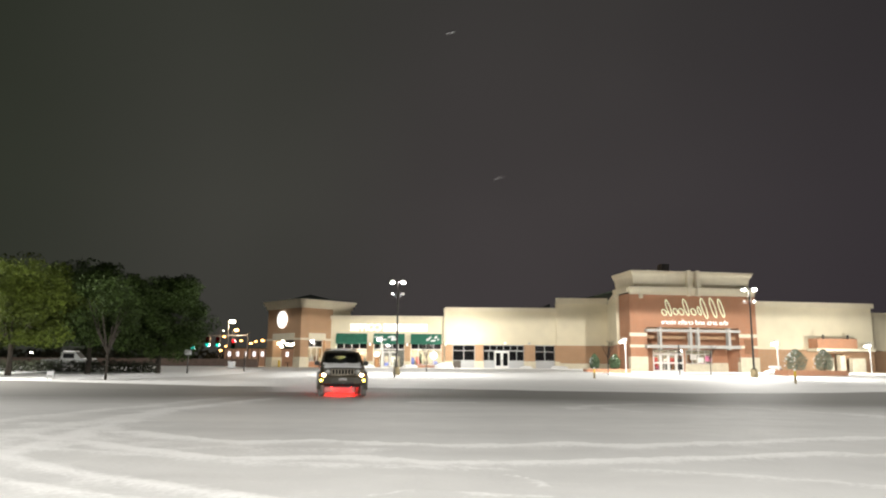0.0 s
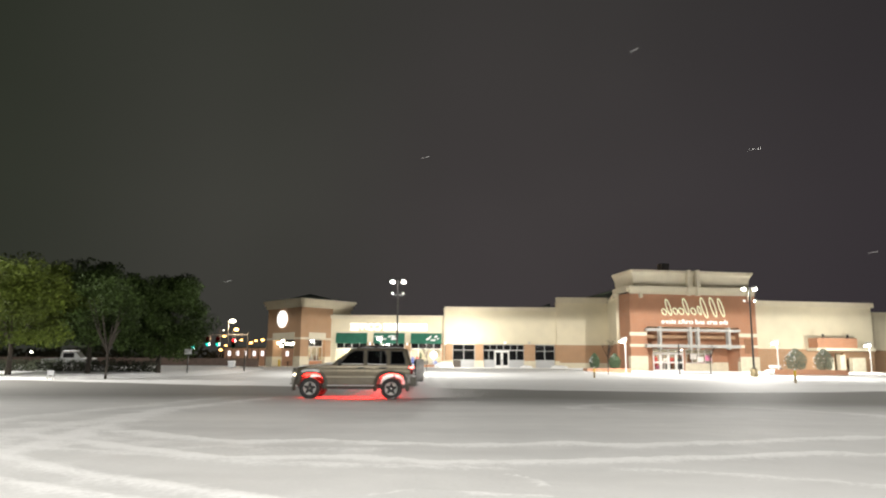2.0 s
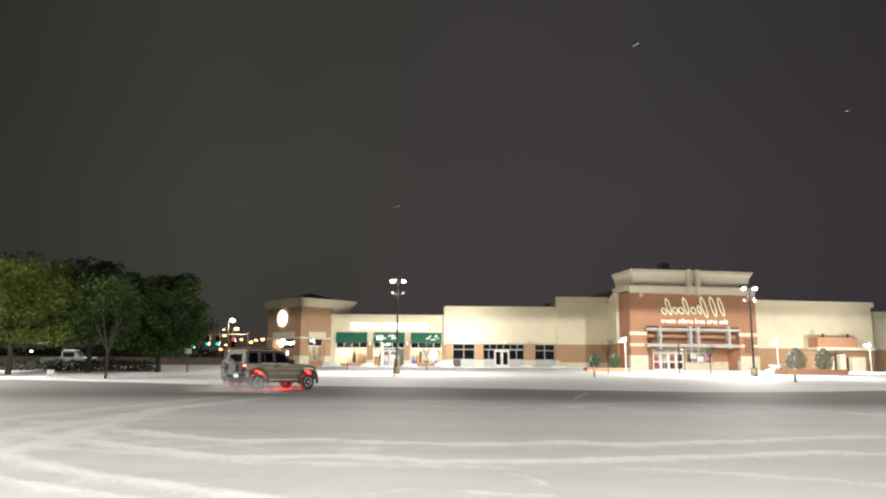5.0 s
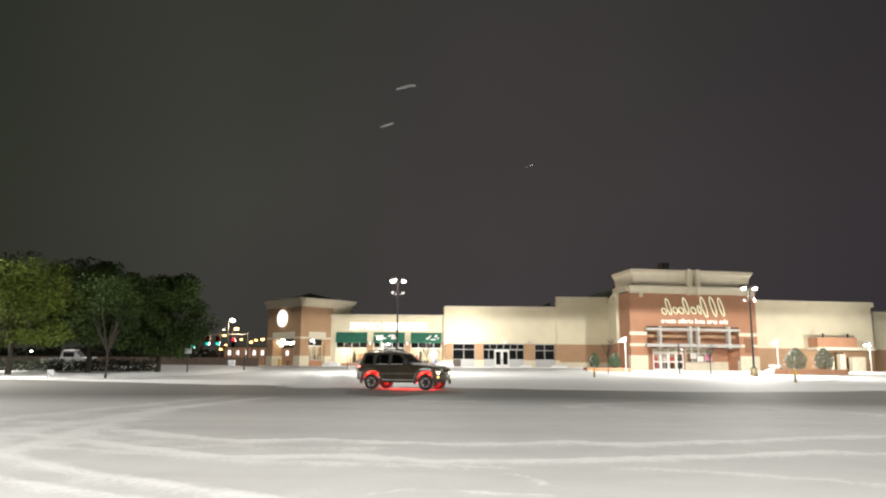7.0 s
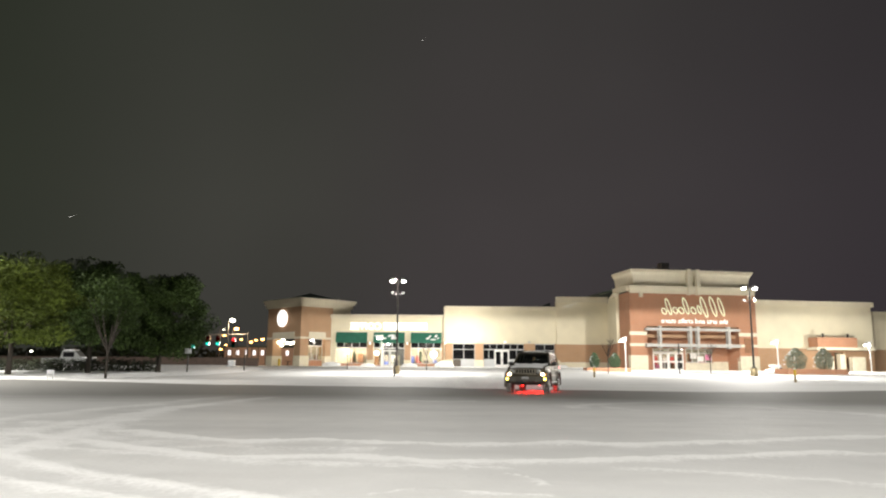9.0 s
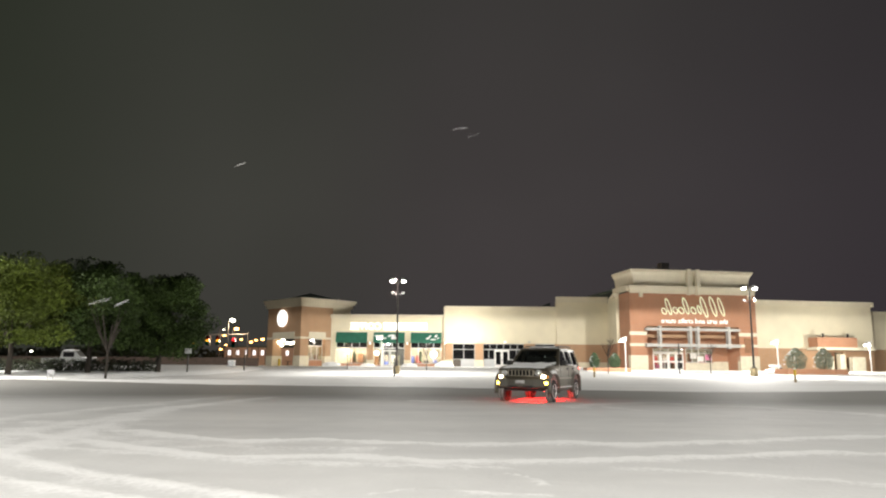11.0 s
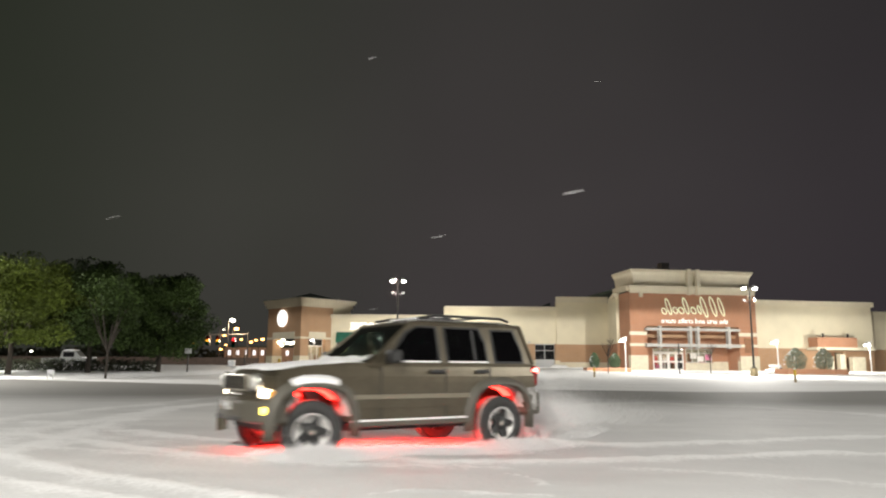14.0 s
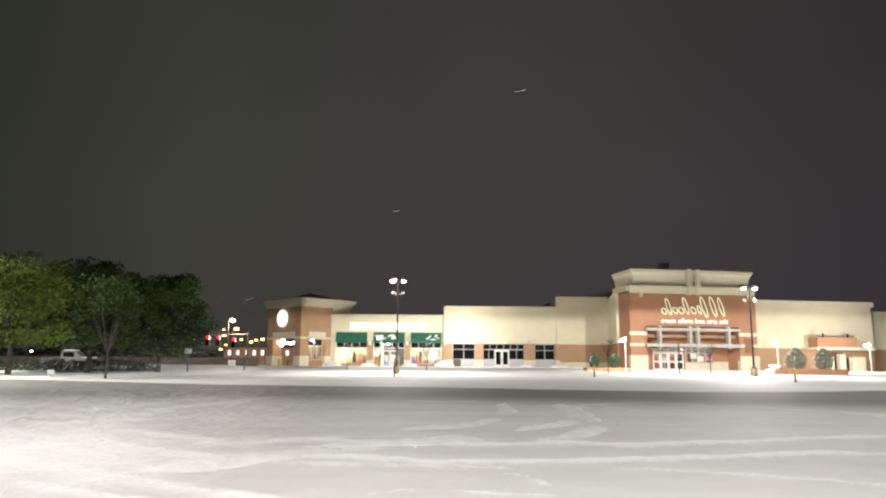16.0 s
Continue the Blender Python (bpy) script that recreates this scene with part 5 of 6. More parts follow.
def far_car(x, y):
    b = root("far_car", pose(x, y, 0.95, 0, 0, 8), "far dark car on the road with lit lamps", "car")
    bm = bmesh.new()
    prism(bm, [(-2.1, 0.3), (2.1, 0.3), (2.15, 0.8), (1.2, 0.95), (0.6, 1.45), (-1.0, 1.45), (-1.7, 0.95), (-2.1, 0.9)], "y", -0.85, 0.85)
    part("body", bm, STEEL, b, bevel=0.08)
    for wx in (-1.3, 1.3):
        bm = bmesh.new()
        lathe(bm, [(0.001, -0.1), (0.3, -0.1), (0.33, 0.1), (0.001, 0.1)], 14, "y", (wx, -0.8, 0.33))
        part("wheel", bm, DARK, b)
    for lx, m in ((-2.1, GLOW_FAR), (2.0, glow("far_tail", (1.0, 0.06, 0.03), 8))):
        part("lamp", boxes((lx - 0.25, lx + 0.25, -0.95, -0.86, 0.6, 0.9)), m, b)


far_car(-53.6, 138)


def distant_woods():
    rng = random.Random(9)
    bm = bmesh.new()
    for i in range(90):
        x = -150 + i * 1.5 + rng.uniform(-1, 1)
        leaf_cloud(bm, (x, 210 + rng.uniform(-5, 5), 2.5), (2.5, 2.5, 3.0 + rng.uniform(0, 1.5)), 60, 0.9, rng, 0.3)
    tagged(part("distant_woods", bm, HEDGE), "dark line of far woods beyond the road", "woods", kind="stuff")


distant_woods()

# ---------- the off-road car ----------
PAINT = mat("champagne_paint", (0.112, 0.096, 0.066), 0.34, 0.55, vary=0.10, scale=2.5, fine=30, dirt=(0.082, 0.070, 0.049), coat=0.25)
CLAD = mat("taupe_cladding", (0.085, 0.078, 0.062), 0.6, vary=0.15, scale=5)
BLACK = mat("black_plastic", (0.018, 0.018, 0.018), 0.55, vary=0.3)
RUBBER = mat("tyre_rubber", (0.022, 0.021, 0.02), 0.85, vary=0.3, scale=10, dirt=(0.05, 0.05, 0.05))
RIM = mat("silver_rim", (0.74, 0.73, 0.71), 0.5, 0.15, vary=0.15, scale=12)
CHROME = mat("dull_chrome", (0.6, 0.58, 0.52), 0.25, 0.8, vary=0.05)
CAR_GLASS = glass_mat("tinted_car_glass", (0.24, 0.27, 0.26), 0.90)
SCREEN_GLASS = glass_mat("windscreen_glass", (0.62, 0.68, 0.64), 0.94)
SEAT = mat("dark_seat_cloth", (0.03, 0.029, 0.027), 0.9, vary=0.2)
CLEAR_LENS = mat("headlight_lens", (0.55, 0.55, 0.52), 0.15, 0.3, vary=0.1, coat=0.6)
AMBER = glow("lit_amber_lamp", (1.0, 0.74, 0.10), 14)
PARKING = glow("lit_parking_lamp", (1.0, 0.82, 0.56), 16)
MARKER = glow("lit_side_marker", (1.0, 0.36, 0.04), 0.7)
TAIL = glow("lit_tail_lamp", (1.0, 0.17, 0.14), 9)
TAIL_DIM = mat("red_tail_lens", (0.20, 0.010, 0.012), 0.2, vary=0.2, coat=0.5)
RED_LED = glow("red_underglow", (1.0, 0.018, 0.012), 105)
ARCH_RED = glow("red_arch_strip", (1.0, 0.018, 0.012), 25)
LINER = mat("dirty_liner", (0.42, 0.38, 0.36), 0.8, vary=0.3)
CAKED = mat("caked_snow", (0.46, 0.455, 0.44), 0.85, vary=0.15, scale=7, fine=40, dirt=(0.22, 0.215, 0.205), bump=0.5, bump_scale=25)
DUSTED = mat("dusting_of_snow", (0.42, 0.41, 0.39), 0.85, vary=0.3, scale=7, fine=40, dirt=(0.16, 0.155, 0.145), bump=0.5, bump_scale=25)

WB, TRACK, WR = 1.39, 0.78, 0.36     # half the wheelbase, half the track, wheel radius


def wheel_mesh(parent, name="wheel", treaded=True):
    """A tyre with its rim, spokes and cap; its axle along y, its outer side at +y."""
    bm = bmesh.new()
    lathe(bm, [(0.215, -0.11), (0.30, -0.125), (0.34, -0.115), (WR, -0.08), (WR, 0.08), (0.34, 0.115), (0.30, 0.125), (0.215, 0.11), (0.205, 0.0), (0.215, -0.11)], 40, "y")
    w = part(name, bm, RUBBER, parent, "black treaded tyre on a silver rim", True)
    bm = bmesh.new()
    for i in range(40 if treaded else 0):
        a = 2 * math.pi * i / 40
        for s in (-1, 1):
            c = Vector((math.cos(a + s * 0.03), 0, math.sin(a + s * 0.03))) * (WR + 0.004)
            u = Vector((-math.sin(a), 0, math.cos(a))) * 0.021
            lo, hi = Vector((0, s * 0.008, 0)), Vector((0, s * 0.098, 0))
            bm.faces.new([bm.verts.new(p) for p in (c - u + lo, c + u + lo, c + u + hi, c - u + hi)])
    if treaded:
        tagged(part("tread", bm, DUSTED, w), "blocky tread packed with snow", kind="stuff")
    bm = bmesh.new()
    lathe(bm, [(0.218, 0.112), (0.21, 0.124), (0.20, 0.112), (0.192, 0.07), (0.12, 0.045), (0.001, 0.045)], 36, "y")
    part("rim", bm, RIM, w, "silver rim packed with snow", True)
    bm = bmesh.new()
    for i in range(5):
        a = 2 * math.pi * i / 5
        c, s = math.cos(a), math.sin(a)

        def pt(r, t, y):
            return (r * c - t * s, y, r * s + t * c)
        lo = [bm.verts.new(pt(r, t, 0.05)) for r, t in ((0.03, -0.07), (0.195, -0.034), (0.195, 0.034), (0.03, 0.07))]
        hi = [bm.verts.new(pt(r, t, y)) for r, t, y in ((0.03, -0.07, 0.10), (0.195, -0.028, 0.115), (0.195, 0.028, 0.115), (0.03, 0.07, 0.10))]
        bm.faces.new(hi)
        for k in range(4):
            bm.faces.new((lo[k], lo[(k + 1) % 4], hi[(k + 1) % 4], hi[k]))
    lathe(bm, [(0.085, 0.05), (0.085, 0.105), (0.06, 0.118), (0.001, 0.12)], 20, "y")
    part("spokes", bm, BLACK, w, "dark five-spoke star")
    bm = bmesh.new()
    lathe(bm, [(0.035, 0.118), (0.03, 0.126), (0.001, 0.128)], 16, "y")
    part("centre_cap", bm, CHROME, w)
    return w


def boxy(v):
    """Squares off a circle a little, as the wheel arches are."""
    return math.copysign(abs(v) ** 0.74, v)


def offroad_car():
    b = root("offroad_car", pose(0, 0, 0), "champagne off-road car with red underglow, dusted with snow", "car")
    # body side outline with wheel arches
    def arch(cx, up):
        r, z0 = 0.50, 0.41
        a0 = math.asin((z0 - 0.38) / r)
        n = 14
        angles = [a0 + (math.pi - 2 * a0) * i / n for i in range(n + 1)]
        return [(cx - r * boxy(math.cos(a)), 0.38 + r * boxy(math.sin(a))) for a in angles]
    outline = [(-2.02, 0.50)] + arch(-WB, 1) + arch(WB, 1) + [(1.98, 0.44), (2.12, 0.56), (2.13, 0.74), (2.07, 0.78), (2.05, 1.00), (1.93, 1.075), (1.55, 1.12), (0.92, 1.165), (0.5, 1.17), (-2.06, 1.17), (-2.10, 0.80), (-2.13, 0.76), (-2.13, 0.58)]
    # the outline is laid in slices across the car; the nose bends back towards its corners, the flanks curve in at the top
    bm = bmesh.new()
    slices = []
    for y in (-0.86, -0.7, -0.5, -0.25, 0.0, 0.25, 0.5, 0.7, 0.86):
        ring = []
        for x, z in outline:
            ring.append(bm.verts.new((x, y, z)))
        slices.append(ring)
    bm.faces.new(slices[0])
    bm.faces.new(slices[-1][::-1])
    for p, q in zip(slices, slices[1:]):
        for i in range(len(p)):
            j = (i + 1) % len(p)
            bm.faces.new((p[i], p[j], q[j], q[i]))
    for co, no in [((0, 0, z), (0, 0, 1)) for z in (0.62, 0.8, 0.92, 1.0, 1.06, 1.12)] + [((x, 0, 0), (1, 0, 0)) for x in (1.3, 1.45, 1.6, 1.75, 1.9, 0.5, -0.5, -1.7, -1.9)]:
        bmesh.ops.bisect_plane(bm, geom=bm.verts[:] + bm.edges[:] + bm.faces[:], plane_co=co, plane_no=no)
    for v in bm.verts:
        x, y, z = v.co
        k = abs(y) / 0.86
        v.co.x = x - 0.20 * smoothstep((x - 1.3) / 0.8) * k ** 2.2 + 0.05 * smoothstep((-1.7 - x) / 0.4) * k ** 3
        v.co.y = y * (1 - 0.05 * smoothstep((x - 1.5) / 0.6)) * (1 - 0.035 * smoothstep((z - 0.96) / 0.16))
    body = part("body", bm, PAINT, b, "champagne metallic bodywork", bevel=0.045)
    part("floor_pan", boxes((-1.95, 1.85, -0.62, 0.62, 0.36, 0.5), (-0.9, 0.9, -0.80, 0.80, 0.34, 0.42)), BLACK, body)
    # cabin
    x0b, x1b, x0t, x1t = 0.64, -2.04, -0.03, -1.90
    zb, zt, hb, ht = 1.155, 1.70, 0.815, 0.665
    SIDE_PANES = (("front_door_window", ((0.37, 0.08), (-0.40, 0.08), (-0.40, 0.88), (-0.10, 0.88), (0.06, 0.72))),
                  ("rear_door_window", ((-0.56, 0.08), (-1.20, 0.08), (-1.20, 0.5), (-1.12, 0.88), (-0.56, 0.88))),
                  ("quarter_window", ((-1.37, 0.08), (-1.84, 0.08), (-1.84, 0.35), (-1.74, 0.86), (-1.37, 0.86))))
    bm = bmesh.new()

    def panel(outer, holes, place):
        """A sheet with window openings: flat outlines, set in space by place(u, t)."""
        loops = [[Vector((u, t, 0)) for u, t in ring] for ring in (outer, *holes)]
        verts = [bm.verts.new(place(p.x, p.y)) for ring in loops for p in ring]
        for tri in geometry.tessellate_polygon(loops):
            try:
                bm.faces.new([verts[i] for i in tri])
            except ValueError:
                pass
    for s in (-1, 1):
        panel([(x0b, 0), (x1b, 0), (x1t, 1), (x0t, 1)], [q for _, q in SIDE_PANES], lambda u, t: (u, s * (hb + (ht - hb) * t), zb + (zt - zb) * t))
    panel([(-hb, 0), (hb, 0), (ht, 1), (-ht, 1)], [((-0.735, 0.06), (0.735, 0.06), (0.615, 0.92), (-0.615, 0.92))], lambda u, t: (x0b + (x0t - x0b) * t, u, zb + (zt - zb) * t))
    panel([(-hb, 0), (hb, 0), (ht, 1), (-ht, 1)], [((-0.52, 0.17), (0.52, 0.17), (0.43, 0.78), (-0.43, 0.78))], lambda u, t: (x1b + (x1t - x1b) * t, u, zb + (zt - zb) * t))
    hi = [bm.verts.new(p) for p in ((x0t, -ht, zt), (x0t, ht, zt), (x1t, ht, zt), (x1t, -ht, zt))]
    top = [bm.verts.new(p) for p in ((x0t - 0.18, -ht + 0.1, zt + 0.045), (x0t - 0.18, ht - 0.1, zt + 0.045), (x1t + 0.12, ht - 0.1, zt + 0.045), (x1t + 0.12, -ht + 0.1, zt + 0.045))]
    for i in range(4):
        j = (i + 1) % 4
        bm.faces.new((hi[i], hi[j], top[j], top[i]))
    bm.faces.new(top)
    bmesh.ops.remove_doubles(bm, verts=bm.verts, dist=1e-4)
    cabin = part("cabin", bm, PAINT, b, "champagne cabin with tinted windows")
    shell = cabin.modifiers.new("sheet", "SOLIDIFY")
    shell.thickness, shell.offset = 0.03, -1.0
    for s in (-1, 1):
        for xb_, xt_ in ((x0b, x0t), (x1b, x1t)):
            part("pillar", tube_bm(((xb_, s * hb, zb), (xt_, s * ht, zt)), 0.032), PAINT, cabin)
        part("gutter", tube_bm(((x0t, s * ht, zt), (x1t, s * ht, zt)), 0.026), PAINT, cabin)
    # what shows through the glass
    part("cabin_floor", boxes((-2.0, 0.56, -0.77, 0.77, 1.173, 1.182)), BLACK, cabin)
    part("dashboard", prism_bm([(0.52, 1.18), (0.52, 1.21), (0.28, 1.27), (0.12, 1.26), (0.10, 1.18)], "y", -0.7, 0.7), BLACK, cabin, bevel=0.02)
    for y in (-0.36, 0.36):
        st = part("front_seat", prism_bm([(-0.38, 1.18), (-0.56, 1.18), (-0.62, 1.44), (-0.50, 1.46)], "y", y - 0.24, y + 0.24), SEAT, cabin, "dark cloth seat back", bevel=0.03)
        part("headrest", boxes((-0.64, -0.53, y - 0.13, y + 0.13, 1.48, 1.63)), SEAT, st, bevel=0.03)
    rs = part("rear_seat", prism_bm([(-1.10, 1.18), (-1.28, 1.18), (-1.34, 1.40), (-1.22, 1.42)], "y", -0.62, 0.62), SEAT, cabin, "dark cloth rear seat back", bevel=0.03)
    for y in (-0.38, 0.38):
        part("headrest", boxes((-1.36, -1.26, y - 0.13, y + 0.13, 1.42, 1.55)), SEAT, rs, bevel=0.03)
    bm = bmesh.new()
    ring = [Vector((0.04 - 0.09 * math.sin(a), 0.36 + 0.18 * math.cos(a), 1.25 + 0.16 * math.sin(a))) for a in (k * math.pi / 10 for k in range(20))]
    for k in range(20):
        tube(bm, ring[k], ring[(k + 1) % 20], 0.014, seg=6, caps=False)
    part("steering_wheel", bm, BLACK, cabin)

    def side_pane(s, quad):
        """A pane on the flank; corners as (x, share of the height)."""
        bm = bmesh.new()
        outer, inner = [], []
        for x, t in quad:
            y, z = hb + (ht - hb) * t, zb + (zt - zb) * t
            outer.append(bm.verts.new((x, s * (y + 0.010), z + 0.002)))
            inner.append(bm.verts.new((x, s * (y + 0.004), z)))
        bm.faces.new(outer)
        bm.faces.new(inner[::-1])
        for i in range(len(quad)):
            j = (i + 1) % len(quad)
            bm.faces.new((outer[i], outer[j], inner[j], inner[i]))
        return bm
    for s in (-1, 1):
        for name, quad in SIDE_PANES:
            p = part(name, side_pane(s, quad), CAR_GLASS, cabin, "dark tinted side window")
            big = [(x + (0.035 if x > sum(q[0] for q in quad) / len(quad) else -0.035), t + (0.05 if t > 0.45 else -0.05)) for x, t in quad]
            bm2 = bmesh.new()
            rim_o = [bm2.verts.new((x, s * (hb + (ht - hb) * t + 0.006), zb + (zt - zb) * t)) for x, t in big]
            rim_i = [bm2.verts.new((x, s * (hb + (ht - hb) * t + 0.012), zb + (zt - zb) * t)) for x, t in quad]
            for i in range(len(quad)):
                j = (i + 1) % len(quad)
                bm2.faces.new((rim_o[i], rim_o[j], rim_i[j], rim_i[i]))
            part("window_rim", bm2, BLACK, p)
            # snow caught on the sill of the pane
            if name != "quarter_window":
                xs = [q[0] for q in quad[:2]]
                part("sill_snow", boxes((min(xs), max(xs), s * (hb + 0.008) - 0.014, s * (hb + 0.008) + 0.014, zb + 0.02, zb + 0.042)), SNOW, p)
        # rear door pillar strip
        part("pillar_strip", side_pane(s, ((-0.985, 0.10), (-1.03, 0.10), (-1.03, 0.86), (-0.985, 0.86))), BLACK, cabin).location.y = s * 0.006
        # doors: thin gaps, handles, rub strip
        for x in (0.50, -0.48, -1.22):
            part("door_gap", boxes((x - 0.006, x + 0.006, s * 0.855, s * 0.864, 0.46 if x > -1 else 0.84, 1.12)), BLACK, body)
        for x in (-0.34, -1.08):
            part("door_handle", boxes((x - 0.11, x + 0.11, s * 0.858, s * 0.892, 1.035, 1.085)), BLACK, body, bevel=0.012)
        # paler than the paint: part of the strip's highlight is in its colour
        part("rub_strip", boxes((-0.86, 0.86, s * 0.862, s * 0.885, 0.72, 0.775)), mat("rub_strip_pale", (0.26, 0.235, 0.18), 0.32, 0.45), body, "pale rubbing strip")
        part("lower_cladding", boxes((-0.9, 0.9, s * 0.861, s * 0.874, 0.61, 0.712)), PAINT, body)
        part("sill", boxes((-0.92, 0.92, s * 0.80, s * 0.90, 0.385, 0.45)), CLAD, body, bevel=0.015)
        part("sill_snow", boxes((-0.88, 0.9, s * 0.84, s * 0.895, 0.45, 0.475)), SNOW, body, bevel=0.01)
        # wheel arch flares
        for cx in (-WB, WB):
            bm = bmesh.new()
            n = 20
            ring = []
            for i in range(n + 1):
                a = -0.10 + (math.pi + 0.20) * i / n
                c, sn = boxy(math.cos(a)), boxy(math.sin(a))
                ring.append([bm.verts.new(p) for p in ((cx + 0.495 * c, s * 0.80, 0.38 + 0.495 * sn), (cx + 0.495 * c, s * 0.935, 0.38 + 0.495 * sn), (cx + 0.52 * c, s * 0.94, 0.38 + 0.52 * sn), (cx + 0.58 * c, s * 0.90, 0.38 + 0.57 * sn), (cx + 0.615 * c, s * 0.855, 0.38 + 0.60 * sn))])
            for a_, b_ in zip(ring, ring[1:]):
                for k in range(4):
                    bm.faces.new((a_[k], b_[k], b_[k + 1], a_[k + 1]))
            bm.faces.new(ring[0])
            bm.faces.new(ring[-1][::-1])
            fl = part("arch_flare", bm, CLAD, body, "taupe wheel arch flare", True)
            bm = bmesh.new()
            prev = None
            for i in range(12):
                a = 1.15 + 0.85 * i / 11
                k = 0.022 * math.sin(math.pi * i / 11) + 0.004
                row = [bm.verts.new((cx + r * boxy(math.cos(a)), s * y, 0.38 + r * boxy(math.sin(a)) + dz)) for r, y, dz in ((0.545, 0.92, 0.0), (0.56, 0.915, k), (0.615, 0.865, k), (0.615, 0.84, 0.0))]
                if prev:
                    for q in range(3):
                        bm.faces.new((prev[q], row[q], row[q + 1], prev[q + 1]))
                prev = row
            if cx > 0:
                part("flare_snow", bm, SNOW, fl, "snow lying on the flare", True)
            else:
                bm.free()
            # the inside of the arch, and its red strip
            for nm, r, y0, y1, a0, a1, m_ in (("arch_liner", 0.485, 0.40, 0.84, 0.2, 2.95, LINER), ("arch_led", 0.455, 0.46, 0.62, 0.7, 2.44, ARCH_RED)):
                bm = bmesh.new()
                prev = None
                for i in range(15):
                    a = a0 + (a1 - a0) * i / 14
                    bend = boxy
                    row = [bm.verts.new((cx + q * bend(math.cos(a)), s * y, 0.38 + q * bend(math.sin(a)))) for q, y in ((r, y0), (r, y1), (r + 0.012, y1), (r + 0.012, y0))]
                    if prev:
                        for q in range(4):
                            bm.faces.new((prev[q], row[q], row[(q + 1) % 4], prev[(q + 1) % 4]))
                    prev = row
                part(nm, bm, m_, fl if nm == "arch_led" else body, "red light strip inside the arch" if nm == "arch_led" else "", True)
        # mirrors
        bm = bmesh.new()
        box(bm, 0.30, 0.46, s * 0.86, s * 1.06, 1.16, 1.33)
        mr = part("mirror", bm, BLACK, body, "black door mirror", bevel=0.04)
        part("mirror_arm", boxes((0.35, 0.42, s * 0.80, s * 0.88, 1.15, 1.21)), BLACK, mr)
        # lamps
        bm = bmesh.new()
        lathe(bm, [(0.112, 0.0), (0.118, 0.045), (0.10, 0.06)], 24, "x", (1.965, s * 0.55, 0.925))
        hl = part("headlamp", bm, CHROME, body, "round headlamp, unlit", True)
        bm = bmesh.new()
        lathe(bm, [(0.102, 0.05), (0.08, 0.085), (0.04, 0.10), (0.001, 0.105)], 24, "x", (1.965, s * 0.55, 0.925))
        part("lens", bm, CLEAR_LENS, hl, "clear round lens", True)
        bm = bmesh.new()
        prism(bm, [(1.99, s * 0.64), (1.94, s * 0.765), (1.82, s * 0.765), (1.82, s * 0.64)], "z", 0.74, 0.85)
        pl = part("parking_lamp", bm, PARKING, body, "lit parking lamp at the corner", bevel=0.03)
        bm = bmesh.new()
        prism(bm, [(1.935, s * 0.769), (1.80, s * 0.855), (1.78, s * 0.769)], "z", 0.745, 0.835)
        part("side_marker", bm, MARKER, pl, "glowing amber side marker")
        part("fog_lamp", boxes((1.84, 1.985, s * 0.69, s * 0.83, 0.565, 0.65)), AMBER, body, "lit yellow lamp in the bumper", bevel=0.02)
        # rear lamps
        tl = part("tail_lamp", boxes((-2.125, -1.97, s * 0.735, s * 0.855, 0.84, 1.15)), TAIL_DIM, body, "red tail lamp", bevel=0.055)
        part("lit_section", boxes((-2.13, -1.99, s * 0.75, s * 0.86, 1.03, 1.125)), TAIL, tl, "lit upper part of the tail lamp", bevel=0.04)
        # underglow along the sills
        part("led_strip", boxes((-0.85, 0.85, s * 0.36 - 0.05, s * 0.36 + 0.05, 0.331, 0.338)), RED_LED, body, "red light strip under the sill")
        part("roof_rail", tube_bm(((-1.75, s * 0.60, 1.775), (-1.6, s * 0.60, 1.815), (-0.45, s * 0.60, 1.815), (-0.2, s * 0.60, 1.765)), 0.02), BLACK, cabin, "black roof rail")
    for x in (1.45, -1.15):
        part("led_strip", boxes((x - 0.05, x + 0.05, -0.42, 0.42, 0.352, 0.359)), RED_LED, body, "red light strip under the bumper")
    for x in (-0.8, 0.0, 0.8):
        part("led_hanger", boxes((x - 0.02, x + 0.02, -0.44, 0.44, 0.337, 0.362)), BLACK, body)
    for x in (-0.5, -1.25):
        part("roof_bar", boxes((x - 0.03, x + 0.03, -0.6, 0.6, 1.80, 1.825)), BLACK, cabin)
    # windscreen and rear window
    def slope_pane(xb, xt, z_lo, z_hi, w_lo, w_hi, out):
        bm = bmesh.new()
        pts = []
        for t, w in ((z_lo, w_lo), (z_hi, w_hi)):
            x = xb + (xt - xb) * t
            z = zb + (zt - zb) * t
            pts.append([(x + out * 0.012, -w, z + 0.012), (x + out * 0.012, w, z + 0.012), (x - out * 0.03, -w, z - 0.02), (x - out * 0.03, w, z - 0.02)])
        v = [[bm.verts.new(p) for p in r] for r in pts]
        bm.faces.new((v[0][0], v[0][1], v[1][1], v[1][0]))
        for a_, c_ in ((0, 2), (1, 3)):
            bm.faces.new((v[0][a_], v[0][c_], v[1][c_], v[1][a_]))
        bm.faces.new((v[0][0], v[0][1], v[0][3], v[0][2]))
        bm.faces.new((v[1][0], v[1][1], v[1][3], v[1][2]))
        return bm
    part("windscreen", slope_pane(x0b, x0t, 0.06, 0.92, 0.735, 0.615, 1), SCREEN_GLASS, cabin, "dark sloping windscreen")
    bm = bmesh.new()
    lo_, hi_, top_ = [], [], []
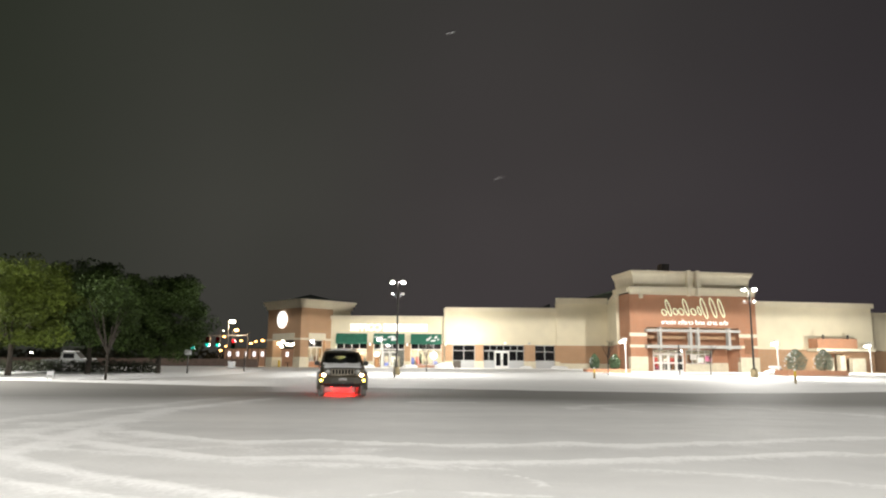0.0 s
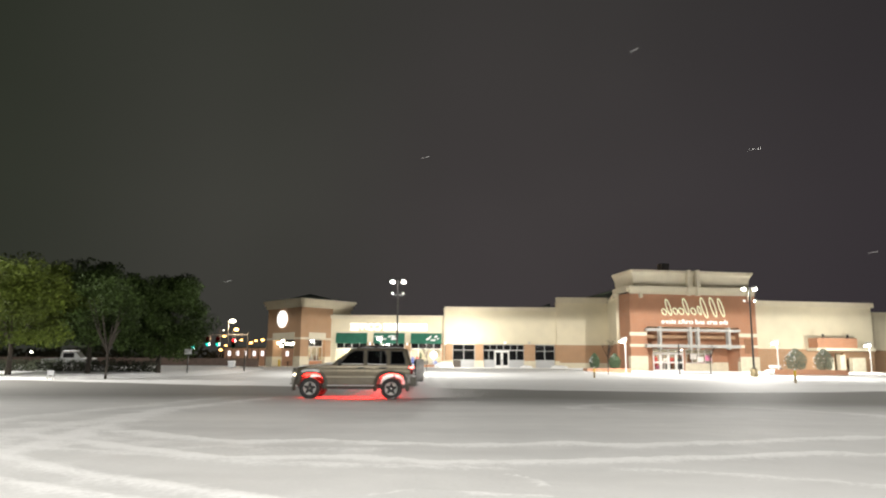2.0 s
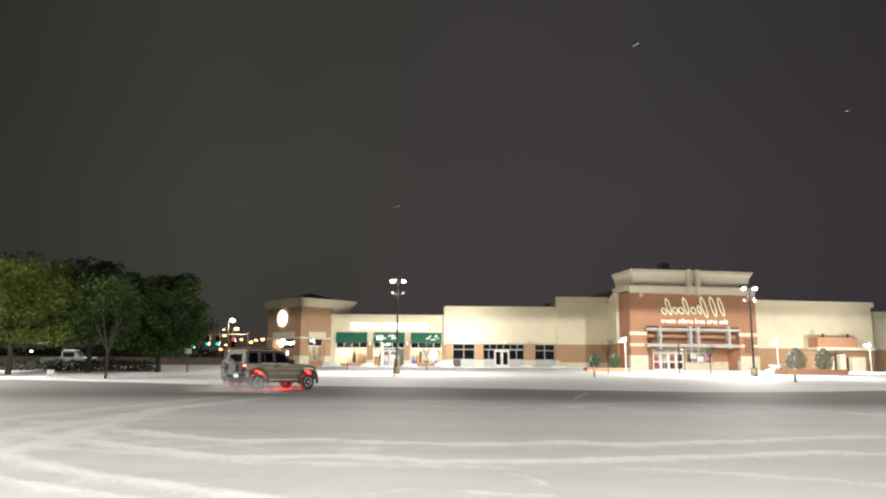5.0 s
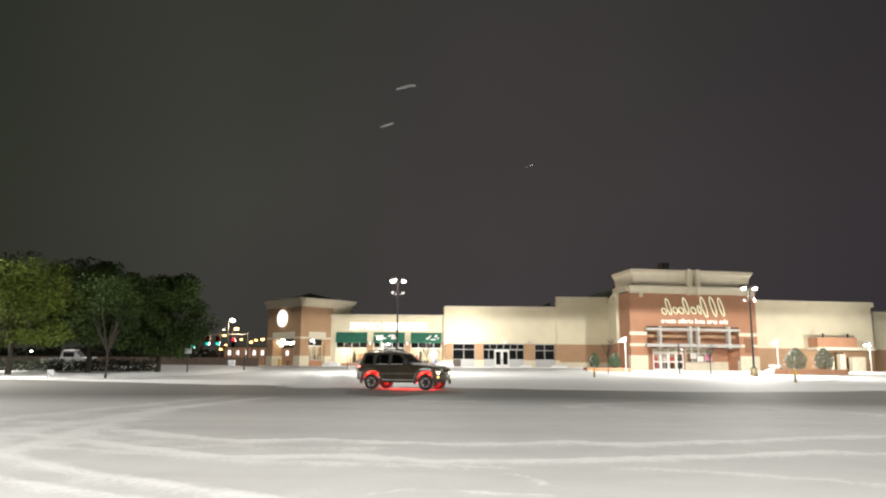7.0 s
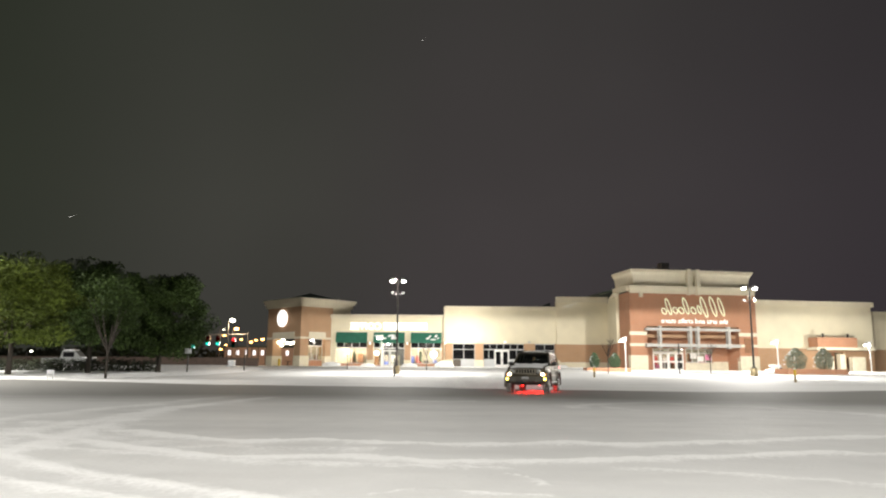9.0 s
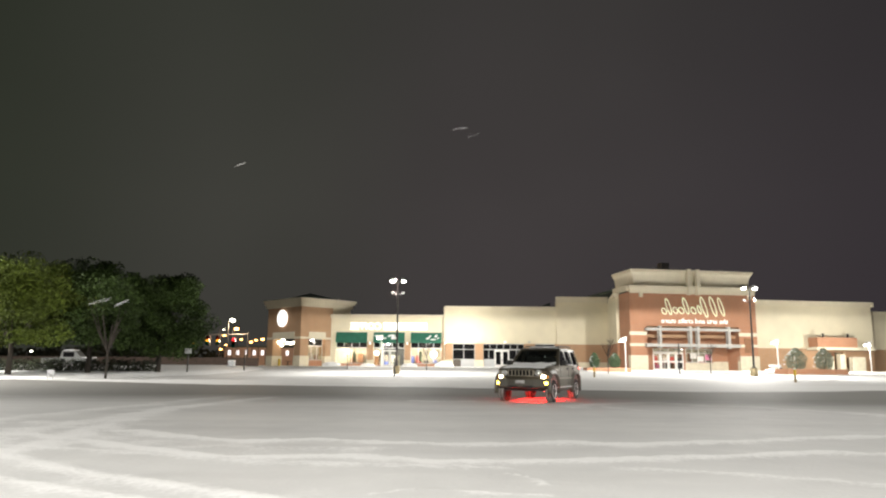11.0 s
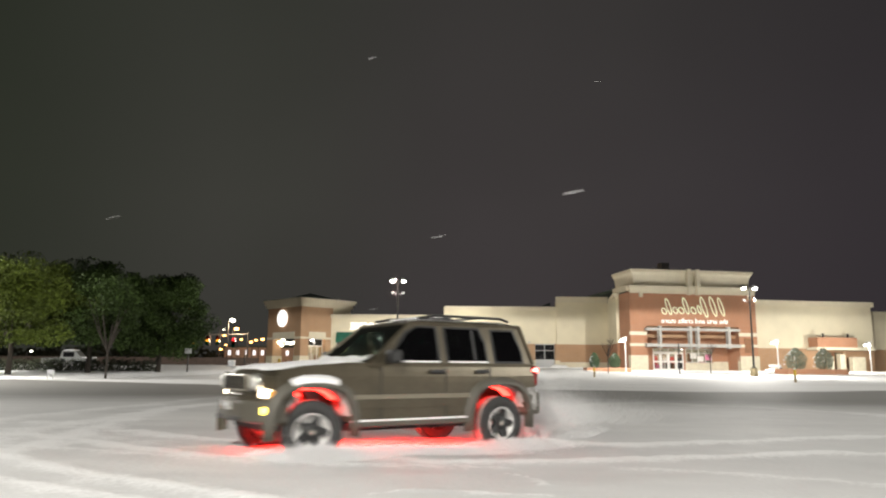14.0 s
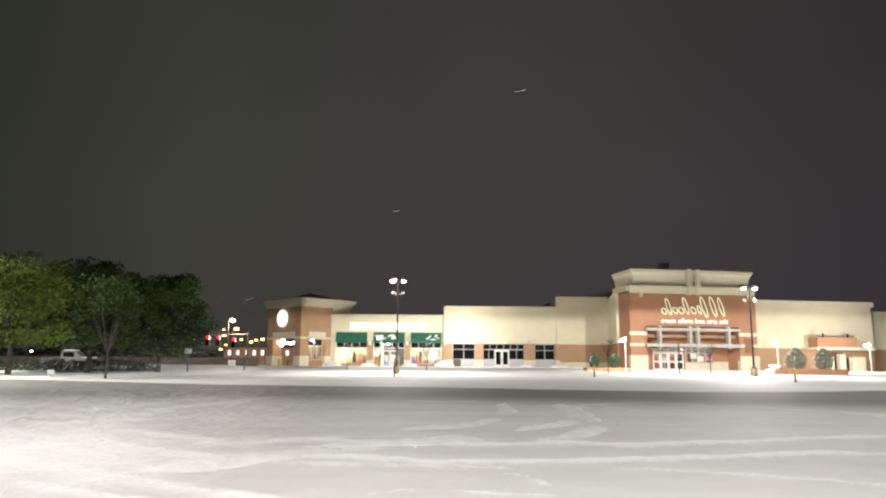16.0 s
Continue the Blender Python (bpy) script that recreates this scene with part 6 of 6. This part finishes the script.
    for i in range(25):
        y = -0.73 + 1.46 * i / 24
        t = 0.10 + 0.06 * noise.noise((y * 3, 1.0, 0)) + 0.05 * abs(y) / 0.7
        for t_, lst, o in ((0.0, lo_, 0.05), (t, hi_, 0.035), (t + 0.03, top_, 0.0)):
            lst.append(bm.verts.new((x0b + (x0t - x0b) * t_ + o, y, zb + (zt - zb) * t_ + 0.012 + o * 0.5)))
    for i in range(24):
        bm.faces.new((lo_[i], lo_[i + 1], hi_[i + 1], hi_[i]))
        bm.faces.new((hi_[i], hi_[i + 1], top_[i + 1], top_[i]))
    part("windscreen_snow", bm, SNOW, cabin, "snow drifted against the windscreen", True)
    part("rear_window", slope_pane(x1b, x1t, 0.17, 0.78, 0.52, 0.43, -1), CAR_GLASS, cabin, "dark rear window rimmed with snow")
    # grille
    part("grille", boxes((2.02, 2.075, -0.43, 0.43, 0.82, 1.02)), mat("pale_grille", (0.25, 0.225, 0.175), 0.4, 0.2), body, "seven-slot grille", bevel=0.012)
    for i in range(7):
        y = -0.345 + i * 0.115
        part("grille_slot", boxes((2.06, 2.082, y - 0.036, y + 0.036, 0.845, 1.0)), mat("grille_gap", (0.006, 0.006, 0.006), 0.9, spec=0.1), body)
    for s in (-1, 1):
        part("hood_badge_lamp", boxes((2.00, 2.055, s * 0.45 - 0.025, s * 0.45 + 0.025, 0.815, 0.865)), BLACK, body)
    bm = bmesh.new()
    prism(bm, [(1.72, -0.89), (1.90, -0.85), (2.02, -0.70), (2.12, -0.42), (2.16, 0.0), (2.12, 0.42), (2.02, 0.70), (1.90, 0.85), (1.72, 0.89)], "z", 0.47, 0.72)
    bp = part("front_bumper", bm, CLAD, b, "taupe front bumper", bevel=0.035)
    part("plate", boxes((2.13, 2.175, -0.15, 0.15, 0.60, 0.70)), DUSTED, bp, "white blank plate")
    part("plate_bar", boxes((2.176, 2.179, -0.12, 0.12, 0.64, 0.68)), PANEL, bp)
    part("air_intake", boxes((2.06, 2.15, -0.4, 0.4, 0.475, 0.53)), BLACK, bp)
    bm = bmesh.new()
    prism(bm, [(-1.86, -0.91), (-2.10, -0.89), (-2.22, -0.72), (-2.25, -0.4), (-2.25, 0.4), (-2.22, 0.72), (-2.10, 0.89), (-1.86, 0.91)], "z", 0.46, 0.765)
    rb = part("rear_bumper", bm, CLAD, b, "taupe rear bumper", bevel=0.035)
    part("bumper_snow", boxes((-2.22, -2.08, -0.70, 0.70, 0.762, 0.80)), SNOW, rb, "snow lying on the bumper", bevel=0.015)
    # no plate lamp is built: its light is a glow in the plate
    part("plate", boxes((-2.27, -2.24, -0.62, -0.32, 0.58, 0.72)), glow("plate_glow", (0.75, 0.82, 1.0), 1.1), rb, "white blank plate glowing in place of its lamp")
    part("tow_hitch", boxes((-2.32, -2.0, -0.05, 0.05, 0.42, 0.50)), BLACK, rb)
    # spare wheel on the tailgate
    sp = wheel_mesh(b, "spare_wheel", False)
    sp.matrix_basis = pose(-2.32, 0.0, 0.975, 0, 0, 90) @ Matrix.Diagonal((1.08, 1.3, 1.08, 1))
    tagged(sp, "spare wheel on the tailgate plastered with snow")
    bm = bmesh.new()
    lathe(bm, [(0.24, 0.115), (0.30, 0.132), (0.345, 0.124), (0.372, 0.09), (0.373, -0.07)], 40, "y")
    bm.normal_update()
    bmesh.ops.delete(bm, geom=[f for f in bm.faces if f.calc_center_median().z < -0.27 + 0.2 * noise.noise(f.calc_center_median() * 6)], context="FACES")
    for v in bm.verts:
        v.co.y += 0.012 * noise.noise(v.co * 9)
    part("tyre_snow", bm, CAKED, sp, "snow plastered on the tyre", True)
    for s in (-1, 1):
        part("tailgate_snow", boxes((-2.115, -2.085, min(s * 0.40, s * 0.68), max(s * 0.40, s * 0.68), 0.82, 1.13)), CAKED, body, "snow sprayed up the tailgate", bevel=0.01)
    slope = (x1t - x1b) / (zt - zb)
    for quad in (((0.54, 0.02), (0.80, 0.02), (0.64, 0.96), (0.43, 0.96)), ((-0.54, 0.02), (-0.80, 0.02), (-0.64, 0.96), (-0.43, 0.96)), ((-0.44, 0.78), (0.44, 0.78), (0.62, 0.99), (-0.62, 0.99)), ((-0.62, -0.04), (0.62, -0.04), (0.54, 0.17), (-0.54, 0.17))):
        bm = bmesh.new()
        pts = [(x1b + (x1t - x1b) * t, y, zb + (zt - zb) * t) for y, t in quad]
        lo_, hi_ = [bm.verts.new((x, y, z)) for x, y, z in pts], [bm.verts.new((x - 0.022, y, z)) for x, y, z in pts]
        bm.faces.new(hi_)
        for i in range(4):
            bm.faces.new((lo_[i], lo_[(i + 1) % 4], hi_[(i + 1) % 4], hi_[i]))
        part("tailgate_snow", bm, CAKED, cabin, "snow plastered round the rear window")
    part("rear_wiper", boxes((-2.10, -2.07, -0.30, 0.05, 1.21, 1.235)), BLACK, cabin)
    # snow on hood and roof: uneven sheets
    def snow_sheet(x0, x1, half, z_of, thick, seed, name, owner):
        bm = bmesh.new()
        nx, ny = 26, 16
        rows = []
        for i in range(nx + 1):
            row = []
            for j in range(ny + 1):
                u, w = i / nx, j / ny
                edge = min(u, 1 - u, w, 1 - w)
                x = x0 + (x1 - x0) * u + 0.05 * noise.noise((w * 5, seed, 0)) * (1 if 0 < i else 0.6)
                y = -half + 2 * half * w
                y += 0.03 * noise.noise((u * 6, seed + 4, w))
                k = smoothstep(edge / 0.06)
                row.append(bm.verts.new((x, y, z_of(x) - 0.012 + k * (thick + 0.02 * noise.noise((x * 4, y * 4, seed)) + 0.012))))
            rows.append(row)
        for a_, b_ in zip(rows, rows[1:]):
            for j in range(ny):
                bm.faces.new((a_[j], a_[j + 1], b_[j + 1], b_[j]))
        return part(name, bm, SNOW, owner, "uneven sheet of snow", True)
    snow_sheet(1.90, 0.60, 0.70, lambda x: 1.168 - 0.085 * max(0, (x - 0.92)) - 0.02 * max(0, x - 1.6), 0.03, 1.0, "hood_snow", body)
    snow_sheet(-0.2, -1.85, 0.56, lambda x: 1.742, 0.022, 3.0, "roof_snow", cabin)
    # the raised sunroof panel, with a slab of snow on it
    sun = part("sunroof", prism_bm([(-0.30, 1.745), (-0.90, 1.745), (-0.90, 1.80), (-0.78, 1.812), (-0.32, 1.775)], "y", -0.42, 0.42), BLACK, cabin, "tilted sunroof panel", bevel=0.01)
    part("slab_snow", prism_bm([(-0.31, 1.778), (-0.89, 1.812), (-0.88, 1.838), (-0.33, 1.80)], "y", -0.41, 0.41), SNOW, sun, "slab of snow", bevel=0.01)
    # snow flung on the bumper corners behind the rear wheels
    for s in (-1, 1):
        bm = bmesh.new()
        grid = []
        for i in range(9):
            row = []
            for j in range(9):
                x, z = -1.87 - 0.24 * i / 8, 0.50 + 0.34 * j / 8
                k = smoothstep(min(i, 8 - i, j, 8 - j) / 2.0) * max(0.0, 0.55 + noise.noise((x * 7, z * 6, s)))
                y = 0.905 - 0.10 * max(0.0, (-x - 2.02) / 0.1)
                row.append(bm.verts.new((x, s * (y - 0.012 + 0.03 * k), z)))
            grid.append(row)
        for p, q in zip(grid, grid[1:]):
            for j in range(8):
                bm.faces.new((p[j], p[j + 1], q[j + 1], q[j]))
        part("corner_snow", bm, DUSTED, rb, "snow flung on the bumper corner", True)
    part("wiper", boxes((0.58, 0.62, -0.5, -0.02, 1.20, 1.22), (0.58, 0.62, 0.05, 0.55, 1.20, 1.22)), BLACK, cabin)
    # the four road wheels
    wheels = []
    for sx in (1, -1):
        for sy in (1, -1):
            wheels.append((wheel_mesh(b), sx, sy))
    return b, wheels


def tube_bm(points, r):
    bm = bmesh.new()
    for p, q in zip(points, points[1:]):
        tube(bm, p, q, r, seg=8)
    return bm


CAR, WHEELS = offroad_car()

# where the car is: seconds, x, y, heading (0 = +x, 90 = away), steering
DRIVE = [
    (0.0, -4.05, 28.7, -80), (0.5, -3.05, 27.6, -112), (1.0, -2.63, 26.2, -137), (1.5, -2.70, 25.3, -155), (2.0, -3.15, 25.5, -179),
    (2.5, -4.15, 25.9, -197), (3.0, -5.40, 26.6, -218), (3.5, -6.74, 28.2, -249), (4.0, -7.5, 29.1, -266), (4.2, -7.75, 29.7, -276),
    (5.2, -7.6, 33.6, -318), (6.3, -4.5, 34.6, -356), (7.0, -1.75, 34.4, -381), (7.5, -0.08, 34.9, -396), (8.0, 1.58, 34.4, -420),
    (8.5, 3.06, 33.1, -450), (9.1, 4.15, 31.5, -469), (10.2, 3.75, 27.2, -476), (11.4, 3.07, 22.9, -471), (12.0, 2.50, 20.0, -453),
    (12.6, 2.25, 17.1, -457), (13.1, 1.58, 14.2, -470), (13.4, 0.95, 12.75, -482), (13.8, -0.19, 10.8, -497), (14.2, -1.50, 9.25, -516),
    (14.5, -2.59, 8.35, -533), (14.8, -3.75, 7.6, -537), (15.1, -4.8, 7.0, -545), (15.3, -5.58, 6.85, -550), (15.6, -6.95, 6.9, -561), (16.0, -10.0, 7.9, -578),
]


def drive_at(t):
    """The car's place and heading, glided between the rows."""
    t = min(max(t, 0.0), 16.0)
    for k in range(len(DRIVE) - 1):
        if t <= DRIVE[k + 1][0]:
            break
    a, b_ = DRIVE[k], DRIVE[k + 1]
    p, q = DRIVE[max(k - 1, 0)], DRIVE[min(k + 2, len(DRIVE) - 1)]
    u, h = (t - a[0]) / (b_[0] - a[0]), b_[0] - a[0]
    out = []
    for i in (1, 2, 3):
        ma = (b_[i] - p[i]) / max(b_[0] - p[0], 1e-6) * h
        mb = (q[i] - a[i]) / max(q[0] - a[0], 1e-6) * h
        out.append((2 * u ** 3 - 3 * u * u + 1) * a[i] + (u ** 3 - 2 * u * u + u) * ma + (-2 * u ** 3 + 3 * u * u) * b_[i] + (u ** 3 - u * u) * mb)
    return out

# ---------- tyre tracks ----------
# fresh tracks: the wheels throw this snow up as the car passes: (time, line, width)
FRESH = []
for k, (when, line, w) in enumerate((
        (12.4, [(1.9, 22.1), (1.7, 20.0), (1.65, 18.0), (1.27, 15.8)], 0.20), (13.3, [(1.3, 15.9), (0.75, 14.1), (0.08, 13.1), (-0.6, 12.7), (-1.2, 11.8)], 0.24), (14.2, [(-1.1, 11.9), (-1.9, 11.0), (-3.0, 10.2), (-4.2, 9.6)], 0.34),
        (12.4, [(3.4, 21.4), (3.2, 17.7), (2.8, 15.3)], 0.24), (13.3, [(2.85, 15.4), (2.26, 13.9), (1.5, 12.9), (0.9, 11.8)], 0.24), (14.0, [(0.95, 11.9), (0.15, 10.5), (-0.64, 10.1), (-1.5, 9.7), (-2.8, 9.2)], 0.34),
        (12.6, [(3.6, 20.2), (3.2, 15.8), (3.04, 14.0)], 0.20), (13.5, [(3.05, 14.1), (2.34, 12.1), (1.5, 11.0), (0.8, 10.2)], 0.26),
        (14.4, [(1.1, 11.8), (0.16, 11.3), (-0.64, 10.1), (-1.3, 9.4)], 0.34), (14.6, [(-0.9, 9.8), (-1.4, 9.3), (-2.1, 8.3), (-2.8, 7.5), (-3.9, 7.0)], 0.34))):
    FRESH.append((snow_ridge(line, w * 1.3, 0.048, 90 + k * 5, "fresh ridge of snow thrown up by a tyre", 0.3), when))


# ---------- spray and falling snow ----------
def spray_mat(name, cover, white):
    m = bpy.data.materials.new(name)
    m.use_nodes = True
    n, l = m.node_tree.nodes, m.node_tree.links
    n.remove(n["Principled BSDF"])
    d, tr, t, mx, mx2 = (n.new(k) for k in ("ShaderNodeBsdfDiffuse", "ShaderNodeBsdfTranslucent", "ShaderNodeBsdfTransparent", "ShaderNodeMixShader", "ShaderNodeMixShader"))
    d.inputs[0].default_value = tr.inputs[0].default_value = (white, white, white, 1)
    mx.inputs[0].default_value, mx2.inputs[0].default_value = 0.45, cover
    l.new(d.outputs[0], mx.inputs[1])
    l.new(tr.outputs[0], mx.inputs[2])
    l.new(mx.outputs[0], mx2.inputs[2])
    l.new(t.outputs[0], mx2.inputs[1])
    l.new(mx2.outputs[0], n["Material Output"].inputs["Surface"])
    return m


POWDER, DENSE = spray_mat("snow_powder", 0.40, 0.88), spray_mat("dense_snow_powder", 0.9, 0.86)


def spray(count, radii, size, seed, label, material=None):
    """A cloud of thrown snow grains, thickest low down and in the middle."""
    rng = np.random.default_rng(seed)
    lumps = np.column_stack([rng.normal(0, 0.45, 14), rng.normal(0, 0.45, 14), np.abs(rng.normal(0, 0.45, 14)), rng.uniform(0.25, 0.55, 14)])
    pick = lumps[rng.integers(0, 14, count)]
    p = (pick[:, :3] + rng.normal(0, 1, (count, 3)) * pick[:, 3:]) * np.array(radii)
    p[:, 2] = np.abs(p[:, 2])
    # flakes turned mostly towards the near lamps and up, to brighten the cloud
    face = np.array((-0.05, -0.8, 0.6)) + rng.normal(0, 0.45, (count, 3))
    u = np.cross(face, rng.normal(0, 1, (count, 3)))
    u /= np.linalg.norm(u, axis=1)[:, None]
    w = np.cross(face, u)
    w /= np.linalg.norm(w, axis=1)[:, None]
    s = size * rng.uniform(0.5, 1.5, count)[:, None]
    verts = np.stack([p + u * s, p - u * s * 0.5 + w * s * 0.8, p - u * s * 0.5 - w * s * 0.8], 1).reshape(-1, 3)
    me = bpy.data.meshes.new("snow_spray")
    me.from_pydata(verts.tolist(), [], [(3 * k, 3 * k + 1, 3 * k + 2) for k in range(count)])
    me.materials.append(material or POWDER)
    return tagged(new("snow_spray", me), label, "snow spray", "spray thrown up by the car", "stuff")


# cloud, lag behind the car in seconds, offset along and across the car, times at which it is in the air
SPRAYS = [
    (spray(95000, (0.45, 0.45, 0.36), 0.0045, 1, "powdery snow spray behind the rear wheels"), 0.10, (-1.9, 0.4), ((0, 3.2), (13.5, 16))),
    (spray(150000, (0.85, 0.5, 0.60), 0.0045, 2, "powdery snow cloud trailing the car"), 0.28, (-2.0, 0.3), ((0, 3.2), (6.2, 9.4), (13.6, 16))),
    (spray(100000, (1.0, 0.55, 0.44), 0.0045, 3, "thinning snow cloud left behind the car"), 0.55, (-2.2, 0.2), ((0, 9.7), (13.8, 16))),
    (spray(80000, (1.2, 0.8, 0.5), 0.0045, 4, "drifting cloud of snow left hanging behind the car"), 0.95, (-1.0, 0.0), ((0, 9.9), (14.0, 16))),
    (spray(40000, (1.5, 0.9, 0.75), 0.0045, 8, "wide haze of snow hanging in the air"), 1.5, (0.5, 0.0), ((14.9, 16),)),
    (spray(50000, (0.75, 0.24, 0.06), 0.007, 5, "dense snow wave thrown up by the front wheel", DENSE), 0.0, (0.15, 1.15), ((13.5, 15.6),)),
    (spray(60000, (0.45, 0.24, 0.095), 0.007, 6, "snow bow wave at the front wheel", DENSE), 0.0, (1.5, 1.12), ((13.7, 15.6),)),
    (spray(60000, (0.50, 0.24, 0.075), 0.007, 7, "snow heaped round the rear wheel", DENSE), 0.0, (-1.6, 1.08), ((13.7, 15.6),)),
]


def snowflake(seed):
    """A wet clump of snow falling on the wind; it crosses the view once."""
    rng = random.Random(seed)
    bm = bmesh.new()
    for _ in range(3):
        r = rng.uniform(0.0025, 0.0045)
        bmesh.ops.create_icosphere(bm, subdivisions=1, radius=r, matrix=Matrix.Translation((rng.uniform(-1, 1) * r, rng.uniform(-1, 1) * r, rng.uniform(-1, 1) * r)))
    f = part("snowflake", bm, SNOW)
    tagged(f, "wet white snowflake falling on the wind", "snowflake", "falling snow", "stuff")
    y = rng.uniform(2.2, 6.5)
    when = rng.uniform(0, 16)
    at = Vector((rng.uniform(-0.6, 0.6) * y, y, 1.1 + rng.uniform(0.05, 0.5) * y))
    speed = Vector((-4.2 + rng.uniform(-1, 1), rng.uniform(-0.05, 0.05), -1.3 + rng.uniform(-0.5, 0.5)))
    return f, at - speed * when, at + speed * (16 - when)


FLAKES = [snowflake(500 + i) for i in range(64)]


def motions():
    rows, spin, step = [], 0.0, 2.0 / 30
    turns = []
    n = int(round(16.0 / step))
    last = drive_at(0)
    for i in range(n + 1):
        t = i * step
        x, y, psi = drive_at(t)
        rows.append((t, pose(x, y, ground_z(x, y) - 0.02 - 0.03 * smoothstep((14.0 - y) / 4.0) * smoothstep((14.5 - t) / 0.5) + 0.04 * smoothstep((t - 14.2) / 0.4), 0, 0, psi)))
        spin += min(math.hypot(x - last[0], y - last[1]) / WR * 57.3 * 1.1, 80)
        last = (x, y, psi)
        turns.append((t, spin))
    walk(CAR, rows)
    for w, sx, sy in WHEELS:
        wr = []
        for t, s in turns:
            steer = -16 * smoothstep((t - 12.4) / 0.5) * smoothstep((14.6 - t) / 0.6) if sx > 0 else 0.0
            m = Matrix.Translation((sx * WB, sy * TRACK, WR)) @ Matrix.Rotation(radians(steer), 4, "Z") @ Matrix.Rotation(radians(s), 4, "Y")
            wr.append((t, m if sy > 0 else m @ Matrix.Rotation(math.pi, 4, "Z")))
        walk(w, wr)
    for bulb, z, changes in BULBS:
        walk(bulb, [(t, pose(0, 0, z + 0.55 - 0.55 * k)) for t, k in changes])
    for ob, when in FRESH:
        walk(ob, [(0.0, pose(0, 0, -0.4)), (when, pose(0, 0, -0.4)), (when + 0.3, pose(0, 0, 0)), (16.0, pose(0, 0, 0))])
    for cloud, lag, (along, aside), times in SPRAYS:
        path = []
        for i in range(81):
            t = i * 0.2
            x, y, psi = drive_at(t - lag)
            if t < lag:
                x0, y0, p0 = drive_at(0.0)
                x, y = x0 - 2.2 * (lag - t), y0 + 1.0 * (lag - t)
            a = radians(psi)
            x, y = x + along * math.cos(a) - aside * math.sin(a), y + along * math.sin(a) + aside * math.cos(a)
            up = max(smoothstep((t - t0 + 0.25) / 0.25) * smoothstep((t1 - t + 0.4) / 0.4) for t0, t1 in times)
            path.append((t, pose(x, y, ground_z(x, y) + 0.02 - 3.5 * (1 - up), 0, 0, 0)))
        walk(cloud, path)
    for flake, start, end in FLAKES:
        walk(flake, [(0.0, pose(*start)), (16.0, pose(*end))])


motions()
